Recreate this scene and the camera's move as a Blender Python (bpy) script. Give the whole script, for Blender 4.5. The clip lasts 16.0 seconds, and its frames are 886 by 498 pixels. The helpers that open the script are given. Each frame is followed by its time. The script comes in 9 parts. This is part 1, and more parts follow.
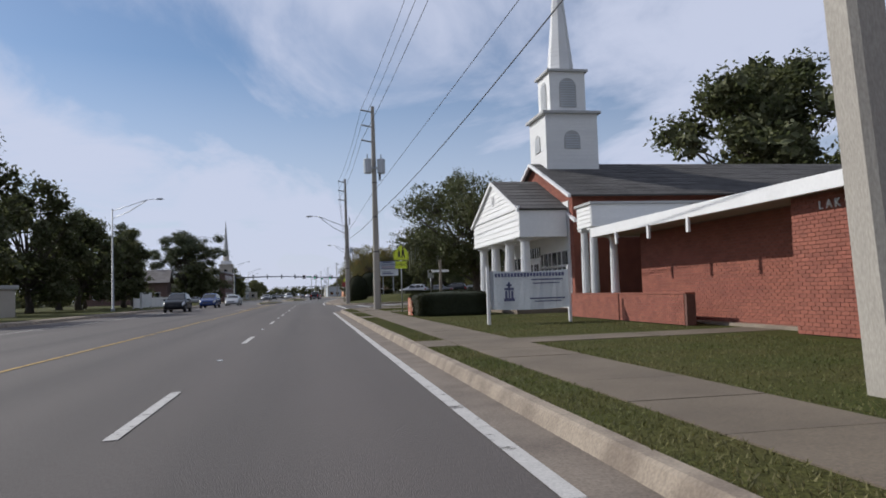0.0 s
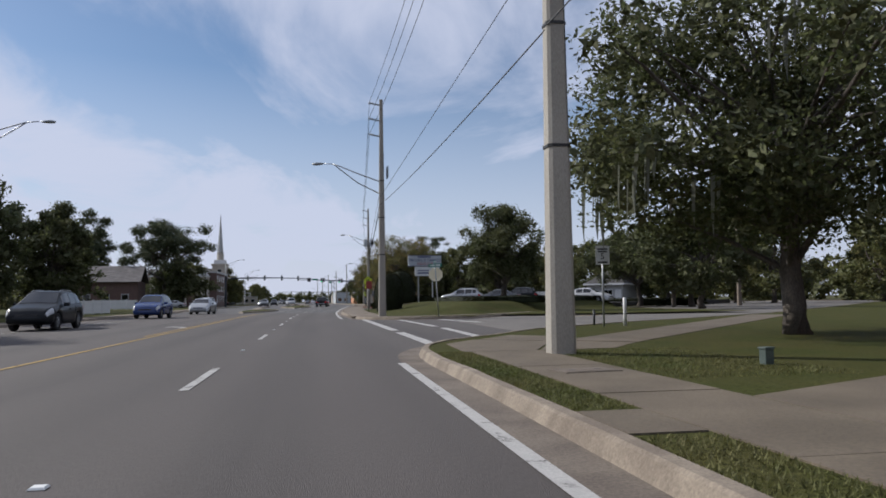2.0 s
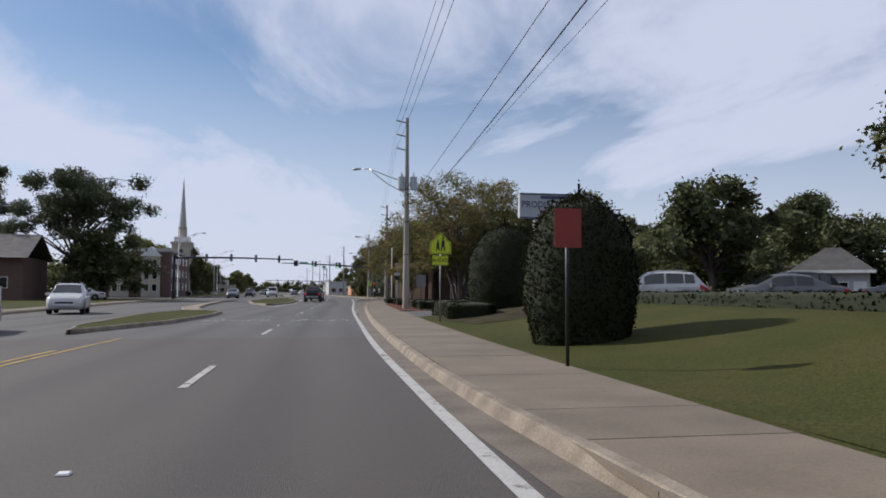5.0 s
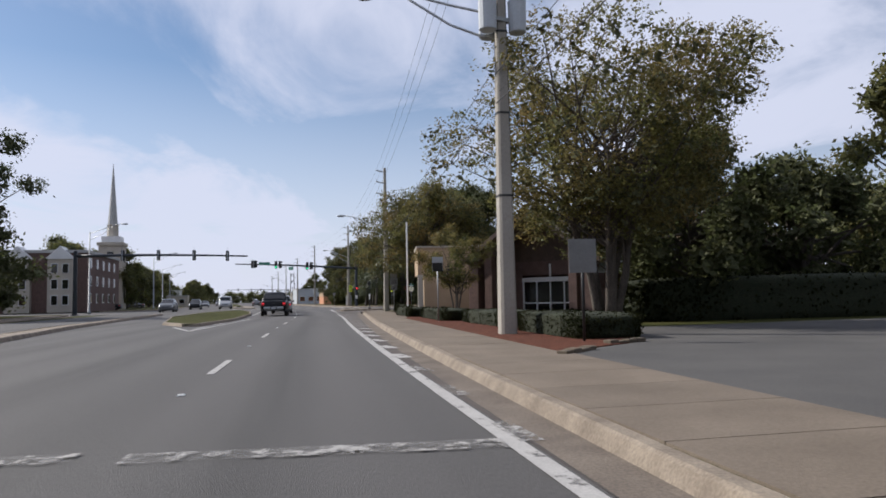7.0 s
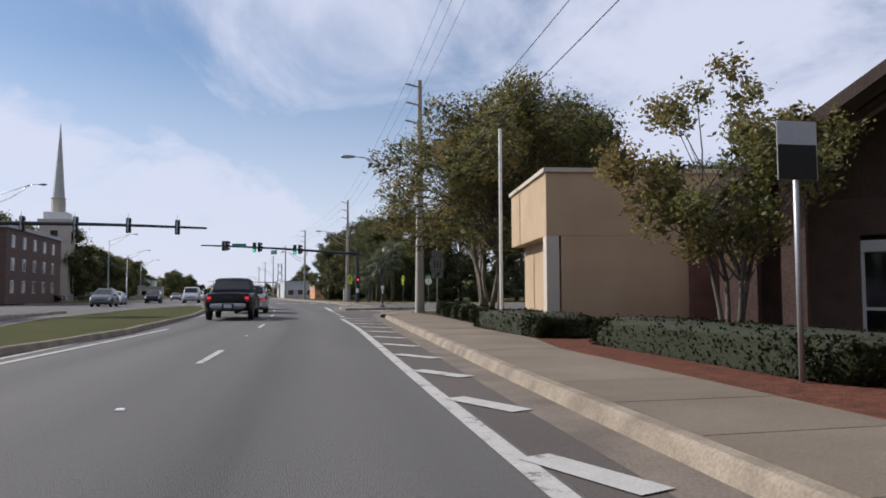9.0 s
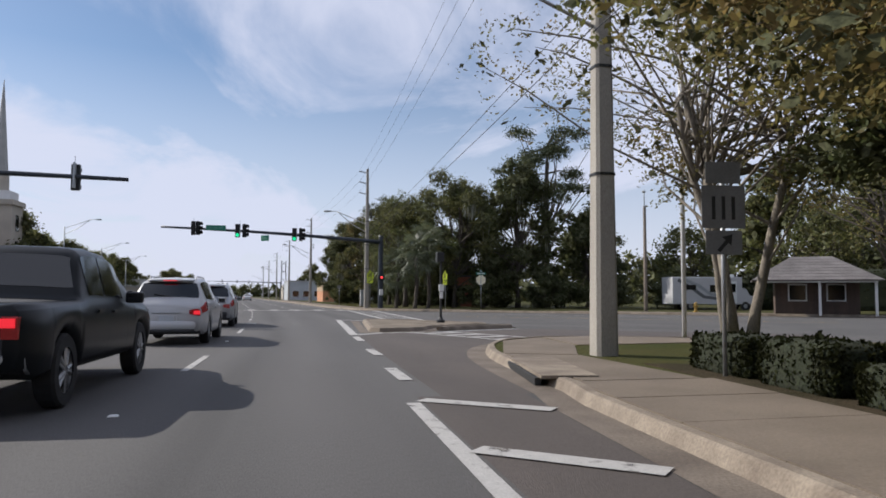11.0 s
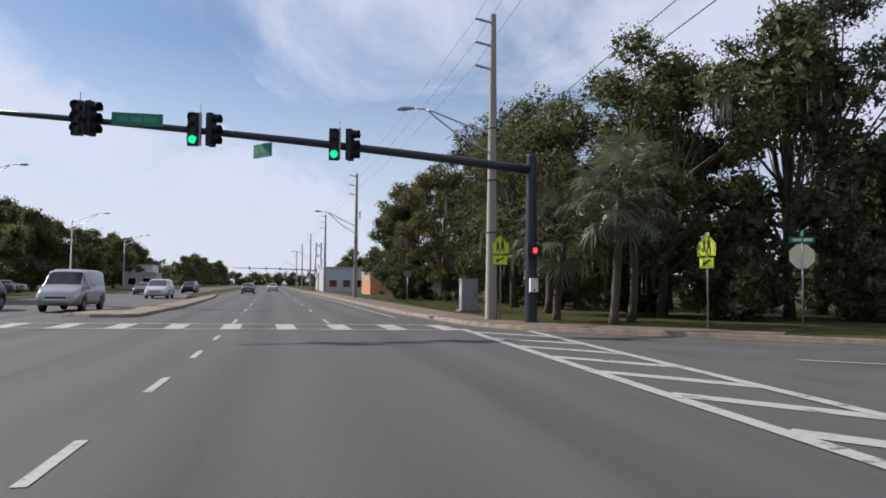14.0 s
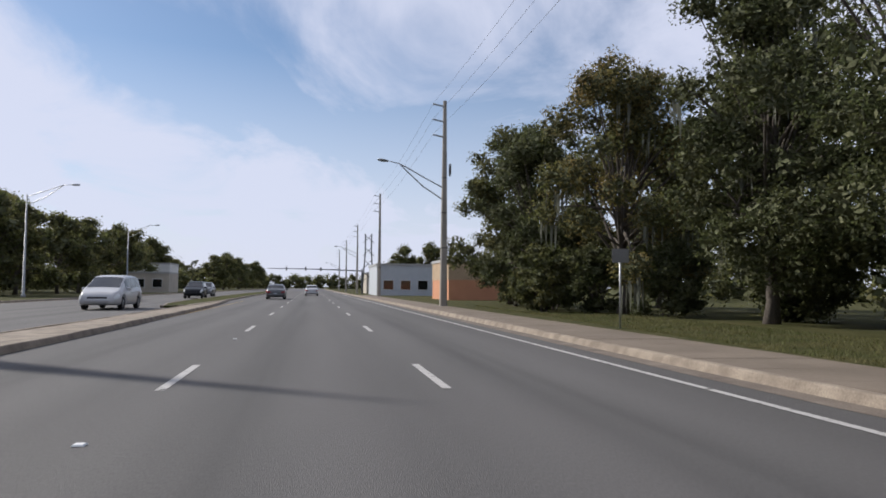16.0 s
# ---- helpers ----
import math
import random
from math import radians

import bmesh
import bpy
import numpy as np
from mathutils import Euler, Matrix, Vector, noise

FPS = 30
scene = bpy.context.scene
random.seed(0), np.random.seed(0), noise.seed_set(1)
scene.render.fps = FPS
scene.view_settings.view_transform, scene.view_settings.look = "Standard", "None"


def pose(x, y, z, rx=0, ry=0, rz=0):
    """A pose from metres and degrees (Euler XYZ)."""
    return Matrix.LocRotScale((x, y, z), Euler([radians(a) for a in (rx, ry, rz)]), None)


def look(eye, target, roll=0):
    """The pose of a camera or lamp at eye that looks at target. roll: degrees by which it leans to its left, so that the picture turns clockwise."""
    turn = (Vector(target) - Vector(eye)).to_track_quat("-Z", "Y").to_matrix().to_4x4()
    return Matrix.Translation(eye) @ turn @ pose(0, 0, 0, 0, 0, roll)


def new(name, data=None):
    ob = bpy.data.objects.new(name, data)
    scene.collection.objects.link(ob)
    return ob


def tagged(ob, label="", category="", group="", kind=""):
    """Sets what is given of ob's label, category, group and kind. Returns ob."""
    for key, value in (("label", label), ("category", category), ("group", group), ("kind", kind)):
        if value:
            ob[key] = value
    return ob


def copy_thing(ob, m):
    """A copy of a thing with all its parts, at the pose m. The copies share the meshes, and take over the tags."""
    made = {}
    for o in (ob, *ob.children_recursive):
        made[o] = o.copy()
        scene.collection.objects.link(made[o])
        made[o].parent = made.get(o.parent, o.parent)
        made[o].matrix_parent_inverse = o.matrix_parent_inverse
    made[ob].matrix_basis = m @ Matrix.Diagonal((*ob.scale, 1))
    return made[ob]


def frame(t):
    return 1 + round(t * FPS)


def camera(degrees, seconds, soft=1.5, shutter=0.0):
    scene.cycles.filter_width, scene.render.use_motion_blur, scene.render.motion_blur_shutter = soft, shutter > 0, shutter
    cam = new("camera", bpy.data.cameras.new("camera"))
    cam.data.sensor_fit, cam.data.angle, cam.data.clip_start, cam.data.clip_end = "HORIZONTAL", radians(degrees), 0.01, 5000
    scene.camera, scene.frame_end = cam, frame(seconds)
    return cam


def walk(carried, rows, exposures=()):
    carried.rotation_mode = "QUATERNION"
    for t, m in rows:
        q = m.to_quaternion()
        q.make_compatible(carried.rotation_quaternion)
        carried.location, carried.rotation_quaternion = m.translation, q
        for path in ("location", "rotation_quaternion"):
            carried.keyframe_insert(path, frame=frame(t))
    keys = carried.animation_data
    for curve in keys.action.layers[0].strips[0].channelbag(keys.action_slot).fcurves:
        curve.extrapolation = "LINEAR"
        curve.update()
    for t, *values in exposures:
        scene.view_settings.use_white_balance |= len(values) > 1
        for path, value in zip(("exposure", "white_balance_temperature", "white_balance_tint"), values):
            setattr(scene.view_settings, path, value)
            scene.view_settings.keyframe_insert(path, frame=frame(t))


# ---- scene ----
cam = camera(62.0, 16.0, soft=1.75)
PATH = [
    (0, (-0.246, 1.5, 1.139), (0.11, 3.465, 1.252), -1.8),
    (0.5, (-0.222, 10.083, 1.135), (0.14, 12.047, 1.248), -2.1),
    (1, (-0.098, 18.503, 1.143), (0.248, 20.469, 1.262), -2.0),
    (1.5, (-0.237, 26.817, 1.116), (0.108, 28.783, 1.238), -1.6),
    (2, (-0.292, 35.1, 1.069), (0.047, 37.066, 1.206), -0.7),
    (2.5, (-0.189, 43.174, 1.077), (0.147, 45.141, 1.218), -0.8),
    (3, (-0.306, 51.351, 1.176), (0.043, 53.314, 1.324), 0.5),
    (3.5, (-0.185, 59.7, 1.264), (0.161, 61.664, 1.406), 1.2),
    (4, (-0.214, 67.508, 1.257), (0.132, 69.473, 1.384), 0.8),
    (4.2, (-0.22, 70.402, 1.301), (0.13, 72.368, 1.42), 0.8),
    (6.3, (0.147, 103.86, 1.292), (0.57, 105.811, 1.403), -1.7),
    (6.5, (0.255, 106.804, 1.218), (0.69, 108.752, 1.339), -1.9),
    (7, (0.466, 113.983, 1.125), (0.918, 115.927, 1.257), -1.1),
    (7.5, (0.719, 119.956, 1.131), (1.188, 121.896, 1.252), -0.4),
    (8, (1.072, 126.215, 1.162), (1.555, 128.152, 1.288), 0.3),
    (8.2, (1.187, 128.42, 1.077), (1.673, 130.357, 1.196), 0.0),
    (10.5, (3.513, 157.054, 1.087), (3.969, 158.997, 1.218), 0.1),
    (11, (3.722, 162.226, 1.212), (4.173, 164.17, 1.339), 0.2),
    (11.5, (3.968, 167.295, 1.199), (4.417, 169.241, 1.32), -0.1),
    (12, (4.241, 172.964, 1.237), (4.658, 174.917, 1.349), -0.5),
    (12.5, (4.403, 179.067, 1.238), (4.798, 181.024, 1.352), 0.1),
    (13, (4.415, 185.312, 1.397), (4.832, 187.266, 1.492), -0.7),
    (13.5, (4.536, 191.724, 1.333), (4.932, 193.682, 1.431), -0.6),
    (14, (4.691, 198.325, 1.463), (5.048, 200.291, 1.561), 0.6),
    (14.5, (4.611, 205.529, 1.343), (4.946, 207.498, 1.438), -0.3),
    (15, (4.545, 212.792, 1.344), (4.826, 214.77, 1.438), 0.4),
    (15.5, (4.163, 220.762, 1.275), (4.421, 222.743, 1.375), -0.1),
    (16, (3.668, 228.622, 1.246), (3.918, 230.603, 1.351), 0.5),
]
EXPOSURES = [(0, -0.22, 5930, 10.6), (4.2, -0.22, 5930, 10.6), (6.3, 0.0, 6100, 11.6), (16, 0.0, 6100, 11.6)]
walk(cam, [(t, look(e, g, r)) for t, e, g, r in PATH], EXPOSURES)

# ---- world, sun, exposure ----
SUN = Vector((-1.2, 0.83, 1.0)).normalized()


def make_world():
    w = bpy.data.worlds.new("sky")
    scene.world = w
    w.use_nodes = True
    nt = w.node_tree
    nt.nodes.clear()
    L = nt.links.new
    out = nt.nodes.new("ShaderNodeOutputWorld")
    bg = nt.nodes.new("ShaderNodeBackground")
    sky = nt.nodes.new("ShaderNodeTexSky")
    sky.sky_type = "NISHITA"
    sky.sun_disc = False
    sky.sun_elevation = math.asin(SUN.z)
    sky.sun_rotation = math.atan2(SUN.x, SUN.y)
    sky.air_density, sky.dust_density, sky.ozone_density = 1.0, 0.5, 2.0
    # thin cloud sheet laid over the sky: the direction is thrown on a flat layer, then broken up by noise
    tc = nt.nodes.new("ShaderNodeTexCoord")
    sep = nt.nodes.new("ShaderNodeSeparateXYZ")
    L(tc.outputs["Generated"], sep.inputs[0])
    # thin cloud scatters light forwards: it is brightest round the sun and duller on the far side of the sky
    toward = nt.nodes.new("ShaderNodeVectorMath")
    toward.operation, toward.inputs[1].default_value = "DOT_PRODUCT", SUN
    L(tc.outputs["Generated"], toward.inputs[0])
    phase = nt.nodes.new("ShaderNodeMapRange")
    phase.interpolation_type = "SMOOTHSTEP"
    phase.inputs["From Min"].default_value, phase.inputs["From Max"].default_value = -0.7, 0.12
    phase.inputs["To Min"].default_value, phase.inputs["To Max"].default_value = 0.5, 1.0
    L(toward.outputs["Value"], phase.inputs["Value"])
    add = nt.nodes.new("ShaderNodeMath")
    add.operation, add.inputs[1].default_value = "ADD", 0.16
    L(sep.outputs["Z"], add.inputs[0])
    mx = nt.nodes.new("ShaderNodeMath")
    mx.operation, mx.inputs[1].default_value = "MAXIMUM", 0.05
    L(add.outputs[0], mx.inputs[0])
    cx, cy = nt.nodes.new("ShaderNodeMath"), nt.nodes.new("ShaderNodeMath")
    cx.operation = cy.operation = "DIVIDE"
    L(sep.outputs["X"], cx.inputs[0])
    L(mx.outputs[0], cx.inputs[1])
    L(sep.outputs["Y"], cy.inputs[0])
    L(mx.outputs[0], cy.inputs[1])
    com = nt.nodes.new("ShaderNodeCombineXYZ")
    L(cx.outputs[0], com.inputs[0])
    L(cy.outputs[0], com.inputs[1])
    mp = nt.nodes.new("ShaderNodeMapping")
    mp.inputs["Rotation"].default_value = (0, 0, radians(CLOUD_TURN))
    mp.inputs["Location"].default_value = CLOUD_SHIFT
    mp.inputs["Scale"].default_value = (1.0, 0.55, 1.0)
    L(com.outputs[0], mp.inputs[0])
    n1 = nt.nodes.new("ShaderNodeTexNoise")
    n1.inputs["Scale"].default_value, n1.inputs["Detail"].default_value = 1.5, 9.0
    n1.inputs["Roughness"].default_value, n1.inputs["Distortion"].default_value = 0.58, 0.6
    L(mp.outputs[0], n1.inputs["Vector"])
    r1 = nt.nodes.new("ShaderNodeValToRGB")
    r1.color_ramp.interpolation = "EASE"
    r1.color_ramp.elements[0].position, r1.color_ramp.elements[1].position = 0.36, 0.66
    # the sheet is open along one long streak of clear sky and closes to either side of it
    tilt = nt.nodes.new("ShaderNodeMath")
    tilt.operation, tilt.inputs[1].default_value = "MULTIPLY_ADD", 0.36
    L(sep.outputs["X"], tilt.inputs[0])
    L(sep.outputs["Z"], tilt.inputs[2])
    off = nt.nodes.new("ShaderNodeMath")
    off.operation, off.inputs[1].default_value = "SUBTRACT", STREAK
    L(tilt.outputs[0], off.inputs[0])
    wide = nt.nodes.new("ShaderNodeMath")
    wide.operation = "MAXIMUM"
    for k, (f0, f1, t0, t1) in enumerate(((-0.11, 0.0, 0.15, -0.14), (0.0, 0.2, -0.14, 0.09))):
        side = nt.nodes.new("ShaderNodeMapRange")
        side.inputs["From Min"].default_value, side.inputs["From Max"].default_value = f0, f1
        side.inputs["To Min"].default_value, side.inputs["To Max"].default_value = t0, t1
        L(off.outputs[0], side.inputs["Value"])
        L(side.outputs[0], wide.inputs[k])
    both = nt.nodes.new("ShaderNodeMath")
    both.operation = "ADD"
    L(n1.outputs["Fac"], both.inputs[0])
    L(wide.outputs[0], both.inputs[1])
    L(both.outputs[0], r1.inputs[0])
    # haze that thickens towards the horizon
    hz = nt.nodes.new("ShaderNodeMapRange")
    hz.inputs["From Min"].default_value, hz.inputs["From Max"].default_value = 0.02, 0.3
    hz.inputs["To Min"].default_value, hz.inputs["To Max"].default_value = 1.0, 0.0
    L(sep.outputs["Z"], hz.inputs["Value"])
    big = nt.nodes.new("ShaderNodeMath")
    big.operation = "MAXIMUM"
    L(r1.outputs[0], big.inputs[0])
    L(hz.outputs[0], big.inputs[1])
    sc = nt.nodes.new("ShaderNodeMath")
    sc.operation, sc.inputs[1].default_value = "MULTIPLY", 0.92
    L(big.outputs[0], sc.inputs[0])
    mix = nt.nodes.new("ShaderNodeMixRGB")
    mix.inputs[2].default_value = CLOUD_COLOUR
    L(sc.outputs[0], mix.inputs[0])
    L(sky.outputs[0], mix.inputs[1])
    dim = nt.nodes.new("ShaderNodeVectorMath")
    dim.operation = "SCALE"
    L(mix.outputs[0], dim.inputs[0])
    L(phase.outputs[0], dim.inputs["Scale"])
    L(dim.outputs[0], bg.inputs[0])
    bg.inputs[1].default_value = SKY_STRENGTH
    L(bg.outputs[0], out.inputs[0])


SKY_STRENGTH = 0.098
CLOUD_TURN = 25.0
CLOUD_SHIFT = (0.3, 0.2, 0.0)
CLOUD_COLOUR = (7.4, 7.55, 8.6, 1)
STREAK = 0.21
make_world()
sun_data = bpy.data.lights.new("sun", "SUN")
sun_data.energy, sun_data.angle, sun_data.color = 4.9, radians(0.6), (1.0, 0.92, 0.80)
sun = new("sun", sun_data)
sun.matrix_world = look(SUN * 60, (0, 0, 0))
scene.view_settings.exposure = 0.0

# ---- materials ----
MATS = {}


def material(name, colour, rough=0.8, metal=0.0, second=None, scale=3.0, amount=0.5, fine=40.0, fine_amount=0.25, bump=0.0,
             bump_scale=30.0, stretch=(1, 1, 1), spec=0.5, random_tint=0.0, island_tint=0.0, through_light=0.0, contrast=(0.35, 0.65)):
    """A surface with its colour broken up at two scales, and fine relief."""
    m = bpy.data.materials.new(name)
    m.use_nodes = True
    nt = m.node_tree
    L = nt.links.new
    p = nt.nodes["Principled BSDF"]
    p.inputs["Roughness"].default_value, p.inputs["Metallic"].default_value = rough, metal
    p.inputs["Specular IOR Level"].default_value = spec
    c1 = (*colour, 1)
    c2 = (*(second or [c * 0.7 for c in colour]), 1)
    tc = nt.nodes.new("ShaderNodeTexCoord")
    mp = nt.nodes.new("ShaderNodeMapping")
    mp.inputs["Scale"].default_value = stretch
    L(tc.outputs["Object"], mp.inputs[0])
    n1 = nt.nodes.new("ShaderNodeTexNoise")
    n1.inputs["Scale"].default_value, n1.inputs["Detail"].default_value = scale, 5
    L(mp.outputs[0], n1.inputs["Vector"])
    ramp = nt.nodes.new("ShaderNodeMapRange")
    ramp.inputs["From Min"].default_value, ramp.inputs["From Max"].default_value = contrast
    ramp.inputs["To Max"].default_value = amount
    L(n1.outputs["Fac"], ramp.inputs["Value"])
    mix = nt.nodes.new("ShaderNodeMixRGB")
    mix.inputs[1].default_value, mix.inputs[2].default_value = c1, c2
    L(ramp.outputs[0], mix.inputs[0])
    last = mix.outputs[0]
    n2 = nt.nodes.new("ShaderNodeTexNoise")
    n2.inputs["Scale"].default_value, n2.inputs["Detail"].default_value = fine, 3
    L(mp.outputs[0], n2.inputs["Vector"])
    if fine_amount:
        f = nt.nodes.new("ShaderNodeMapRange")
        f.inputs["From Min"].default_value, f.inputs["From Max"].default_value = 0.3, 0.7
        f.inputs["To Min"].default_value, f.inputs["To Max"].default_value = 1 - fine_amount, 1 + fine_amount
        L(n2.outputs["Fac"], f.inputs["Value"])
        mul = nt.nodes.new("ShaderNodeVectorMath")
        mul.operation = "SCALE"
        L(last, mul.inputs[0])
        L(f.outputs[0], mul.inputs["Scale"])
        last = mul.outputs[0]
    if random_tint or island_tint:
        if random_tint:
            src = nt.nodes.new("ShaderNodeObjectInfo").outputs["Random"]
        else:
            src = nt.nodes.new("ShaderNodeNewGeometry").outputs["Random Per Island"]
        a = random_tint or island_tint
        f = nt.nodes.new("ShaderNodeMapRange")
        f.inputs["To Min"].default_value, f.inputs["To Max"].default_value = 1 - a, 1 + a
        L(src, f.inputs["Value"])
        mul = nt.nodes.new("ShaderNodeVectorMath")
        mul.operation = "SCALE"
        L(last, mul.inputs[0])
        L(f.outputs[0], mul.inputs["Scale"])
        last = mul.outputs[0]
    L(last, p.inputs["Base Color"])
    if bump:
        b = nt.nodes.new("ShaderNodeBump")
        b.inputs["Strength"].default_value, b.inputs["Distance"].default_value = bump, 0.02
        n3 = nt.nodes.new("ShaderNodeTexNoise")
        n3.inputs["Scale"].default_value, n3.inputs["Detail"].default_value = bump_scale, 4
        L(mp.outputs[0], n3.inputs["Vector"])
        L(n3.outputs["Fac"], b.inputs["Height"])
        L(b.outputs[0], p.inputs["Normal"])
    if through_light:
        tr = nt.nodes.new("ShaderNodeBsdfTranslucent")
        L(last, tr.inputs["Color"])
        ms = nt.nodes.new("ShaderNodeMixShader")
        ms.inputs[0].default_value = through_light
        L(p.outputs[0], ms.inputs[1])
        L(tr.outputs[0], ms.inputs[2])
        L(ms.outputs[0], nt.nodes["Material Output"].inputs[0])
    MATS[name] = m
    return m


def worn_paint(name, colour, scale=2.5, wear=0.45):
    """Road paint worn away in patches, down to the asphalt that lies under it."""
    m = material(name, colour, 0.75, second=[c * 0.8 for c in colour], scale=6, fine=60, fine_amount=0.15)
    nt = m.node_tree
    L = nt.links.new
    p = nt.nodes["Principled BSDF"]
    tc = nt.nodes.new("ShaderNodeTexCoord")
    n = nt.nodes.new("ShaderNodeTexNoise")
    n.inputs["Scale"].default_value, n.inputs["Detail"].default_value, n.inputs["Roughness"].default_value = scale, 8, 0.75
    L(tc.outputs["Object"], n.inputs["Vector"])
    mr = nt.nodes.new("ShaderNodeMapRange")
    mr.inputs["From Min"].default_value, mr.inputs["From Max"].default_value = wear - 0.06, wear + 0.05
    mr.inputs["To Min"].default_value, mr.inputs["To Max"].default_value = 0.9, 0.0
    L(n.outputs["Fac"], mr.inputs["Value"])
    gone = nt.nodes.new("ShaderNodeBsdfTransparent")
    mix = nt.nodes.new("ShaderNodeMixShader")
    L(mr.outputs[0], mix.inputs[0])
    L(p.outputs[0], mix.inputs[1])
    L(gone.outputs[0], mix.inputs[2])
    L(mix.outputs[0], nt.nodes["Material Output"].inputs[0])
    return m


def glow(name, colour, strength):
    m = bpy.data.materials.new(name)
    m.use_nodes = True
    p = m.node_tree.nodes["Principled BSDF"]
    p.inputs["Base Color"].default_value = (*colour, 1)
    p.inputs["Emission Color"].default_value = (*colour, 1)
    p.inputs["Emission Strength"].default_value = strength
    MATS[name] = m
    return m


asphalt_old = material("asphalt_old", (0.07572, 0.06412, 0.05833), 0.85, second=(0.05906, 0.0494, 0.0449), scale=0.25, amount=0.8, fine=70, fine_amount=0.22, bump=0.35, bump_scale=90,
                       stretch=(1.6, 0.22, 1))
asphalt = material("asphalt", (0.0875, 0.08274, 0.07961), 0.85, second=(0.06887, 0.06488, 0.06232), scale=0.25, amount=0.8, fine=70, fine_amount=0.22, bump=0.35, bump_scale=90,
                   stretch=(1.6, 0.22, 1))
asphalt_lot = material("asphalt_lot", (0.0938, 0.0888, 0.083), 0.9, second=(0.0627, 0.0599, 0.0579), scale=0.4, amount=0.9, fine=50, fine_amount=0.25, bump=0.3, bump_scale=70)
asphalt_pale = material("asphalt_pale", (0.15, 0.136, 0.12), 0.9, second=(0.115, 0.103, 0.0905), scale=0.4, amount=0.9, fine=50, fine_amount=0.2, bump=0.3, bump_scale=70)


def lane_wear(m, dark=0.26):
    """Oil-darkened lane middles and polished wheel tracks, along the lanes, broken up by long streaks."""
    nt = m.node_tree
    L = nt.links.new
    p = nt.nodes["Principled BSDF"]
    src = p.inputs["Base Color"].links[0].from_socket
    uv = nt.nodes.new("ShaderNodeUVMap")
    uv.uv_map = "lanes"
    sep = nt.nodes.new("ShaderNodeSeparateXYZ")
    L(uv.outputs[0], sep.inputs[0])
    wob = nt.nodes.new("ShaderNodeTexNoise")
    wob.inputs["Scale"].default_value, wob.inputs["Detail"].default_value = 0.09, 3
    L(uv.outputs[0], wob.inputs["Vector"])
    shift = nt.nodes.new("ShaderNodeMath")
    shift.operation, shift.inputs[1].default_value = "MULTIPLY_ADD", 0.7
    L(wob.outputs["Fac"], shift.inputs[0])
    L(sep.outputs["X"], shift.inputs[2])
    place = nt.nodes.new("ShaderNodeMapRange")
    place.inputs["From Min"].default_value, place.inputs["From Max"].default_value = -13.65, 10.35
    L(shift.outputs[0], place.inputs["Value"])
    ramp = nt.nodes.new("ShaderNodeValToRGB")
    ramp.color_ramp.interpolation = "EASE"
    stops = [(-13.6, 0.35)]
    for c in (-11.9, -8.5, -5.1, -1.75, 1.5, 5.1):
        stops += [(c - 0.85, 0.1), (c - 0.1, 1.0), (c + 0.8, 0.05), (c + 1.6, 0.45)]
    el = ramp.color_ramp.elements
    el[0].position, el[0].color = 0.0, (0.35, 0.35, 0.35, 1)
    el[1].position, el[1].color = 1.0, (0.3, 0.3, 0.3, 1)
    for u, v in stops[1:]:
        e = el.new((u + 13.65) / 24.0)
        e.color = (v, v, v, 1)
    L(place.outputs[0], ramp.inputs[0])
    streak = nt.nodes.new("ShaderNodeTexNoise")
    streak.inputs["Scale"].default_value, streak.inputs["Detail"].default_value = 1.0, 4
    mp = nt.nodes.new("ShaderNodeMapping")
    mp.inputs["Scale"].default_value = (2.2, 0.05, 1)
    L(uv.outputs[0], mp.inputs[0])
    L(mp.outputs[0], streak.inputs["Vector"])
    amt = nt.nodes.new("ShaderNodeMapRange")
    amt.inputs["From Min"].default_value, amt.inputs["From Max"].default_value = 0.3, 0.7
    amt.inputs["To Min"].default_value, amt.inputs["To Max"].default_value = dark * 0.45, dark * 1.2
    L(streak.outputs["Fac"], amt.inputs["Value"])
    mul = nt.nodes.new("ShaderNodeMath")
    mul.operation = "MULTIPLY"
    L(ramp.outputs[0], mul.inputs[0])
    L(amt.outputs[0], mul.inputs[1])
    inv = nt.nodes.new("ShaderNodeMath")
    inv.operation, inv.inputs[0].default_value = "SUBTRACT", 1.08
    L(mul.outputs[0], inv.inputs[1])
    sc = nt.nodes.new("ShaderNodeVectorMath")
    sc.operation = "SCALE"
    L(src, sc.inputs[0])
    L(inv.outputs[0], sc.inputs["Scale"])
    L(sc.outputs[0], p.inputs["Base Color"])


asphalt_brown = material("asphalt_brown", (0.0843, 0.0688, 0.0602), 0.88, second=(0.0619, 0.0507, 0.0447), scale=0.5, amount=0.85, fine=60, fine_amount=0.25, bump=0.35, bump_scale=80, stretch=(1.5, 0.4, 1))
lane_wear(asphalt_old, 0.32)
lane_wear(asphalt, 0.4)
# dark tone of the thin shadow painted across the lane
road_shadow = material("road_shadow", (0.0608, 0.0567, 0.0543), 0.7, scale=2, fine=40, bump=0.2)
concrete_walk = material("concrete_walk", (0.179, 0.1432, 0.1065), 0.9, second=(0.1275, 0.1002, 0.07257), scale=0.9, amount=0.8, fine=45, fine_amount=0.16, bump=0.25, bump_scale=60,
                         random_tint=0.07)
concrete_old = material("concrete_old", (0.1434, 0.1141, 0.07949), 0.9, second=(0.09562, 0.07523, 0.05107), scale=0.8, amount=0.9, fine=45, fine_amount=0.2, bump=0.3, bump_scale=60,
                        random_tint=0.08)
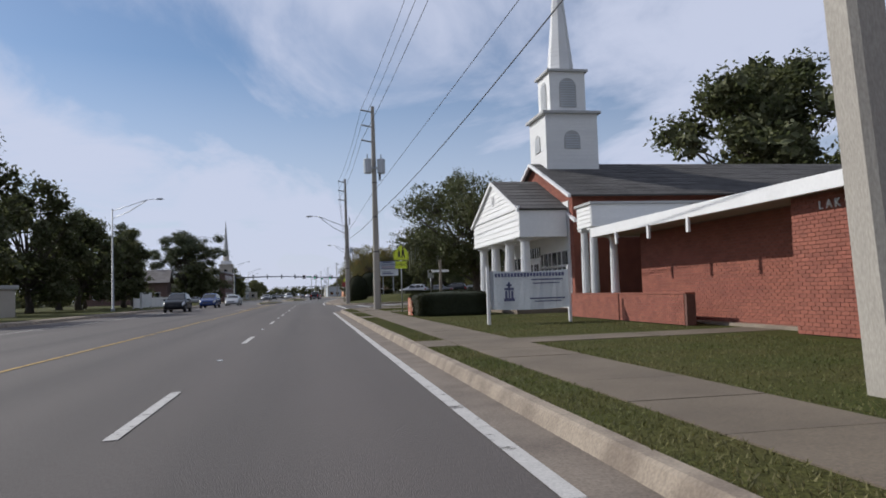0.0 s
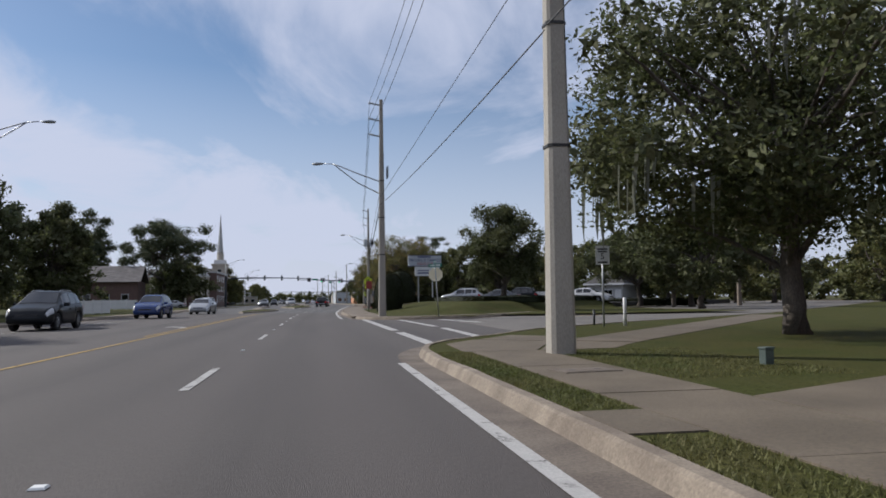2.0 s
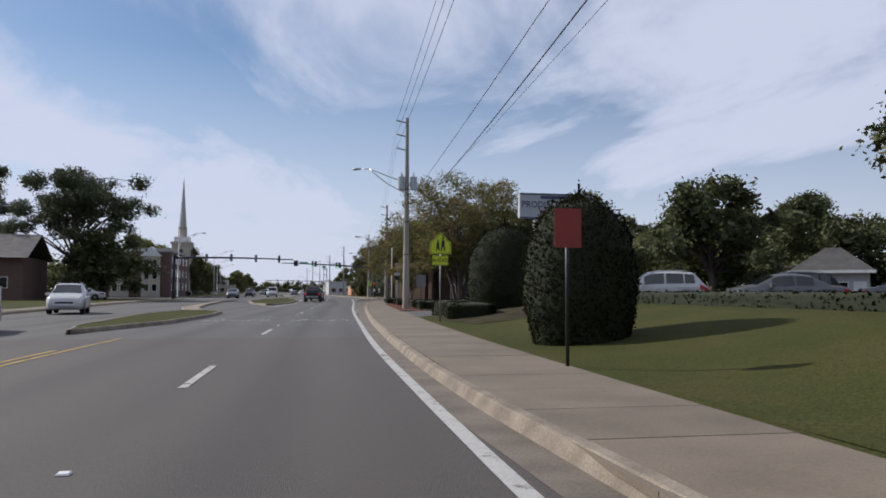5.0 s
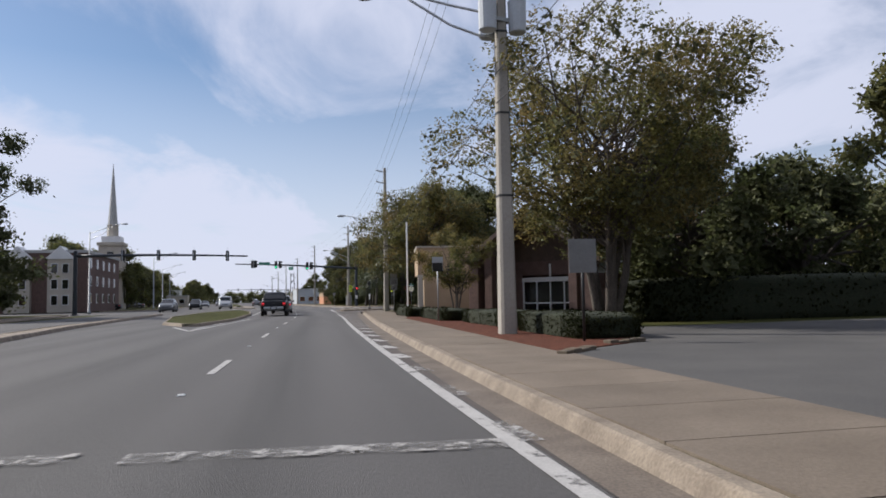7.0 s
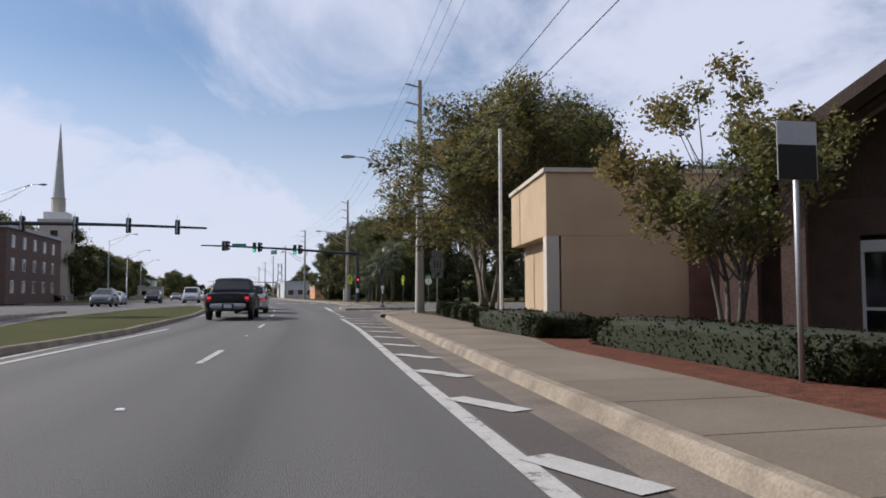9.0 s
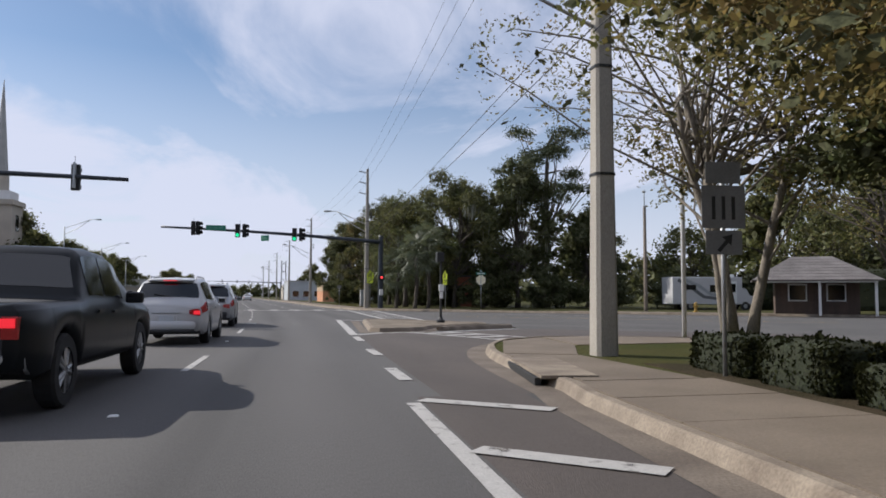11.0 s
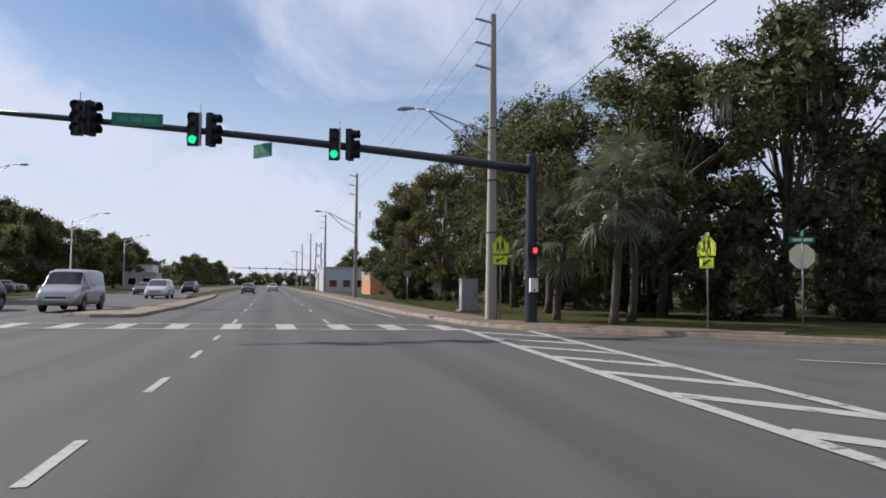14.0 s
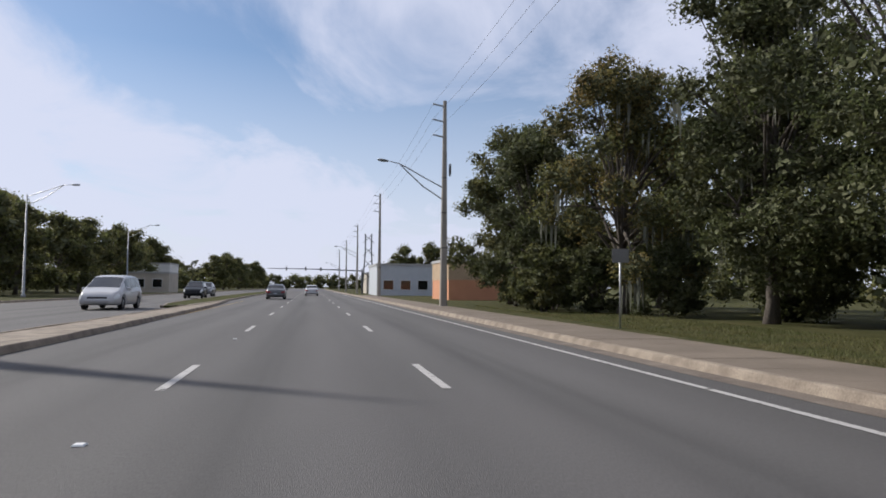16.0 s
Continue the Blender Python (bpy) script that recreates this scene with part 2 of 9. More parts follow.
concrete_kerb = material("concrete_kerb", (0.271, 0.225, 0.171), 0.9, second=(0.129, 0.0996, 0.0749), scale=2.2, amount=0.75, fine=40, fine_amount=0.2, bump=0.35, bump_scale=50)
concrete_gutter = material("concrete_gutter", (0.17, 0.139, 0.108), 0.9, second=(0.0979, 0.0764, 0.0598), scale=1.3, amount=0.85, fine=40, fine_amount=0.25, bump=0.3, bump_scale=50)
concrete_pole = material("concrete_pole", (0.37, 0.343, 0.297), 0.85, second=(0.277, 0.254, 0.218), scale=1.1, amount=0.7, fine=55, fine_amount=0.14, bump=0.2, bump_scale=50, stretch=(1, 1, 0.35))
wood_pole = material("wood_pole", (0.20, 0.165, 0.13), 0.9, second=(0.11, 0.09, 0.075), scale=2, amount=0.8, fine=30, fine_amount=0.3, bump=0.5, bump_scale=25, stretch=(3, 3, 0.15))
grass = material("grass", (0.04781, 0.05471, 0.01433), 0.95, second=(0.069, 0.06225, 0.02183), scale=0.55, amount=0.75, fine=28, fine_amount=0.45, bump=0.9, bump_scale=38, spec=0.08)
grass_dry = material("grass_dry", (0.0732, 0.0683, 0.0279), 0.95, second=(0.0418, 0.0474, 0.0161), scale=0.8, amount=0.9, fine=26, fine_amount=0.45, bump=0.9, bump_scale=38, spec=0.08)
earth = material("earth", (0.0848, 0.0776, 0.0459), 0.95, second=(0.06, 0.067, 0.0247), scale=0.15, amount=1.0, fine=6, fine_amount=0.35, spec=0.08)
bed_earth = material("bed_earth", (0.06, 0.0465, 0.0297), 0.95, second=(0.0353, 0.0318, 0.0155), scale=1.4, amount=0.9, fine=30, fine_amount=0.4, bump=0.9, bump_scale=35, spec=0.08)
mulch = material("mulch", (0.141, 0.0571, 0.037), 0.95, second=(0.0808, 0.037, 0.0269), scale=5, amount=0.9, fine=45, fine_amount=0.5, bump=1.0, bump_scale=35, spec=0.08)
brick_red = material("brick_red", (0.2718, 0.09202, 0.05788), 0.85, second=(0.2038, 0.06467, 0.0442), scale=2.5, amount=0.7, fine=60, fine_amount=0.15, bump=0.3, bump_scale=80, random_tint=0.13)
brick_mass = material("brick_mass", (0.2718, 0.09202, 0.05788), 0.85, second=(0.2038, 0.06467, 0.0442), scale=2.5, amount=0.7, fine=60, fine_amount=0.15, bump=0.3, bump_scale=80, island_tint=0.13)
brick_brown = material("brick_brown", (0.15, 0.075, 0.055), 0.85, second=(0.10, 0.05, 0.04), scale=3, amount=0.7, fine=30, fine_amount=0.25, bump=0.3, bump_scale=40)
mortar = material("mortar", (0.24, 0.125, 0.095), 0.95, scale=4, fine=40)
terrazzo = material("terrazzo", (0.42, 0.13, 0.085), 0.85, second=(0.62, 0.45, 0.33), scale=5.5, amount=1.0, fine=40, fine_amount=0.15, bump=0.4, bump_scale=20, contrast=(0.54, 0.58))
cross_stone = material("cross_stone", (0.60, 0.42, 0.27), 0.85, second=(0.5, 0.3, 0.2), scale=6, amount=0.8, fine=30)
white_paint = material("white_paint", (0.725, 0.725, 0.716), 0.55, second=(0.614, 0.614, 0.605), scale=1.2, amount=0.5, fine=20, fine_amount=0.04, bump=0.05)
white_board = material("white_board", (0.744, 0.744, 0.725), 0.55, second=(0.632, 0.632, 0.614), scale=0.9, amount=0.5, fine=20, fine_amount=0.05, bump=0.06, random_tint=0.03, stretch=(0.4, 0.4, 3))
grey_trim = material("grey_trim", (0.42, 0.42, 0.41), 0.6, scale=1.5, amount=0.4, fine=20, fine_amount=0.08)
soffit = material("soffit", (0.34, 0.31, 0.28), 0.8, scale=1.0, amount=0.4, fine=20, fine_amount=0.1)
shingle = material("shingle", (0.085, 0.080, 0.078), 0.95, second=(0.055, 0.052, 0.05), scale=1.2, amount=0.8, fine=25, fine_amount=0.3, bump=0.4, bump_scale=30, island_tint=0.2)
shingle_tan = material("shingle_tan", (0.243, 0.207, 0.162), 0.95, second=(0.171, 0.144, 0.113), scale=1.2, amount=0.8, fine=25, fine_amount=0.25, bump=0.4, bump_scale=30, island_tint=0.12)
stucco_tan = material("stucco_tan", (0.44, 0.326, 0.211), 0.9, second=(0.352, 0.255, 0.163), scale=0.9, amount=0.7, fine=60, fine_amount=0.1, bump=0.3, bump_scale=70)
stucco_pale = material("stucco_pale", (0.495, 0.45, 0.378), 0.9, second=(0.396, 0.36, 0.306), scale=0.6, amount=0.7, fine=40, fine_amount=0.1, bump=0.2)
stucco_orange = material("stucco_orange", (0.56, 0.27, 0.15), 0.9, second=(0.47, 0.22, 0.12), scale=0.6, amount=0.6, fine=40, fine_amount=0.1, bump=0.2)
timber_dark = material("timber_dark", (0.11, 0.075, 0.058), 0.8, second=(0.07, 0.05, 0.04), scale=2, amount=0.8, fine=30, fine_amount=0.25, bump=0.3, stretch=(1, 1, 0.2))
galvanised = material("galvanised", (0.42, 0.43, 0.44), 0.5, metal=0.7, second=(0.33, 0.34, 0.35), scale=4, amount=0.6, fine=30, fine_amount=0.1)
grey_metal = material("grey_metal", (0.34, 0.36, 0.37), 0.5, metal=0.2, second=(0.27, 0.28, 0.29), scale=3, amount=0.6, fine=30, fine_amount=0.1)
black_metal = material("black_metal", (0.018, 0.019, 0.02), 0.5, metal=0.1, second=(0.03, 0.03, 0.03), scale=2, amount=0.6, fine=30, fine_amount=0.2)
# blue in the base colour stands for the sky's sheen on black steel
mast_sheen = material("mast_sheen", (0.030, 0.038, 0.050), 0.42, second=(0.022, 0.028, 0.036), scale=2, amount=0.6, fine=30, fine_amount=0.15)
cable = material("cable", (0.03, 0.03, 0.032), 0.7, scale=2, fine_amount=0)
sign_yellow = material("sign_yellow", (0.62, 0.72, 0.03), 0.5, second=(0.55, 0.64, 0.03), scale=2, amount=0.5, fine=20, fine_amount=0.05)
sign_black = material("sign_black", (0.02, 0.02, 0.02), 0.6, scale=3, fine_amount=0.1)
sign_white = material("sign_white", (0.72, 0.73, 0.72), 0.6, second=(0.6, 0.6, 0.58), scale=2, amount=0.5, fine=20, fine_amount=0.05)
sign_green = material("sign_green", (0.02, 0.22, 0.14), 0.5, scale=2, amount=0.3, fine_amount=0.05)
sign_back = material("sign_back", (0.84, 0.77, 0.55), 0.6, metal=0.0, second=(0.76, 0.68, 0.47), scale=3, amount=0.6, fine_amount=0.1)
sign_bare = material("sign_bare", (0.20, 0.20, 0.195), 0.6, second=(0.15, 0.15, 0.145), scale=3, amount=0.6, fine_amount=0.1)
sign_dim = material("sign_dim", (0.10, 0.30, 0.22), 0.6, scale=3, amount=0.4, fine_amount=0.1)
pedestal_green = material("pedestal_green", (0.07, 0.095, 0.085), 0.6, second=(0.05, 0.07, 0.06), scale=6, amount=0.6, fine_amount=0.15)
sign_red = material("sign_red", (0.30, 0.05, 0.045), 0.6, scale=3, amount=0.4, fine_amount=0.1)
sign_grey = material("sign_grey", (0.50, 0.53, 0.56), 0.6, second=(0.42, 0.45, 0.48), scale=1.5, amount=0.5, fine=20, fine_amount=0.06)
letter_blue = material("letter_blue", (0.09, 0.10, 0.20), 0.6, scale=3, fine_amount=0.1)
letter_red = material("letter_red", (0.40, 0.08, 0.07), 0.6, scale=3, fine_amount=0.1)
paint_white = worn_paint("paint_white", (0.42, 0.407, 0.386), wear=0.40)
paint_worn = worn_paint("paint_worn", (0.378, 0.365, 0.344), scale=3.4, wear=0.54)
paint_text = worn_paint("paint_text", (0.387, 0.37, 0.348), scale=2.6, wear=0.55)
paint_yellow = worn_paint("paint_yellow", (0.378, 0.239, 0.0504), wear=0.42)
# hedge body taken near black, to hold the shade on its backlit side
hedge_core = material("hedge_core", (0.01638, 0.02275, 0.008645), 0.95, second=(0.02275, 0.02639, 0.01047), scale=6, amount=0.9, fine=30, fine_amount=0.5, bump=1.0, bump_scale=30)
grass_blade = material("grass_blade", (0.09258, 0.1068, 0.02839), 0.8, second=(0.1569, 0.1381, 0.05401), scale=0.7, amount=0.9, fine_amount=0, island_tint=0.4, through_light=0.3)
brick_dark = material("brick_dark", (0.15, 0.095, 0.08), 0.9, second=(0.10, 0.066, 0.056), scale=3, amount=0.7, fine=30, fine_amount=0.25, bump=0.3, bump_scale=40)
bark = material("bark", (0.11, 0.092, 0.075), 0.95, second=(0.06, 0.05, 0.042), scale=3, amount=0.9, fine=25, fine_amount=0.35, bump=0.8, bump_scale=18, stretch=(2, 2, 0.5))
bark_pale = material("bark_pale", (0.26, 0.225, 0.18), 0.95, second=(0.15, 0.13, 0.105), scale=3, amount=0.9, fine=25, fine_amount=0.3, bump=0.6, bump_scale=18, stretch=(2, 2, 0.5))
leaf_dark = material("leaf_dark", (0.07544, 0.09184, 0.0369), 0.6, second=(0.0984, 0.1, 0.04346), scale=0.7, amount=0.9, fine_amount=0, island_tint=0.32, through_light=0.55, spec=0.22)
leaf_mid = material("leaf_mid", (0.12, 0.138, 0.048), 0.6, second=(0.155, 0.138, 0.058), scale=0.6, amount=0.9, fine_amount=0, island_tint=0.4, through_light=0.55, spec=0.22)
leaf_brown = material("leaf_brown", (0.15, 0.158, 0.052), 0.65, second=(0.215, 0.155, 0.058), scale=0.5, amount=1.0, fine_amount=0, island_tint=0.35, through_light=0.5, spec=0.3)
leaf_pine = material("leaf_pine", (0.068, 0.088, 0.048), 0.65, second=(0.085, 0.1, 0.052), scale=0.7, amount=0.9, fine_amount=0, island_tint=0.35, through_light=0.2, spec=0.3)
# hedge leaves coloured far darker than foliage, for the shaded near sides
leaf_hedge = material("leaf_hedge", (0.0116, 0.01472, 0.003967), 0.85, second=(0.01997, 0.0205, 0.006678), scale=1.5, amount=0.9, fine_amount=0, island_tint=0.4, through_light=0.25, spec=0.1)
leaf_core = material("leaf_core", (0.09, 0.1, 0.045), 0.95, second=(0.105, 0.105, 0.052), scale=3, amount=0.9, fine=12, fine_amount=0.4, bump=1.0, bump_scale=8)
moss = material("moss", (0.21, 0.215, 0.17), 0.9, second=(0.15, 0.155, 0.12), scale=1.5, amount=0.8, fine_amount=0, island_tint=0.3, through_light=0.3)
glass_dark = material("glass_dark", (0.006, 0.007, 0.008), 0.08, second=(0.02, 0.022, 0.024), scale=1, amount=0.5, fine_amount=0, spec=0.8)
car_white = material("car_white", (0.533, 0.533, 0.541), 0.25, second=(0.468, 0.468, 0.468), scale=1.5, amount=0.4, fine_amount=0, spec=0.6)
car_silver = material("car_silver", (0.391, 0.399, 0.408), 0.28, metal=0.35, second=(0.34, 0.348, 0.357), scale=1.5, amount=0.4, fine_amount=0)
car_black = material("car_black", (0.010, 0.012, 0.014), 0.32, second=(0.017, 0.018, 0.02), scale=1.2, amount=0.6, fine_amount=0, spec=0.22)
car_blue = material("car_blue", (0.020, 0.045, 0.16), 0.25, scale=1.5, amount=0.4, fine_amount=0, spec=0.6)
car_grey = material("car_grey", (0.14, 0.145, 0.15), 0.28, metal=0.3, scale=1.5, amount=0.4, fine_amount=0)
rubber = material("rubber", (0.02, 0.02, 0.021), 0.85, scale=5, fine_amount=0.15)
plastic_black = material("plastic_black", (0.025, 0.025, 0.027), 0.6, scale=4, fine_amount=0.15)
rim_metal = material("rim_metal", (0.42, 0.43, 0.44), 0.35, metal=0.7, scale=4, fine_amount=0.1)
lamp_clear = material("lamp_clear", (0.70, 0.72, 0.74), 0.15, scale=4, fine_amount=0.05, spec=0.8)
tail_red = material("tail_red", (0.36, 0.02, 0.02), 0.2, scale=4, fine_amount=0.05, spec=0.7)
tail_lit = glow("tail_lit", (0.75, 0.02, 0.03), 0.95)
signal_green = glow("signal_green", (0.02, 0.62, 0.24), 1.5)
signal_red = glow("signal_red", (1.0, 0.05, 0.05), 2.0)
signal_off = material("signal_off", (0.03, 0.02, 0.02), 0.3, scale=4, fine_amount=0.1)

# ---- building tools ----
def V(bm, pts):
    return [bm.verts.new(p) for p in pts]


def box(bm, x0, x1, y0, y1, z0, z1):
    v = V(bm, [(x, y, z) for z in (z0, z1) for y in (y0, y1) for x in (x0, x1)])
    for f in ((0, 2, 3, 1), (4, 5, 7, 6), (0, 1, 5, 4), (2, 6, 7, 3), (0, 4, 6, 2), (1, 3, 7, 5)):
        bm.faces.new([v[i] for i in f])
    return v


def prism(bm, pts, z0, z1):
    """An upright prism over a ring of (x, y) points, run anticlockwise."""
    lo, hi = V(bm, [(x, y, z0) for x, y in pts]), V(bm, [(x, y, z1) for x, y in pts])
    n = len(pts)
    bm.faces.new(hi)
    bm.faces.new(lo[::-1])
    for i in range(n):
        j = (i + 1) % n
        bm.faces.new((lo[i], lo[j], hi[j], hi[i]))


def slab(bm, pts, axis, a, b):
    """A flat plate: ring of 2D points in the plane across axis, from a to b along it."""
    def put(p, w):
        return (w, p[0], p[1]) if axis == "x" else (p[0], w, p[1])
    lo, hi = V(bm, [put(p, a) for p in pts]), V(bm, [put(p, b) for p in pts])
    n = len(pts)
    bm.faces.new(lo)
    bm.faces.new(hi[::-1])
    for i in range(n):
        j = (i + 1) % n
        bm.faces.new((hi[i], hi[j], lo[j], lo[i]))


def tube(bm, path, radii, seg=8, caps=True):
    """A round tube along points, with a radius at each."""
    path = [Vector(p) for p in path]
    rings = []
    up = Vector((0.13, 0.21, 0.97))
    for i, p in enumerate(path):
        d = (path[min(i + 1, len(path) - 1)] - path[max(i - 1, 0)]).normalized()
        a = d.cross(up)
        if a.length < 0.05:
            a = d.cross(Vector((1, 0, 0)))
        a.normalize()
        b = d.cross(a)
        r = radii[i] if isinstance(radii, (list, tuple)) else radii
        rings.append(V(bm, [p + (a * math.cos(k * 2 * math.pi / seg) + b * math.sin(k * 2 * math.pi / seg)) * r for k in range(seg)]))
    for q, s in zip(rings, rings[1:]):
        for k in range(seg):
            bm.faces.new((q[k], q[(k + 1) % seg], s[(k + 1) % seg], s[k]))
    if caps:
        bm.faces.new(rings[0][::-1])
        bm.faces.new(rings[-1])


def tapered(bm, x, y, z0, z1, w0, w1, d0=None, d1=None, chamfer=0.15):
    """A square post with chamfered corners, tapering upwards."""
    def ring(w, d, z):
        c = min(w, d) * chamfer
        a, b = w / 2, d / 2
        return V(bm, [(x + px, y + py, z) for px, py in ((-a + c, -b), (a - c, -b), (a, -b + c), (a, b - c), (a - c, b), (-a + c, b), (-a, b - c), (-a, -b + c))])
    lo, hi = ring(w0, d0 or w0, z0), ring(w1, d1 or w1, z1)
    for i in range(8):
        j = (i + 1) % 8
        bm.faces.new((lo[i], lo[j], hi[j], hi[i]))
    bm.faces.new(lo[::-1])
    bm.faces.new(hi)


def ribbon(bm, left, right):
    a, b = V(bm, left), V(bm, right)
    for i in range(len(a) - 1):
        bm.faces.new((a[i], b[i], b[i + 1], a[i + 1]))


def part(name, bm, mat, parent=None, label="", smooth=False, bevel=0.0, kind=""):
    """Links a bmesh as one mesh object under a thing or a part."""
    me = bpy.data.meshes.new(name)
    if bevel:
        bmesh.ops.bevel(bm, geom=bm.edges[:], offset=bevel, segments=2, affect="EDGES", profile=0.6)
    bmesh.ops.recalc_face_normals(bm, faces=bm.faces[:])
    bm.to_mesh(me)
    bm.free()
    me.materials.append(mat)
    if smooth:
        for p in me.polygons:
            p.use_smooth = True
    ob = new(name, me)
    if parent:
        ob.parent = parent
    if label:
        ob["label"] = label
    if kind:
        ob["kind"] = kind
    return ob


def mesh_part(name, verts, faces, mat, parent=None, label="", kind=""):
    me = bpy.data.meshes.new(name)
    me.from_pydata(verts, [], faces)
    me.materials.append(mat)
    ob = new(name, me)
    if parent:
        ob.parent = parent
    if label:
        ob["label"] = label
    if kind:
        ob["kind"] = kind
    return ob


def thing(name, label, category, group="", at=(0, 0, 0), turn=0.0, kind=""):
    ob = new(name)
    ob.matrix_world = pose(*at, 0, 0, turn)
    return tagged(ob, label, category, group, kind)


def B():
    return bmesh.new()


def writing(text, size, depth=0.004, wide=1.0, bold=0.0):
    """A mesh of built-in letters, standing in the x-z plane, read from -y."""
    cu = bpy.data.curves.new("letters", "FONT")
    cu.body, cu.size, cu.extrude, cu.align_x, cu.align_y = text, size, depth, "CENTER", "CENTER"
    cu.resolution_u, cu.offset = 2, bold
    tmp = bpy.data.objects.new("letters", cu)
    scene.collection.objects.link(tmp)
    me = bpy.data.meshes.new_from_object(tmp.evaluated_get(bpy.context.evaluated_depsgraph_get()))
    bpy.data.objects.remove(tmp)
    me.transform(pose(0, 0, 0, 90, 0, 0) @ Matrix.Diagonal((wide, 1, 1, 1)))
    return me


def letters(name, text, size, mat, parent, m, wide=1.0, label="", depth=0.004, bold=0.0):
    me = writing(text, size, depth, wide, bold)
    me.materials.clear()
    me.materials.append(mat)
    ob = new(name, me)
    ob.parent = parent
    ob.matrix_basis = m
    if label:
        ob["label"] = label
    return ob


# ---- the road's line: x of the broken line left of the car, along y ----
LINE_Y = [-300, 88, 100, 112, 126, 137, 147, 162, 175, 187, 198, 206, 214, 226, 237, 250, 330, 420, 900]
LINE_X = [-1.88, -1.88, -1.68, -1.15, -0.50, 0.12, 0.75, 1.85, 2.42, 2.74, 2.78, 2.68, 2.5, 2.05, 1.5, 0.85, -3.2, -7.6, -31.0]


def line_x(y):
    s = 0.0
    for k in (-4, -2, 0, 2, 4):
        s += float(np.interp(y + k, LINE_Y, LINE_X))
    return s / 5


def at_u(u, y, z=0.0):
    return (line_x(y) + u, y, z)


def steps(a, b, s=3.0):
    n = max(2, int(abs(b - a) / s) + 1)
    return [a + (b - a) * i / (n - 1) for i in range(n)]


def strip(name, u0, u1, y0, y1, z, mat, parent=None, thick=0.0, label="", s=3.0):
    """A band along the road between two offsets."""
    bm = B()
    ys = steps(y0, y1, s)
    f0 = u0 if callable(u0) else (lambda y: u0)
    f1 = u1 if callable(u1) else (lambda y: u1)
    ribbon(bm, [at_u(f0(y), y, z) for y in ys], [at_u(f1(y), y, z) for y in ys])
    if thick:
        bmesh.ops.solidify(bm, geom=bm.faces[:], thickness=thick)
    if mat in (asphalt, asphalt_old):
        lay = bm.loops.layers.uv.new("lanes")
        for f in bm.faces:
            for lp in f.loops:
                lp[lay].uv = (lp.vert.co.x - line_x(lp.vert.co.y), lp.vert.co.y)
    return part(name, bm, mat, parent, label)

# ---- ground, road, kerbs, walks ----
bm = B()
ribbon(bm, [(-3000, -1500, -0.03), (-3000, 4000, -0.03)], [(3000, -1500, -0.03), (3000, 4000, -0.03)])
tagged(part("ground", bm, earth), "dull brownish green ground running to the horizon", "ground", kind="structure")
tagged(strip("road", -18.5, 10.0, -300, 104, 0.0, asphalt_old, s=4), "worn brownish grey asphalt road with several lanes", "road", kind="structure")
tagged(strip("road_further", -18.5, 10.0, 104, 900, 0.0, asphalt, s=4), "worn grey asphalt road with several lanes", "road", kind="structure")
bm = B()
prism(bm, [(-150, 196), (-6, 196), (-6, 40), (220, 40), (220, 236), (-150, 236)], -0.02, -0.006)
tagged(part("road_side", bm, asphalt_lot), "grey asphalt side streets joining the main road", "road", kind="structure")


bm = B()
prism(bm, [(6.2, 58.5), (40, 89), (118, 168), (109, 202), (31, 105.5), (15.2, 87.5), (9.4, 76.8), (6.4, 70)], -0.01, 0.003)
tagged(part("road_side_street", bm, asphalt_pale), "pale sun-bleached asphalt side street", "road", kind="structure")


def kerb_u(y):
    if y < 200:
        return float(np.interp(y, [-300, 95, 113, 135, 161, 171], [3.5, 3.5, 3.55, 3.93, 4.5, 5.0]))
    return float(np.interp(y, [226, 231, 237, 900], [8.35, 8.0, 7.65, 7.65]))


def dense(path, s=1.0):
    out = [path[0]]
    for a, b in zip(path, path[1:]):
        n = max(1, int(math.hypot(b[0] - a[0], b[1] - a[1]) / s))
        out += [(a[0] + (b[0] - a[0]) * i / n, a[1] + (b[1] - a[1]) * i / n) for i in range(1, n + 1)]
    return out


def smooth_path(path, n=2):
    for _ in range(n):
        q = [path[0]]
        for a, b in zip(path, path[1:]):
            q += [(a[0] * 0.75 + b[0] * 0.25, a[1] * 0.75 + b[1] * 0.25), (a[0] * 0.25 + b[0] * 0.75, a[1] * 0.25 + b[1] * 0.75)]
        path = q + [path[-1]]
    return path


def offset(path, d):
    out = []
    for i, p in enumerate(path):
        a, b = path[max(0, i - 1)], path[min(len(path) - 1, i + 1)]
        dx, dy = b[0] - a[0], b[1] - a[1]
        n = math.hypot(dx, dy) or 1
        out.append((p[0] + dy / n * d, p[1] - dx / n * d))
    return out


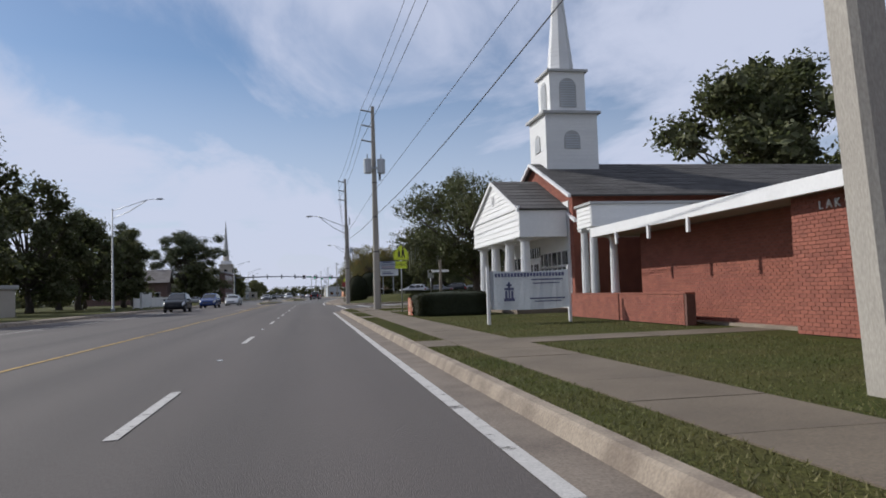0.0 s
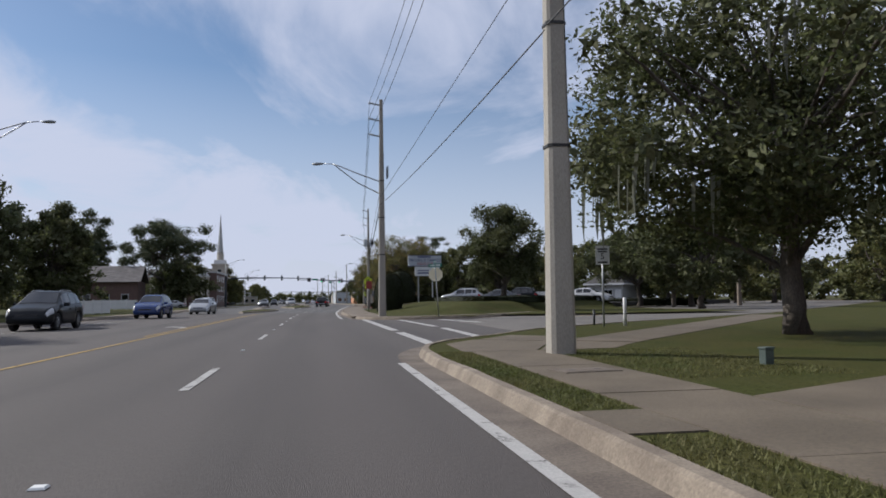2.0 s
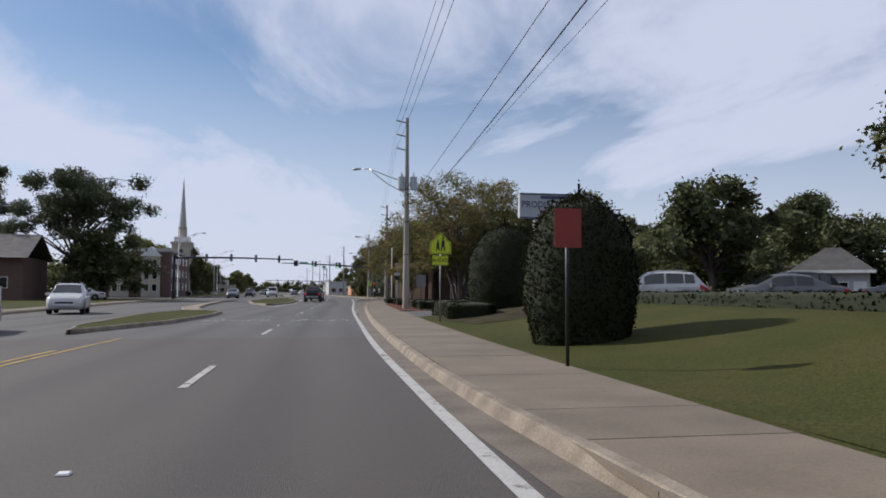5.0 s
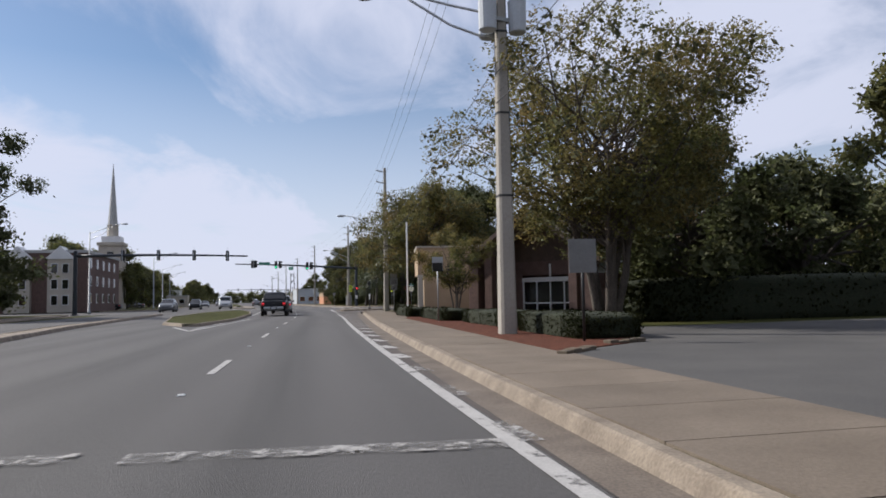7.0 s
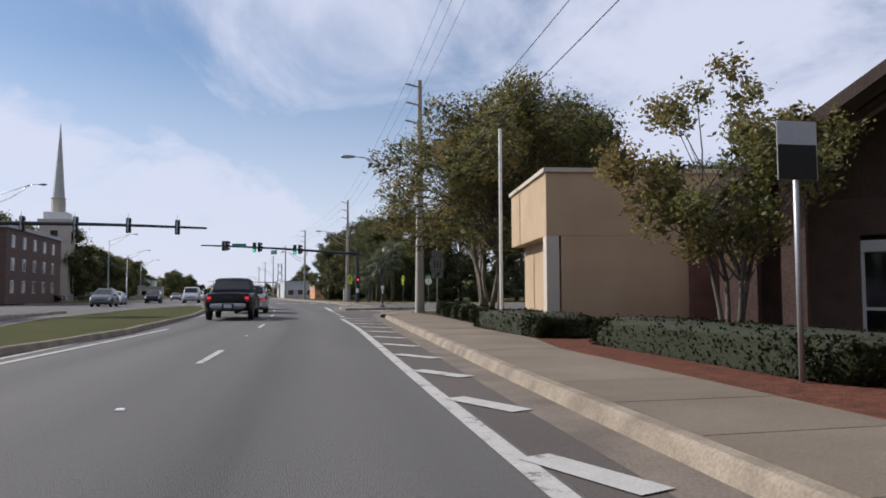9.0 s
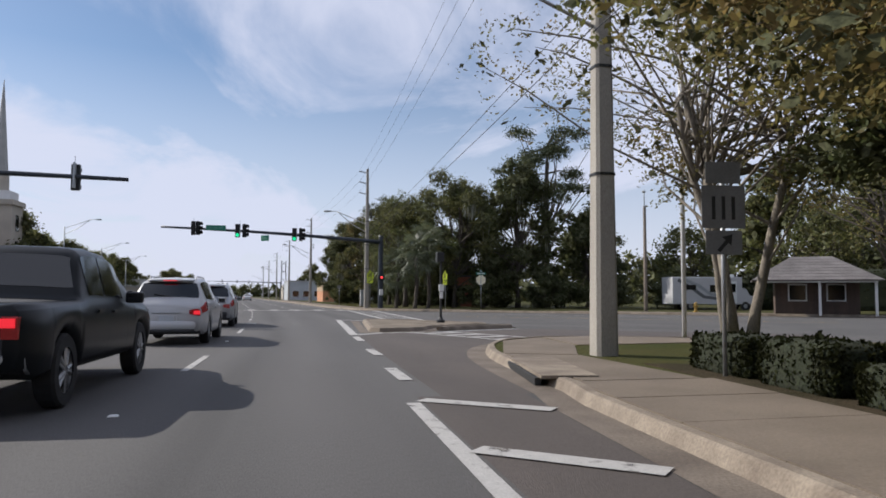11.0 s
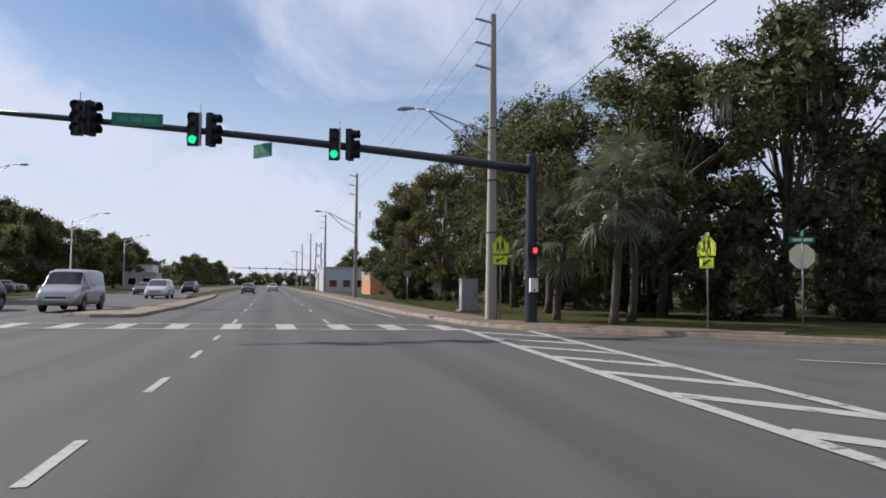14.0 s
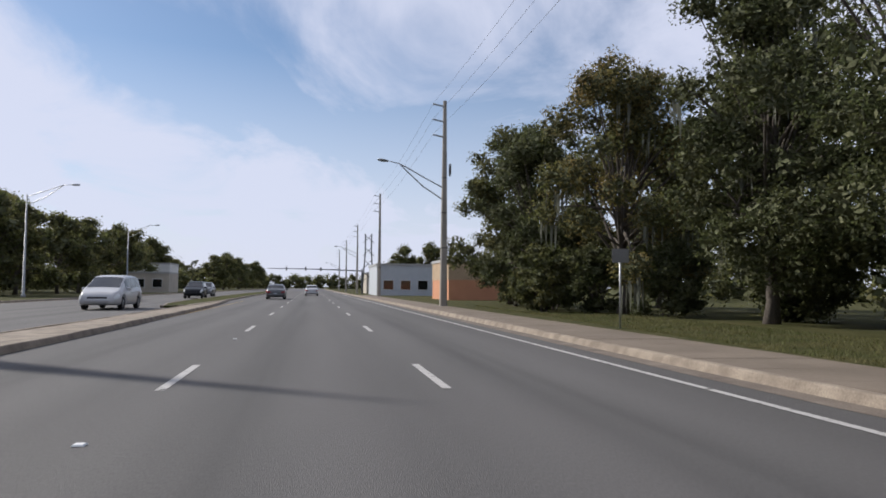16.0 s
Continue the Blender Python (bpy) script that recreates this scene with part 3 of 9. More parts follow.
def kerb(name, path, gutter=0.42, wide=0.17, high=0.145):
    """A concrete kerb with its gutter; the raised ground lies to the right of the path's run."""
    jit = [high + 0.006 * math.sin(i * 1.7) + 0.005 * math.sin(i * 0.53) for i in range(len(path))]
    rows = ((-0.02, 0.0, 0.006), (0.035, 0.85, 0), (0.06, 1.0, 0), (wide, 1.0, 0.002), (wide, -0.2, 0))
    bm = B()
    lines = [[(x, y, jit[i] * k + e) for i, (x, y) in enumerate(offset(path, d))] for d, k, e in rows]
    rings = [V(bm, l) for l in lines]
    for a, b in zip(rings, rings[1:]):
        for i in range(len(path) - 1):
            bm.faces.new((a[i], b[i], b[i + 1], a[i + 1]))
    k = part(name, bm, concrete_kerb)
    tagged(k, "weathered pale concrete kerb beside the road", "kerb", kind="structure")
    if gutter:
        bm = B()
        ribbon(bm, [(x, y, 0.004) for x, y in offset(path, -gutter)], [(x, y, 0.006) for x, y in offset(path, -0.02)])
        part("gutter", bm, concrete_gutter, k, "dirty concrete gutter")
    return k


def raised(name, path, closing, mat, label, z=0.13):
    bm = B()
    pts = offset(path, 0.08) + closing
    prism(bm, pts, -0.04, z)
    o = part(name, bm, mat)
    return tagged(o, label, "lawn", kind="structure")


corner_a = smooth_path([(1.6, 44), (1.55, 48.6), (1.9, 50.6), (2.7, 52.2), (3.9, 53.8), (6.2, 57.2)])
path_r0 = dense([(1.62, -80), (1.6, 44)], 2) + corner_a[1:] + dense([(6.2, 57.2), (12, 62.5), (24, 72), (40, 88), (120, 170)], 3)[1:]
corner_b = smooth_path([(11.6, 80.2), (9.4, 77.0), (7.0, 75.1), (5.4, 75.0), (3.9, 75.6), (2.6, 76.6), (2.05, 78.2), (2.0, 80.8), (1.93, 85), (1.72, 91)])
along = [at_u(kerb_u(y), y)[:2] for y in steps(94, 170, 2.0)]
corner_c = smooth_path([(7.35, 171.0), (7.6, 174), (7.95, 176.6), (8.75, 179.2), (10.2, 180.9), (12.2, 181.2), (14.5, 180)])
path_r1 = dense([(110, 205), (31, 104.5), (15.6, 87.7), (11.6, 80.2)], 3) + corner_b[1:] + along + corner_c + dense([(14.5, 180), (22, 173.5), (50, 160), (100, 170)], 3)[1:]
corner_d = smooth_path([(18, 217), (13.2, 220.6), (11.0, 223.0), (10.3, 226.5), (9.85, 230.5)])
path_r2 = dense([(160, 120), (60, 184), (28, 208.5), (18, 217)], 3) + corner_d[1:] + [at_u(kerb_u(y), y)[:2] for y in steps(233, 620, 3.0)]
kerb("kerb_1", path_r0)
kerb("kerb_2", path_r1)
kerb("kerb_3", path_r2)
raised("lawn_1", path_r0, [(200, 170), (200, -80)], grass, "mown green lawn beside the road")
raised("lawn_2", path_r1, [(105, 190)], grass, "mown green lawn with a long hedge behind", z=0.124)
raised("lawn_3", path_r2, [(260, 620), (260, 120)], grass_dry, "patchy grass verge in front of the wood", z=0.118)

left_1 = dense([(-19.5, 195), (-18.6, 190), (-17.6, 165), (-16.5, 145), (-15.2, 122), (-14.0, 104), (-14.2, 88), (-14.8, 70), (-15, 40), (-15, -80)], 3)
left_2 = dense([(-36, 620), (-25, 420), (-21, 330), (-18, 270), (-17.2, 240), (-18.5, 233), (-24, 230)], 3)
kerb("kerb_4", left_1)
kerb("kerb_5", left_2)
raised("lawn_4", left_1, [(-250, -80), (-250, 195)], grass, "lawn and verge before the far side buildings", z=0.127)
raised("lawn_5", left_2, [(-250, 230), (-250, 620)], grass_dry, "dry verge in front of dark trees", z=0.121)


island_top = material("island_top", (0.209, 0.171, 0.125), 0.95, second=(0.111, 0.0871, 0.0593), scale=0.9, amount=1.0, fine=18, fine_amount=0.3, bump=0.4, bump_scale=30)


def island(name, ring, mat, label, z=0.13, s=1.2):
    ring = dense(ring + [ring[0]], s)
    k = kerb("kerb_" + name, ring, gutter=0.0, wide=0.16)
    bm = B()
    prism(bm, offset(ring[:-1], 0.1)[::-1], 0.0, z)
    o = part(name, bm, mat)
    return tagged(o, label, "traffic island", kind="structure")


def cw(ring):
    """The ring run so that its inside lies to the right."""
    a = sum(p[0] * q[1] - q[0] * p[1] for p, q in zip(ring, ring[1:] + ring[:1]))
    return ring if a < 0 else ring[::-1]


island("island_1", cw([(-7.0, 106), (-5.3, 113), (-4.75, 121), (-4.75, 126), (-5.1, 127.6), (-5.9, 128.6), (-7.4, 128.8), (-8.3, 122), (-7.7, 109)]), grass, "grass median with a rounded concrete kerb")
island("island_2", cw([(-6.2, 129.1), (-7.5, 137), (-8.5, 150), (-9.0, 165), (-9.3, 186), (-9.9, 186), (-9.5, 150), (-8.7, 137), (-7.3, 129.2)]), concrete_kerb, "narrow concrete separator between the carriageways")
island("island_3", cw([(-2.8, 150.5), (-1.6, 160), (-1.15, 175), (-1.6, 190), (-2.8, 202), (-4.2, 203), (-6.2, 190), (-6.6, 170), (-5.0, 154), (-3.6, 150.2)]), grass, "grass median with a pale kerb")
island("island_4", cw([(-2.2, 231), (-2.35, 242), (-2.75, 250), (-4.0, 270), (-5.6, 287), (-5.9, 287.0), (-5.4, 270), (-4.4, 250), (-4.2, 242), (-5.4, 231.5), (-4, 230.4), (-2.8, 230.2)]), concrete_kerb, "narrow concrete median with a stained kerb")
island("island_5", cw([(-5.4, 272), (-6.0, 287), (-9.3, 345), (-12.8, 420), (-16.0, 420), (-12.5, 345), (-8.8, 287), (-7.6, 276), (-6.6, 271)]), grass, "grass median between the carriageways", s=3)
island("island_6", cw([(6.95, 187.1), (7.25, 186.75), (8.3, 186.85), (8.75, 187.3), (9.5, 188.7), (10.9, 189.6), (12.0, 190.1), (12.2, 190.9), (11.3, 193.0), (9.9, 194.9), (8.7, 196.2), (8.1, 196.4), (7.75, 195.6)]), island_top, "worn sandy concrete corner island with a pale kerb", s=0.5)
island("island_7", cw([(9.4, 187.35), (10.6, 187.95), (12.7, 189.15), (12.75, 189.45), (12.3, 189.6), (11.0, 189.0), (9.75, 188.0)]), island_top, "narrow sandy concrete island beside a cut-through", s=0.4)
bm = B()
prism(bm, [(8.5, 187.0), (9.3, 187.2), (12.9, 189.4), (12.4, 190.6), (10.0, 189.6), (8.9, 188.2)], -0.02, 0.022)
tagged(part("cut_through", bm, concrete_gutter), "sand-stained concrete path through the corner island", "path", kind="structure")
bm = B()
prism(bm, [(6.55, 186.2), (7.1, 185.95), (9.0, 186.3), (9.3, 187.2), (8.4, 186.85), (7.2, 186.7), (6.9, 187.1), (7.6, 195.6), (8.1, 196.7), (7.4, 197.4)], -0.02, 0.005)
tagged(part("island_apron", bm, concrete_gutter), "dirty concrete apron round the corner island", "gutter", kind="structure")

# pavements of single slabs
pave_1 = thing("pavement_1", "pale concrete pavement of square slabs", "pavement", kind="structure")
pave_2 = thing("pavement_2", "wide pale concrete pavement along the kerb", "pavement", kind="structure")
pave_3 = thing("pavement_3", "pale concrete pavement before a grass verge", "pavement", kind="structure")
pave_4 = thing("pavement_4", "concrete pavement on the far side of the road", "pavement", kind="structure")


def slab_piece(parent, ring, z=0.142, low=0.08, g=0.008, mat=None):
    cx, cy = sum(p[0] for p in ring) / len(ring), sum(p[1] for p in ring) / len(ring)
    bm = B()
    pts = []
    for x, y in ring:
        d = math.hypot(x - cx, y - cy)
        pts.append((x - (x - cx) / d * g * 1.4, y - (y - cy) / d * g * 1.4))
    a = sum(p[0] * q[1] - q[0] * p[1] for p, q in zip(pts, pts[1:] + pts[:1]))
    prism(bm, pts if a > 0 else pts[::-1], low, z + random.uniform(-0.003, 0.003))
    return part("slab", bm, mat or (concrete_old if parent is pave_1 else concrete_walk), parent)


def walk_slabs(parent, u0, u1, y0, y1, s=1.5):
    y = y0
    while y < y1 - 0.3:
        e = min(y + s, y1)
        ring = [at_u(u0(y), y)[:2], at_u(u1(y), y)[:2], at_u(u1(e), e)[:2], at_u(u0(e), e)[:2]]
        slab_piece(parent, ring)
        y = e


walk_slabs(pave_1, lambda y: 4.29, lambda y: 5.6, -12, 48.0)
for y0, y1 in ((14.7, 16.3), (31.7, 33.4), (39.9, 40.95)):
    slab_piece(pave_1, [(1.8, y0), (2.4, y0), (2.4, y1), (1.8, y1)])
slab_piece(pave_1, [(3.74, 39.7), (6.2, 41.1), (6.2, 42.7), (3.74, 41.5)], z=0.139)
slab_piece(pave_1, [(6.22, 41.12), (9.4, 42.9), (9.4, 44.3), (6.22, 42.72)], z=0.139)
slab_piece(pave_1, [(3.72, 14.7), (6.4, 14.9), (6.4, 16.2), (3.72, 16.0)], z=0.139)
slab_piece(pave_1, [(6.45, 14.9), (9.2, 15.1), (9.2, 16.4), (6.45, 16.2)], z=0.139)
slab_piece(pave_1, [(2.3, 48.05), (3.65, 48.05), (4.75, 50.7), (3.3, 51.9), (2.4, 50.5)], z=0.14)
slab_piece(pave_1, [(3.7, 48.05), (5.2, 48.2), (6.3, 49.7), (5.0, 50.8), (4.8, 50.7)], z=0.139)
slab_piece(pave_1, [(5.05, 50.85), (6.35, 49.75), (22.8, 68.2), (21.4, 69.3)], z=0.138)
slab_piece(pave_1, [(3.4, 51.95), (4.8, 50.82), (5.9, 52.4), (4.65, 53.75)], z=0.136)
cover = thing("utility_cover", "flat concrete utility cover set in the pavement", "cover", at=(3.1, 44.2, 0.143), turn=8)
bm = B()
box(bm, -0.4, 0.4, -0.26, 0.26, -0.03, 0.006)
part("frame", bm, concrete_gutter, cover)
for x0 in (-0.36, 0.01):
    bm = B()
    box(bm, x0, x0 + 0.35, -0.22, 0.22, 0.0, 0.012)
    lid = part("lid", bm, concrete_gutter, cover, bevel=0.004)
    bm = B()
    box(bm, x0 + 0.14, x0 + 0.21, -0.02, 0.02, 0.012, 0.016)
    part("lifting_slot", bm, black_metal, lid)
walk_slabs(pave_2, lambda y: kerb_u(y) + 0.2, lambda y: kerb_u(y) + 2.2, 79.5, 171.0)
slab_piece(pave_2, [(2.35, 78.0), (3.0, 76.95), (4.2, 76.0), (5.2, 75.6), (5.6, 76.8), (4.4, 78.2), (3.75, 79.5), (2.25, 79.5)], z=0.14, mat=concrete_old)
slab_piece(pave_2, [(4.5, 78.2), (5.35, 77.15), (8.0, 77.9), (14.9, 84.8), (13.9, 85.8), (7.6, 79.2)], z=0.14, mat=concrete_old)
slab_piece(pave_2, [(7.6, 171.05), (9.3, 171.05), (9.25, 174.9), (8.0, 175.5)], z=0.14)
slab_piece(pave_2, [(8.0, 175.6), (9.25, 175.0), (10.3, 177.6), (10.6, 180.6), (9.2, 179.4)], z=0.14)
slab_piece(pave_2, [(10.35, 177.6), (14.0, 178.0), (14.5, 179.6), (12.4, 180.9), (10.7, 180.7)], z=0.14)
walk_slabs(pave_3, lambda y: kerb_u(y) + 0.2, lambda y: kerb_u(y) + 2.3, 231, 330)
slab_piece(pave_3, [(10.2, 230.9), (10.6, 226.5), (12.1, 226.5), (12.1, 230.9)], z=0.14)
slab_piece(pave_3, [(10.65, 226.4), (11.5, 223.3), (13.4, 221.2), (14.6, 222.6), (12.15, 226.4)], z=0.14)
slab_piece(pave_3, [(13.5, 221.1), (18.2, 217.6), (19.2, 218.8), (14.7, 222.5)], z=0.14)
slab_piece(pave_3, [(24.5, 212.2), (36, 203.8), (37, 205.2), (25.4, 213.6)], z=0.14)
for y in steps(40, 190, 3.0)[:-1]:
    i = min(range(len(left_1)), key=lambda k: abs(left_1[k][1] - y))
    x = left_1[i][0]
    slab_piece(pave_4, [(x - 2.0, y), (x - 0.5, y), (x - 0.5, y + 3), (x - 2.0, y + 3)], z=0.14)

# asphalt drive and planted beds on the second block
bm = B()
prism(bm, [(4.85, 116), (6.6, 118.6), (10, 121), (44, 124), (44, 138), (9.7, 134.3), (8.1, 128.2), (5.4, 126.15)], 0.1, 0.136)
tagged(part("drive", bm, asphalt_lot), "grey asphalt drive into a car park", "driveway", kind="structure")
bm = B()
prism(bm, [(5.4, 126.2), (8.0, 128.2), (9.6, 134.0), (10.6, 150), (8.2, 156), (6.9, 150), (5.9, 135)], 0.1, 0.15)
tagged(part("planting_bed", bm, mulch), "reddish bark mulch bed with litter along the pavement", "planting bed", kind="structure")

# rough kerb stones at the end of the mulch bed
for k, (p0, p1) in enumerate((((5.2, 125.7), (6.15, 126.6)), ((7.0, 127.75), (8.0, 128.15)))):
    p0, p1 = Vector(p0), Vector(p1)
    d = (p1 - p0).normalized()
    bm = B()
    for i in range(4):
        q0, q1 = p0.lerp(p1, i / 4 + 0.01), p0.lerp(p1, (i + 1) / 4 - 0.01)
        w = Vector((-d.y, d.x)) * (0.1 + 0.015 * random.random())
        prism(bm, [tuple(q0 - w), tuple(q1 - w), tuple(q1 + w), tuple(q0 + w)], 0.08, 0.19 + 0.03 * random.random())
    tagged(part("edging_stone", bm, concrete_old, bevel=0.02), "rough pale stone edging a planting bed", "kerb stone", "edging stones")

# ---- markings ----
marks = thing("road_marking", "white and yellow painted lane markings, worn in patches", "road marking", kind="structure")
Z = 0.008


def stripe(u0, u1, y0, y1, mat=paint_white, name="line", s=3.0):
    return strip(name, u0, u1, y0, y1, Z, mat, marks, s=s)


LAYER = [0]


def bar(a, b, w, mat=paint_white, name="bar", z=Z):
    """A straight painted bar from a to b; each lies a hair above the one before."""
    LAYER[0] = (LAYER[0] + 1) % 29
    z += 0.0015 + 0.00025 * LAYER[0]
    dx, dy = b[0] - a[0], b[1] - a[1]
    n = math.hypot(dx, dy)
    px, py = -dy / n * w / 2, dx / n * w / 2
    bm = B()
    v = V(bm, [(a[0] - px, a[1] - py, z), (b[0] - px, b[1] - py, z), (b[0] + px, b[1] + py, z), (a[0] + px, a[1] + py, z)])
    bm.faces.new(v)
    return part(name, bm, mat, marks)


tagged(strip("shoulder", 3.2, lambda y: kerb_u(y) - 0.43, 79.5, 171, 0.0032, asphalt_brown, s=2), "dark brownish asphalt shoulder by the kerb", "road", kind="structure")
bm = B()
bm.faces.new(V(bm, [(x, y, 0.0032) for x, y in ((5.75, 171.0), (7.3, 171.0), (7.55, 174.0), (7.9, 176.6), (8.7, 179.2), (10.15, 180.95), (12.2, 181.25), (18.0, 177.0), (21.0, 182.5), (13.2, 188.2), (9.0, 186.0), (7.2, 185.8), (6.3, 184.6), (6.0, 178.0))]))
tagged(part("slip_lane", bm, asphalt_brown), "stained brown asphalt of the slip lane", "road", kind="structure")
stripe(2.94, 3.08, -60, 47.6)
stripe(3.0, 3.16, 79, 170.5)
stripe(-3.58, -3.48, -60, 104, paint_yellow)
stripe(-3.85, -3.75, 60, 100, paint_yellow)
stripe(-10.0, -9.9, -60, 84)
for y in [7.97 + 12.19 * k for k in range(-5, 9)]:
    stripe(-0.06, 0.06, y, y + 3.05, name="dash")
for y in (126.1, 137.6, 150.3):
    stripe(-0.06, 0.06, y, y + 2.75, name="dash")
for y in (162.6, 174.66, 186.8):
    stripe(-0.06, 0.06, y, y + 3.05, name="dash")
for y in (199.4, 204.05, 208.7, 213.3, 218.0):
    stripe(-0.06, 0.06, y, y + 1.6, name="dash")
for k in range(14):
    y = 226.0 + 11.72 * k
    stripe(-0.06, 0.06, y, y + 2.9, name="dash")
    stripe(3.36, 3.48, y, y + 2.9, name="dash")
stripe(6.62, 6.74, 231, 420)
stripe(-3.5, -3.38, 146, 150)
stripe(-3.55, -3.42, 152, 200)
stripe(-3.75, -3.65, 232, 290, paint_yellow)
bar((-2.7, 144.4), (-0.9, 162.5), 0.14)
bar((-2.7, 144.4), (-3.9, 149.6), 0.14)
for k in range(23):
    y = 109.3 + 2.79 * k
    a, b = at_u(3.2, y)[:2], at_u(kerb_u(y) - (0.5 if y > 128 else 0.45), y - 1.0)[:2]
    bar(a, b, 0.27 if y > 127 else 0.2, paint_white if y > 127 else paint_worn)
for y, w in ((119.75, 0.34), (112.3, 0.36)):
    bar(at_u(-3.3, y + 0.3)[:2], at_u(-0.15, y + 0.15)[:2], w, paint_worn)
    bar(at_u(0.2, y)[:2], at_u(3.0, y - 0.3)[:2], w, paint_worn)
for u in (-2.05, 1.55):
    letters("writing", "SCHOOL", 1.0, paint_text, marks, pose(line_x(115.8) + u, 115.9, Z, -90, 0, 0) @ Matrix.Diagonal((0.72, 1, 3.3, 1)), depth=0.001, bold=0.028)
# turn arrow in the middle lane
arrow = [(-6.0, 67.3), (-5.8, 67.3), (-5.8, 68.6), (-6.3, 69.4), (-6.1, 69.55), (-6.75, 69.9), (-6.85, 69.05), (-6.6, 69.2), (-6.0, 68.5)]
bm = B()
bm.faces.new(V(bm, [(x, y, Z + 0.001) for x, y in arrow]))
part("arrow", bm, paint_white, marks)
# crosswalk over the first side street, and its stop bar
bar((2.46, 51.8), (2.42, 59.4), 0.32)
bar((2.42, 61.0), (2.34, 76.5), 0.32)
bar((4.25, 54.2), (4.42, 62.7), 0.30)
bar((4.38, 64.2), (4.15, 75.2), 0.30)
bar((6.3, 74.4), (7.2, 68.6), 0.45)
bar((14.5, 76.0), (28.0, 90.5), 0.12, paint_yellow)
# stop lines at the lights
bar((-0.6, 195.4), (3.1, 194.8), 0.45)
bar((5.95, 194.35), (6.75, 193.95), 0.34, paint_worn)
bar((4.45, 194.3), (4.9, 194.25), 0.3, paint_worn)
for a, b in (((5.62, 172.7), (5.67, 174.5)), ((5.86, 177.2), (5.89, 178.9)), ((6.08, 182), (6.14, 184))):
    bar(a, b, 0.2, name="dash")
# paint round the corner island
bar((6.2, 184.9), (6.95, 198.9), 0.26)
bar((6.3, 185.0), (7.3, 186.1), 0.3)
bar((7.3, 186.0), (8.7, 186.2), 0.25)
bar((8.9, 186.2), (12.6, 188.3), 0.2)
bar((6.95, 198.8), (8.9, 196.6), 0.24)
bar((8.9, 196.6), (11.9, 192.9), 0.2)
# crosswalk over the slip lane
bar((8.3, 186.0), (10.0, 181.4), 0.2)
bar((9.5, 186.4), (11.4, 181.9), 0.2)
for k in range(4):
    f = (k + 0.5) / 4
    bar((8.3 + 1.7 * f, 186.0 - 4.6 * f), (9.5 + 1.9 * f, 186.4 - 4.5 * f), 0.45)
# crosswalk over the cross street
bar((9.3, 196.3), (9.75, 222.4), 0.24)
bar((10.9, 194.6), (11.75, 221.4), 0.24)
bar((9.2, 196.4), (10.9, 194.2), 0.3)
for k in range(9):
    y = 199.0 + 2.62 * k
    bar((9.45 + 0.016 * (y - 199), y + 0.95), (11.05 + 0.03 * (y - 199), y - 1.2), 0.38)
bar((14, 205), (30, 192), 0.12, paint_yellow)
bar((14.6, 212), (34, 196.5), 0.14)
# crosswalk over the main road
bar((-8.0, 223.35), (9.75, 221.95), 0.2)
bar((-8.0, 226.3), (9.2, 225.0), 0.2)
for k in range(10):
    x = -6.75 + 1.76 * k
    bar((x + 0.25, 223.05 - 0.08 * (x + 7)), (x + 0.05, 226.0 - 0.075 * (x + 7)), 0.62)
# a thin shadow across the lane, painted on as a dark bar
for a, b in (((-3.4, 68.4), (-0.9, 68.3)),):
    bar(a, b, 0.12, road_shadow, name="tar_seam", z=0.006)
# small pale studs on the broken lane line
bm = B()
box(bm, -0.05, 0.05, -0.05, 0.05, 0.0, 0.014)
bmesh.ops.bevel(bm, geom=[e for e in bm.edges if abs(e.verts[0].co.z - e.verts[1].co.z) < 1e-6 and e.verts[0].co.z > 0.01], offset=0.012, segments=1, affect="EDGES")
stud = part("road_stud", bm, sign_white)
tagged(stud, "small pale reflective stud set on the lane line", "road stud", "road studs")
stud.matrix_basis = pose(line_x(27.6), 27.6, 0.004)
for y in [3.2, 15.4, 39.8, 52.0, 64.2, 76.4, 88.6, 111.2, 123.5, 133.2, 145.6, 158.0, 170.2, 182.4, 198.1, 234.7, 246.4]:
    copy_thing(stud, pose(line_x(y), y, 0.004))
# storm drain mouths
for x, y, w, a in ((7.5, 173.0, 2.6, 80), (9.95, 230.4, 1.6, 93)):
    g = thing("storm_drain", "dark storm drain mouth in the concrete kerb", "drain", at=(x, y, 0), turn=a)
    bm = B()
    box(bm, -w / 2, w / 2, -0.02, 0.07, 0.012, 0.115)
    part("mouth", bm, sign_black, g)
    bm = B()
    box(bm, -w / 2 - 0.2, w / 2 + 0.2, -0.75, 0.02, 0.12, 0.165)
    part("lid", bm, concrete_kerb, g)


# blades of grass along the near verges and lawns
def grass_blades(label, areas, seed, tall=0.055):
    rng = np.random.default_rng(seed)
    pts = []
    for x0, x1, y0, y1, z, n in areas:
        p = np.stack([rng.uniform(x0, x1, n), rng.uniform(y0, y1, n), np.full(n, z)], axis=1)
        pts.append(p)
    p = np.concatenate(pts)
    n = len(p)
    a = rng.uniform(0, 2 * math.pi, n)
    w = np.stack([np.cos(a), np.sin(a), np.zeros(n)], axis=1) * rng.uniform(0.005, 0.011, (n, 1))
    tip = p + np.stack([rng.normal(0, 0.022, n), rng.normal(0, 0.022, n), tall * rng.uniform(0.4, 1.25, n)], axis=1)
    v = np.stack([p - w, p + w, tip], axis=1).reshape(-1, 3)
    me = bpy.data.meshes.new("grass_blades")
    me.from_pydata(v.tolist(), [], np.arange(n * 3).reshape(-1, 3).tolist())
    me.materials.append(grass_blade)
    return tagged(new("grass_blades", me), label, "grass", kind="stuff")


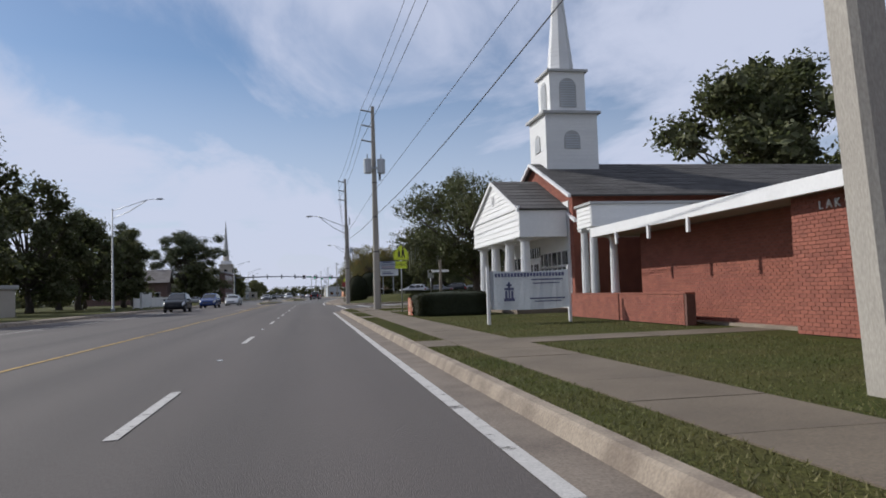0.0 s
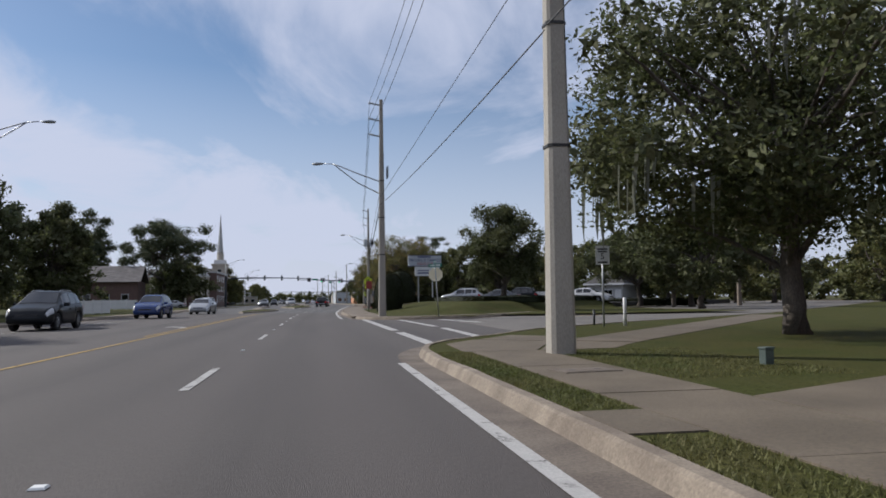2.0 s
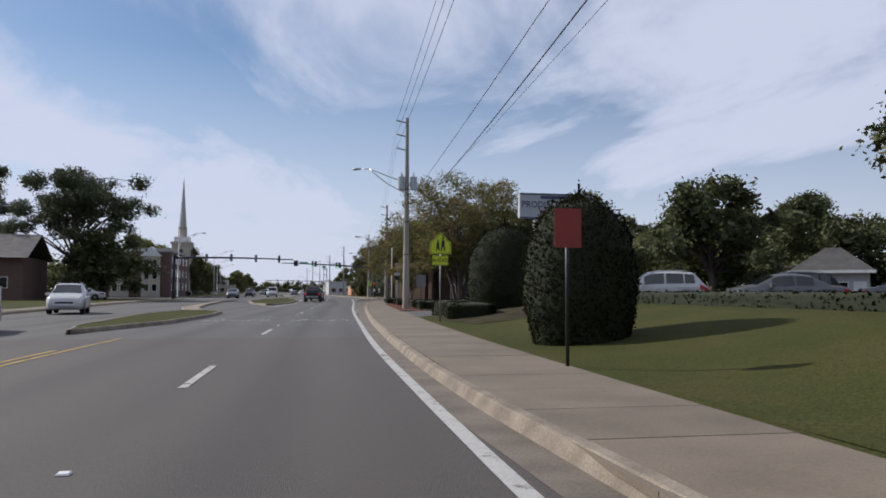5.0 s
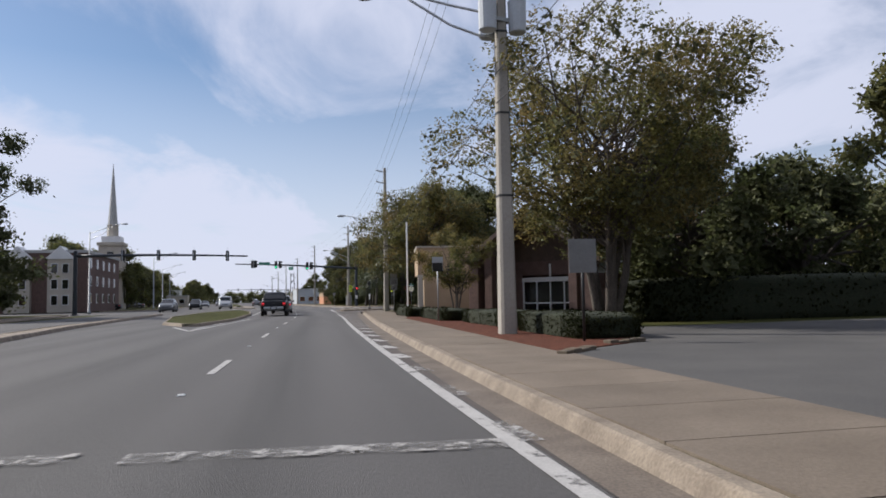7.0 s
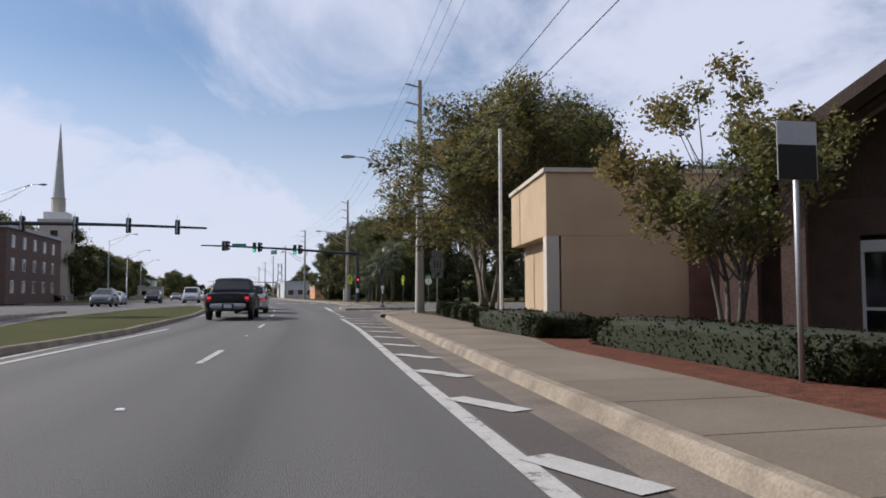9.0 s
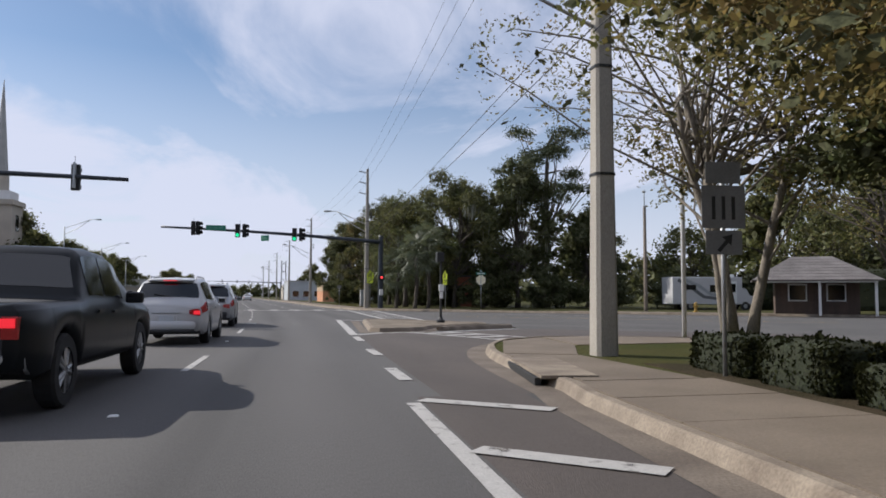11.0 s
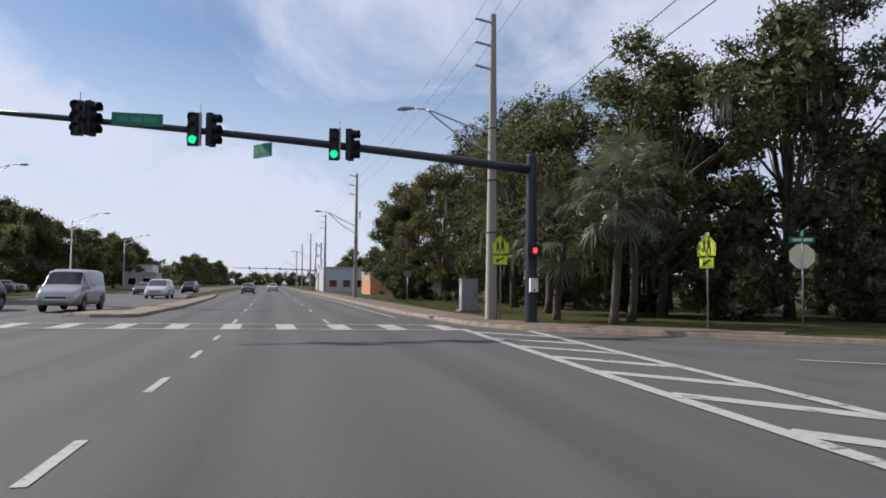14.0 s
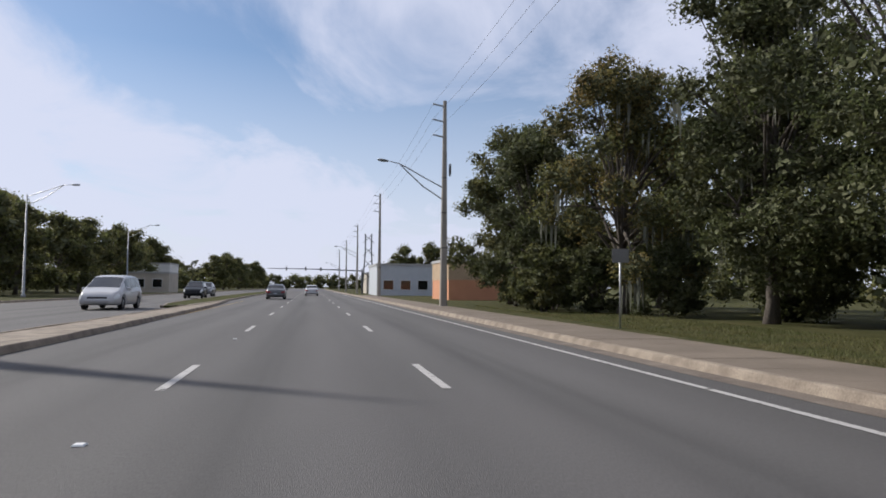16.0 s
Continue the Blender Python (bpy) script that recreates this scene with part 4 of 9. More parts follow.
grass_blades("short mown grass blades along the verge", ((1.77, 2.4, -2, 14.6, 0.125, 7000), (1.77, 2.4, 16.4, 31.6, 0.125, 9000), (1.77, 2.4, 33.5, 39.8, 0.125, 4500), (1.77, 2.4, 41.05, 48, 0.125, 5000), (3.76, 3.9, -2, 14.6, 0.125, 1300), (3.76, 3.9, 16.4, 39.6, 0.125, 2500),
                                                           (3.76, 8.0, 2, 14.5, 0.125, 12000), (3.76, 8.2, 16.6, 29, 0.125, 12000), (3.76, 4.2, 29, 39.6, 0.125, 3000), (3.76, 6.2, 43, 47.8, 0.125, 6000), (5.6, 8.6, 75.6, 77.0, 0.12, 3000)), 5, 0.04)
grass_blades("patchy grass blades on the verge before the wood", ((11.7, 16, 232, 262, 0.125, 16000), (11.55, 11.75, 232, 275, 0.125, 3000)), 6, 0.07)

# ---- plants ----
def leaf_mesh(name, centres, radii, count, size, mats, seed, core=0.0, flat=0.8, droop=0.0):
    """Leaves as small diamonds, in sprays on twig ends thrown round clump centres, over a loose inside of larger leaves
    in the second colour.
    """
    rng = np.random.default_rng(seed)
    centres, radii = np.array(centres, float), np.array(radii, float)
    w = radii ** 2
    w = w / w.sum()

    def unit(v):
        return v / np.linalg.norm(v, axis=1)[:, None]

    def leaves(p, s):
        n = len(p)
        a = rng.normal(size=(n, 3))
        a[:, 2] = a[:, 2] * 0.7 - 0.25
        a = unit(a)
        b = unit(np.cross(a, rng.normal(size=(n, 3))))
        s = s * (0.6 + 0.8 * rng.random(n))[:, None]
        return np.stack([p - a * s, p + b * s * 0.5, p + a * s, p - b * s * 0.5], axis=1).reshape(-1, 3)

    per = 8
    tw = max(1, count // per)
    idx = rng.choice(len(centres), tw, p=w)
    r = radii[idx] * (0.25 + 0.75 * rng.random(tw) ** 0.6)
    tc = centres[idx] + unit(rng.normal(size=(tw, 3))) * r[:, None] * np.array((1, 1, flat))
    out = np.repeat(tc, per, axis=0)
    out = out + rng.normal(size=out.shape) * size * 1.9 * np.array((1, 1, 0.8))
    out[:, 2] -= droop * rng.random(len(out)) ** 2
    quad = leaves(out, size)
    nf = len(out)
    if core:
        nc = int(count * 0.16 * core / 0.5)
        idx = rng.choice(len(centres), nc, p=w)
        r = radii[idx] * 0.8 * rng.random(nc) ** 0.5
        quad = np.concatenate([quad, leaves(centres[idx] + unit(rng.normal(size=(nc, 3))) * r[:, None] * np.array((1, 1, flat)), size * 2.3)])
    n = len(quad) // 4
    me = bpy.data.meshes.new(name)
    me.from_pydata(quad.tolist(), [], np.arange(n * 4).reshape(-1, 4).tolist())
    for m in mats:
        me.materials.append(m)
    if n > nf and len(mats) > 1:
        k = np.zeros(n, dtype=np.int32)
        k[nf:] = 1
        me.polygons.foreach_set("material_index", k)
    return me


def tree(label, x, y, h, wide, base, leaf, count, size, seed, trunk=0.22, stems=1, clumps=26, core=0.55, shape="round", barkmat=None, lean=0.0, strands=0, z=0.12, name="tree", group="trees by the road", open_crown=0.0, loose=1.0, flat=0.8):
    rng = random.Random(seed)
    t = thing(name, label, "tree", group, at=(x, y, z), turn=rng.uniform(0, 360) if not lean else 0)
    barkmat = barkmat or bark
    ch = h - base
    cs, rs = [], []
    ph = [rng.uniform(0, 6) for _ in range(3)]
    for k in range(clumps):
        for _ in range(30):
            a, q = rng.uniform(0, 2 * math.pi), math.sqrt(rng.random())
            f = rng.random()
            if shape == "pine":
                lim = 0.35 + 0.65 * math.sin(min(1, f * 1.15) * math.pi * 0.75 + 0.5)
            elif shape == "umbrella":
                f = 1 - 0.95 * f
                lim = 0.5 + 0.5 * math.sin(math.pi * min(1.0, 0.15 + f * 0.75))
            elif shape == "vase":
                lim = 0.2 + 0.85 * math.sin(min(1, 0.08 + f * 0.92) * math.pi * 0.78)
            else:
                lim = math.sqrt(max(0.05, 1 - (2 * f - 0.85) ** 2 / 1.4))
            lim *= 0.88 + 0.14 * math.sin(2 * a + ph[0] + 3 * f) + 0.11 * math.sin(5 * a + ph[1])
            px, py = math.cos(a) * q * lim * wide / 2, math.sin(a) * q * lim * wide / 2
            if q > 0.35 or f > 0.5:
                break
        cr = wide * rng.uniform(0.085, 0.15) * (1.15 if q < 0.5 else 0.9) * loose
        cs.append((px, py, base + ch * (0.06 + 0.86 * f) * (1 + 0.1 * math.sin(3 * a + ph[2]) * f)))
        rs.append(cr)
    bm = B()
    limbs = B()
    for s in range(stems):
        ang = s * 2.4 + rng.random()
        off = 0.0 if stems == 1 else trunk * 1.6
        sx, sy = math.cos(ang) * off, math.sin(ang) * off
        spread = 0.0 if stems == 1 else wide * 0.12
        top = base + ch * {"pine": 0.9, "umbrella": 0.8}.get(shape, 0.35)
        n = 6
        pts = [(sx + spread * (i / n) ** 1.3 * math.cos(ang) + rng.uniform(-1, 1) * trunk * 0.5 * (i > 0), sy + spread * (i / n) ** 1.3 * math.sin(ang) + rng.uniform(-1, 1) * trunk * 0.5 * (i > 0),
                -0.15 + (top + 0.15) * i / n) for i in range(n + 1)]
        tube(bm, pts, [trunk * (1.35 if i == 0 else 1.0) * (1 - 0.55 * i / n) for i in range(n + 1)], 9)
        mine = [c for k, c in enumerate(cs) if k % stems == s]
        for k, c in enumerate(mine):
            i0 = rng.randint(3, n) if shape != "pine" else max(2, min(n, int(c[2] / top * n)))
            p0 = Vector(pts[i0])
            if p0.z > c[2] + ch * 0.2:
                p0 = Vector(pts[2])
            p1 = Vector(c)
            mid = p0.lerp(p1, 0.5) + Vector((rng.uniform(-1, 1), rng.uniform(-1, 1), rng.uniform(0, 1.2))) * wide * 0.04
            r0 = trunk * rng.uniform(0.22, 0.42)
            tube(limbs, [p0, p0.lerp(mid, 0.55), mid, mid.lerp(p1, 0.6) + Vector((0, 0, 0.1)), p1], [r0, r0 * 0.8, r0 * 0.6, r0 * 0.4, r0 * 0.15], 5, False)
    part("trunk", bm, barkmat, t, smooth=True)
    part("limb_work", limbs, barkmat, t, smooth=True)
    me = leaf_mesh("crown", cs, rs, count, size, [leaf, leaf_core], seed, core * (1 - open_crown), flat)
    c = new("crown", me)
    c.parent = t
    if strands:
        bm = B()
        for k in range(strands):
            c0 = cs[rng.randrange(len(cs))]
            for j in range(7):
                px, py = c0[0] + rng.uniform(-0.5, 0.5), c0[1] + rng.uniform(-0.5, 0.5)
                z0 = c0[2] - rng.uniform(0.2, 0.7)
                ln = rng.uniform(0.5, 1.5)
                wv = rng.uniform(0.03, 0.07)
                q = rng.uniform(0, 3)
                dx, dy = math.cos(q) * wv, math.sin(q) * wv
                vs = V(bm, [(px - dx, py - dy, z0), (px + dx, py + dy, z0), (px + dx * 0.8 + 0.03, py + dy * 0.8, z0 - ln * 0.6), (px - dx * 0.8 + 0.03, py - dy * 0.8, z0 - ln * 0.6), (px + 0.02, py, z0 - ln)])
                bm.faces.new(vs[:4])
                bm.faces.new((vs[3], vs[2], vs[4]))
        part("hanging_moss", bm, moss, t, "grey hanging moss", kind="stuff")
    return t


def bush(label, x, y, rx, ry, h, seed, count=2600, size=0.06, name="bush", leaf=None, z=0.12, square=False, turn=0.0, group=""):
    """A clipped bush or hedge: a full dark body with a coat of leaves."""
    rng = np.random.default_rng(seed)
    t = thing(name, label, "hedge" if square else "bush", group, at=(x, y, z), turn=turn)
    bm = B()
    nu, nv = 28, 14
    grid = []
    for j in range(nv + 1):
        f = j / nv
        row = []
        for i in range(nu):
            a = 2 * math.pi * i / nu
            c, s = math.cos(a), math.sin(a)
            if square:
                e = 0.35
                c, s = math.copysign(abs(c) ** e, c), math.copysign(abs(s) ** e, s)
                prof = min(1.0, 0.9 + f) if f < 0.8 else math.sqrt(max(0.0, 1 - ((f - 0.8) / 0.2) ** 2)) * 0.6 + 0.4
                prof = 0.0 if j == nv else prof
            else:
                prof = math.sqrt(max(0.0, 1 - max(0.0, (f - 0.42) / 0.58) ** 2.2)) * (0.82 + 0.18 * min(1, f / 0.3))
            n = noise.noise(Vector((c * rx * 1.6 + seed, s * ry * 1.6, f * h * 1.6))) * 0.16 + noise.noise(Vector((c * rx * 5 + seed, s * ry * 5, f * h * 5))) * 0.06
            k = 1 + n * min(1.0, 0.6 / min(rx, ry))
            row.append((c * rx * prof * k * 0.95, s * ry * prof * k * 0.95, f * h * 0.97 + n * 0.2 * (j > 0) - 0.02))
        grid.append(row)
    rings = [V(bm, r) for r in grid]
    for a, b in zip(rings, rings[1:]):
        for i in range(nu):
            bm.faces.new((a[i], a[(i + 1) % nu], b[(i + 1) % nu], b[i]))
    g = np.array(grid)
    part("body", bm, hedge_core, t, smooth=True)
    j, i = rng.integers(0, nv + 1, count), rng.integers(0, nu, count)
    fj = np.minimum(j + 1, nv)
    fi = (i + 1) % nu
    w1, w2 = rng.random((count, 1)), rng.random((count, 1))
    p = (g[j, i] * (1 - w1) + g[fj, i] * w1) * (1 - w2) + (g[j, fi] * (1 - w1) + g[fj, fi] * w1) * w2
    p = p * (1 + 0.03 * rng.normal(size=(count, 1)))
    p[:, 2] = np.maximum(p[:, 2], 0.01)
    a = rng.normal(size=(count, 3))
    a /= np.linalg.norm(a, axis=1)[:, None]
    b = np.cross(a, rng.normal(size=(count, 3)))
    b /= np.linalg.norm(b, axis=1)[:, None]
    s = size * (0.6 + 0.8 * rng.random((count, 1)))
    q = np.stack([p - a * s, p + b * s * 0.6, p + a * s, p - b * s * 0.6], axis=1).reshape(-1, 3)
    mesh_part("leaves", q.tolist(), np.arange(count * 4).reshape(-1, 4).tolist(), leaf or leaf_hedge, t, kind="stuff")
    return t


tree("large evergreen oak with dense dark glossy leaves and hanging moss", 11.2, 51.3, 8.8, 12.9, 2.7, leaf_dark, 50000, 0.068, 11, trunk=0.3, clumps=72, strands=10, core=0.35)
tree("tall dense dark evergreen tree behind the church roof", 29, 45, 15.5, 15, 3.0, leaf_dark, 20000, 0.17, 12, trunk=0.5, clumps=55, core=0.7)
tree("tall dense dark evergreen tree behind the church roof", 39, 36, 14.5, 14, 3.0, leaf_dark, 16000, 0.19, 13, trunk=0.5, clumps=50, core=0.7)
tree("round-headed broadleaf tree over a mown lawn", 14.8, 93.5, 7.9, 8.0, 1.8, leaf_dark, 36000, 0.065, 14, trunk=0.26, clumps=80, z=0.9, core=0.6)
tree("dark broadleaf tree behind parked cars", 34.5, 111, 8.8, 10.5, 2.4, leaf_dark, 16000, 0.12, 15, trunk=0.3, clumps=46, core=0.7)
tree("dark broadleaf tree behind parked cars", 38.5, 107, 9.4, 11, 1.6, leaf_mid, 14000, 0.13, 16, trunk=0.3, clumps=46, core=0.7)
tree("dark broadleaf tree behind parked cars", 33, 95, 8.6, 11, 1.4, leaf_dark, 14000, 0.13, 31, trunk=0.3, clumps=46, core=0.7)
tree("dense dark tree behind a small cottage", 45.5, 143, 9.6, 14, 0.8, leaf_dark, 14000, 0.16, 33, trunk=0.35, clumps=46, core=0.8)
tree("dense dark tree behind a small cottage", 49, 133, 9.0, 13, 0.8, leaf_dark, 12000, 0.16, 34, trunk=0.35, clumps=46, core=0.8)
tree("small dark broadleaf tree behind parked cars", 20.5, 118, 6.8, 8, 1.5, leaf_dark, 12000, 0.12, 17, trunk=0.25, clumps=40, core=0.7)
tree("slender thin-leaved tree beside the car park", 18.2, 130.5, 8.2, 4.2, 1.6, leaf_mid, 9000, 0.09, 18, trunk=0.14, clumps=30, open_crown=0.4)
tree("broadleaf tree with several stems and browning leaves beside the drive", 10.9, 135.8, 9.6, 11.4, 2.6, leaf_brown, 70000, 0.052, 19, trunk=0.15, stems=6, clumps=150, shape="vase", core=0.2, loose=0.72)
tree("dense dark tree over the car park", 17.0, 141, 7.6, 9, 1.2, leaf_dark, 18000, 0.11, 20, trunk=0.3, clumps=46, core=0.7)
tree("dense dark tree over the car park", 24, 143, 6.6, 9, 1.0, leaf_dark, 14000, 0.12, 21, trunk=0.3, clumps=44, core=0.7)
tree("dense dark tree over the car park", 33, 146, 7.2, 10, 1.0, leaf_mid, 12000, 0.14, 22, trunk=0.3, clumps=40, core=0.7)
tree("half-bare thin tree behind the car park", 40, 160, 11.0, 7, 4.0, leaf_brown, 2500, 0.12, 32, trunk=0.2, clumps=34, core=0.0)
tree("slender garden tree with reddish autumn leaves", 9.0, 148.2, 4.4, 3.5, 1.3, leaf_brown, 11000, 0.045, 23, trunk=0.05, stems=4, clumps=40, core=0.1, shape="vase", loose=0.9)
tree("spreading street tree with browning leaves", 11.2, 166.4, 8.9, 11.4, 2.7, leaf_brown, 76000, 0.055, 24, trunk=0.13, clumps=110, core=0.3, loose=0.85)
tree("street tree with pale forked stems and browning leaves", 13.9, 176.8, 9.8, 10.4, 3.2, leaf_brown, 15000, 0.05, 25, trunk=0.13, stems=4, clumps=90, shape="vase", core=0.2, barkmat=bark_pale)
tree("dark spreading street tree above a clipped hedge", 15.3, 171.9, 9.6, 9.2, 3.2, leaf_dark, 36000, 0.07, 26, trunk=0.2, clumps=64, core=0.8)
tree("dark spreading street tree above a clipped hedge", 15.9, 170.0, 9.4, 8.8, 3.2, leaf_dark, 30000, 0.075, 27, trunk=0.22, clumps=64, core=0.8)
tree("dark spreading street tree above a clipped hedge", 24.5, 172.6, 7.8, 10.0, 2.2, leaf_dark, 18000, 0.1, 28, trunk=0.24, clumps=50, core=0.8)
# wood on the far corner
WOOD = ((16.5, 233.5, 11.5, 9, leaf_mid, 26000, 0.066, 2.4), (20.5, 229.5, 12.8, 10.5, leaf_mid, 32000, 0.078, 1.6), (26.5, 229, 13.5, 10, leaf_dark, 16000, 0.12, 1.8), (27, 241.5, 12.0, 11, leaf_dark, 11000, 0.13, 2),
        (35, 232, 10.5, 10, leaf_dark, 12000, 0.14, 1.0), (17.4, 243, 12.4, 9.5, leaf_dark, 42000, 0.056, 2.2), (17.8, 252, 12.2, 10.5, leaf_dark, 46000, 0.062, 1.4), (16.0, 261, 11.6, 9.5, leaf_brown, 40000, 0.062, 1.0),
        (14.6, 269.5, 11.0, 8.2, leaf_dark, 26000, 0.075, 0.8), (15.0, 280, 12.6, 9.2, leaf_mid, 24000, 0.085, 0.8))
WOOD_BACK = ((22.5, 249, 9.0, 10, leaf_dark, 12000, 0.14, 1.0), (24, 261, 12, 10, leaf_dark, 10000, 0.15, 1.0), (23, 273, 12, 10, leaf_dark, 8000, 0.16, 1.0), (43, 226, 8.5, 11, leaf_mid, 7000, 0.15, 1.0), (53, 219, 9.5, 11, leaf_mid, 6000, 0.15, 1.6), (60, 208, 11, 12, leaf_mid, 5500, 0.16, 2.2))
for k, (x, y, h, w, lf, n, sz, base) in enumerate(WOOD + WOOD_BACK):
    tree("tall tangled evergreen tree with hanging moss at the wood's edge" if k < 13 else "broadleaf tree beyond the cross street", x, y, h, w, base, lf, n, sz, 40 + k, trunk=0.24, clumps=54, strands=18 if k in (1, 2, 6, 7) else 7 if k in (0, 5) else 0, core=0.3 if k in (0, 5) or k > 12 else 0.8)
tree("tall pine with an open flat-topped crown and bare limbs", 30.8, 232.5, 18.2, 13.5, 9.0, leaf_pine, 13000, 0.1, 60, trunk=0.3, clumps=30, shape="umbrella", core=0.3, z=0.1, loose=0.8, flat=0.55)
tree("half-bare broadleaf tree beyond the parked motorhome", 49, 208, 14.5, 14, 5.0, leaf_brown, 3600, 0.11, 61, trunk=0.3, clumps=60, core=0.0, loose=0.8)


# fan palms on the wood's corner
def frond_mesh(seed):
    rng = random.Random(seed)
    bm = B()
    n = 6
    stem = [(1.15 * i / n, 0, 0.34 * math.sin(i / n * 2.2) - 0.18 * (i / n) ** 2) for i in range(n + 1)]
    tube(bm, stem, [0.028 - 0.014 * i / n for i in range(n + 1)], 5)
    tip = Vector(stem[-1])
    for k in range(19):
        a = radians(-105 + 210 * k / 18 + rng.uniform(-4, 4))
        ln = rng.uniform(0.75, 1.05) * (1 - 0.25 * abs(k - 9) / 9)
        d = Vector((math.cos(a), math.sin(a), -0.12))
        w = Vector((-math.sin(a), math.cos(a), 0)) * 0.034
        m1 = tip + d * ln * 0.55 + Vector((0, 0, -0.04))
        m2 = tip + d * ln * 0.95 + Vector((0, 0, -0.14 - 0.3 * rng.random()))
        v = V(bm, [tip, m1 - w, m1 + w, m2])
        bm.faces.new((v[0], v[1], v[2]))
        bm.faces.new((v[1], v[3], v[2]))
    me = bpy.data.meshes.new("frond")
    bm.to_mesh(me)
    bm.free()
    me.materials.append(leaf_palm)
    return me


leaf_palm = material("leaf_palm", (0.105, 0.13, 0.07), 0.42, second=(0.135, 0.145, 0.085), scale=1.2, amount=0.8, fine_amount=0, random_tint=0.25, through_light=0.35, spec=0.5)
FRONDS = [frond_mesh(k) for k in range(3)]


def fan_palm(x, y, h, seed):
    rng = random.Random(seed)
    p = thing("palm_tree", "fan palm with drooping grey-green fronds at the wood's edge", "palm", "fan palms", at=(x, y, 0.12), turn=rng.uniform(0, 360))
    bm = B()
    n = 9
    pts = [(0.12 * math.sin(i * 0.5), 0.1 * math.cos(i * 0.4) - 0.1, -0.1 + (h - 1.0) * i / n) for i in range(n + 1)]
    tube(bm, pts, [0.2 if i == 0 else 0.15 + 0.012 * (i % 2) for i in range(n + 1)], 10)
    part("trunk", bm, bark, p, smooth=True)
    for k in range(34):
        f = new("frond", FRONDS[k % 3])
        f.parent = p
        a, up = 137.5 * k, 68 - 3.6 * k + rng.uniform(-6, 6)
        f.matrix_basis = pose(pts[-1][0], pts[-1][1], h - 1.05 + 0.25 * (1 - k / 34), 0, 0, a) @ pose(0, 0, 0, 0, -up, 0) @ Matrix.Scale(rng.uniform(0.95, 1.3), 4)
    return p


fan_palm(15.5, 223.4, 5.4, 1)
fan_palm(17.0, 225.2, 6.4, 2)
fan_palm(14.4, 226.4, 4.2, 3)
# far side of the road
LEFT = ((-31, 70, 17, 15, leaf_dark, 16000, 0.18, 2), (-33, 54, 16, 15, leaf_dark, 11000, 0.2, 2), (-29.5, 86, 13.5, 13, leaf_dark, 14000, 0.17, 1.2), (-28, 98, 11.5, 11, leaf_dark, 13000, 0.16, 1.0),
        (-27.5, 118, 11.5, 9, leaf_dark, 13000, 0.15, 1.0), (-34, 110, 12, 11, leaf_dark, 4500, 0.26, 1.0), (-38, 92, 13, 13, leaf_dark, 4000, 0.3, 1.0), (-30, 134, 9.5, 7, leaf_dark, 4000, 0.22, 1.0))
for k, (x, y, h, w, lf, n, sz, base) in enumerate(LEFT):
    tree("big dark evergreen oak across the road", x, y, h, w, base, lf, n, sz, 80 + k, trunk=0.4, clumps=52, core=0.75)
tree("large pine with a broad open crown", -29.0, 184, 17.0, 17.0, 6.5, leaf_pine, 30000, 0.14, 95, trunk=0.4, clumps=64, core=0.4, shape="umbrella", loose=0.8, flat=0.7)
tree("tall pine with an open crown beside the far hall", -47, 195, 19.5, 14.0, 7.0, leaf_pine, 16000, 0.17, 99, trunk=0.35, clumps=44, core=0.4, shape="umbrella", loose=0.85, flat=0.7)
tree("bushy dark tree before the far buildings", -32, 200, 8.5, 12, 0.6, leaf_dark, 8000, 0.2, 100, trunk=0.25, clumps=40)
tree("bushy dark tree under the tall pine", -25.5, 184, 8.8, 12, 0.6, leaf_dark, 9000, 0.2, 96, trunk=0.25, clumps=40)
tree("slim pine standing behind the far roofs", -44, 190, 13, 8, 8, leaf_pine, 3000, 0.22, 97, trunk=0.25, clumps=24)
tree("slim pine standing behind the far roofs", -33, 118, 12, 8, 6, leaf_pine, 3000, 0.22, 98, trunk=0.25, clumps=24)
far_a = tree("far broadleaf tree in a dark row", -27, 262, 10.5, 11, 0.8, leaf_mid, 8000, 0.2, 110, trunk=0.3, clumps=34, group="far trees")
far_b = tree("far broadleaf tree in a dark row", -36, 282, 11.5, 12, 0.8, leaf_mid, 8000, 0.2, 111, trunk=0.3, clumps=34, group="far trees")
far_rng = random.Random(9)
FAR_ROWS = (((-30, 298), (-38, 400), 10, 0.72), ((-40, 266), (-48, 362), 7, 1.0), ((-34, 428), (-36, 560), 9, 0.72), ((14, 420), (46, 380), 5, 0.85), ((27, 300), (38, 312), 2, 0.75), ((-62, 222), (-62, 254), 3, 1.0),
            ((60, 147), (88, 96), 5, 1.05), ((50, 60), (76, 86), 5, 1.15), ((58, 236), (85, 189), 6, 1.1))
for p0, p1, n, s in FAR_ROWS:
    for k in range(n):
        f = (k + far_rng.uniform(0.25, 0.75)) / n
        x, y = p0[0] + (p1[0] - p0[0]) * f + far_rng.uniform(-1.5, 1.5), p0[1] + (p1[1] - p0[1]) * f
        copy_thing((far_a, far_b)[k % 2], pose(x, y, 0.05, 0, 0, far_rng.uniform(0, 360)) @ Matrix.Scale(s * 1.2 * far_rng.uniform(0.92, 1.1), 4))
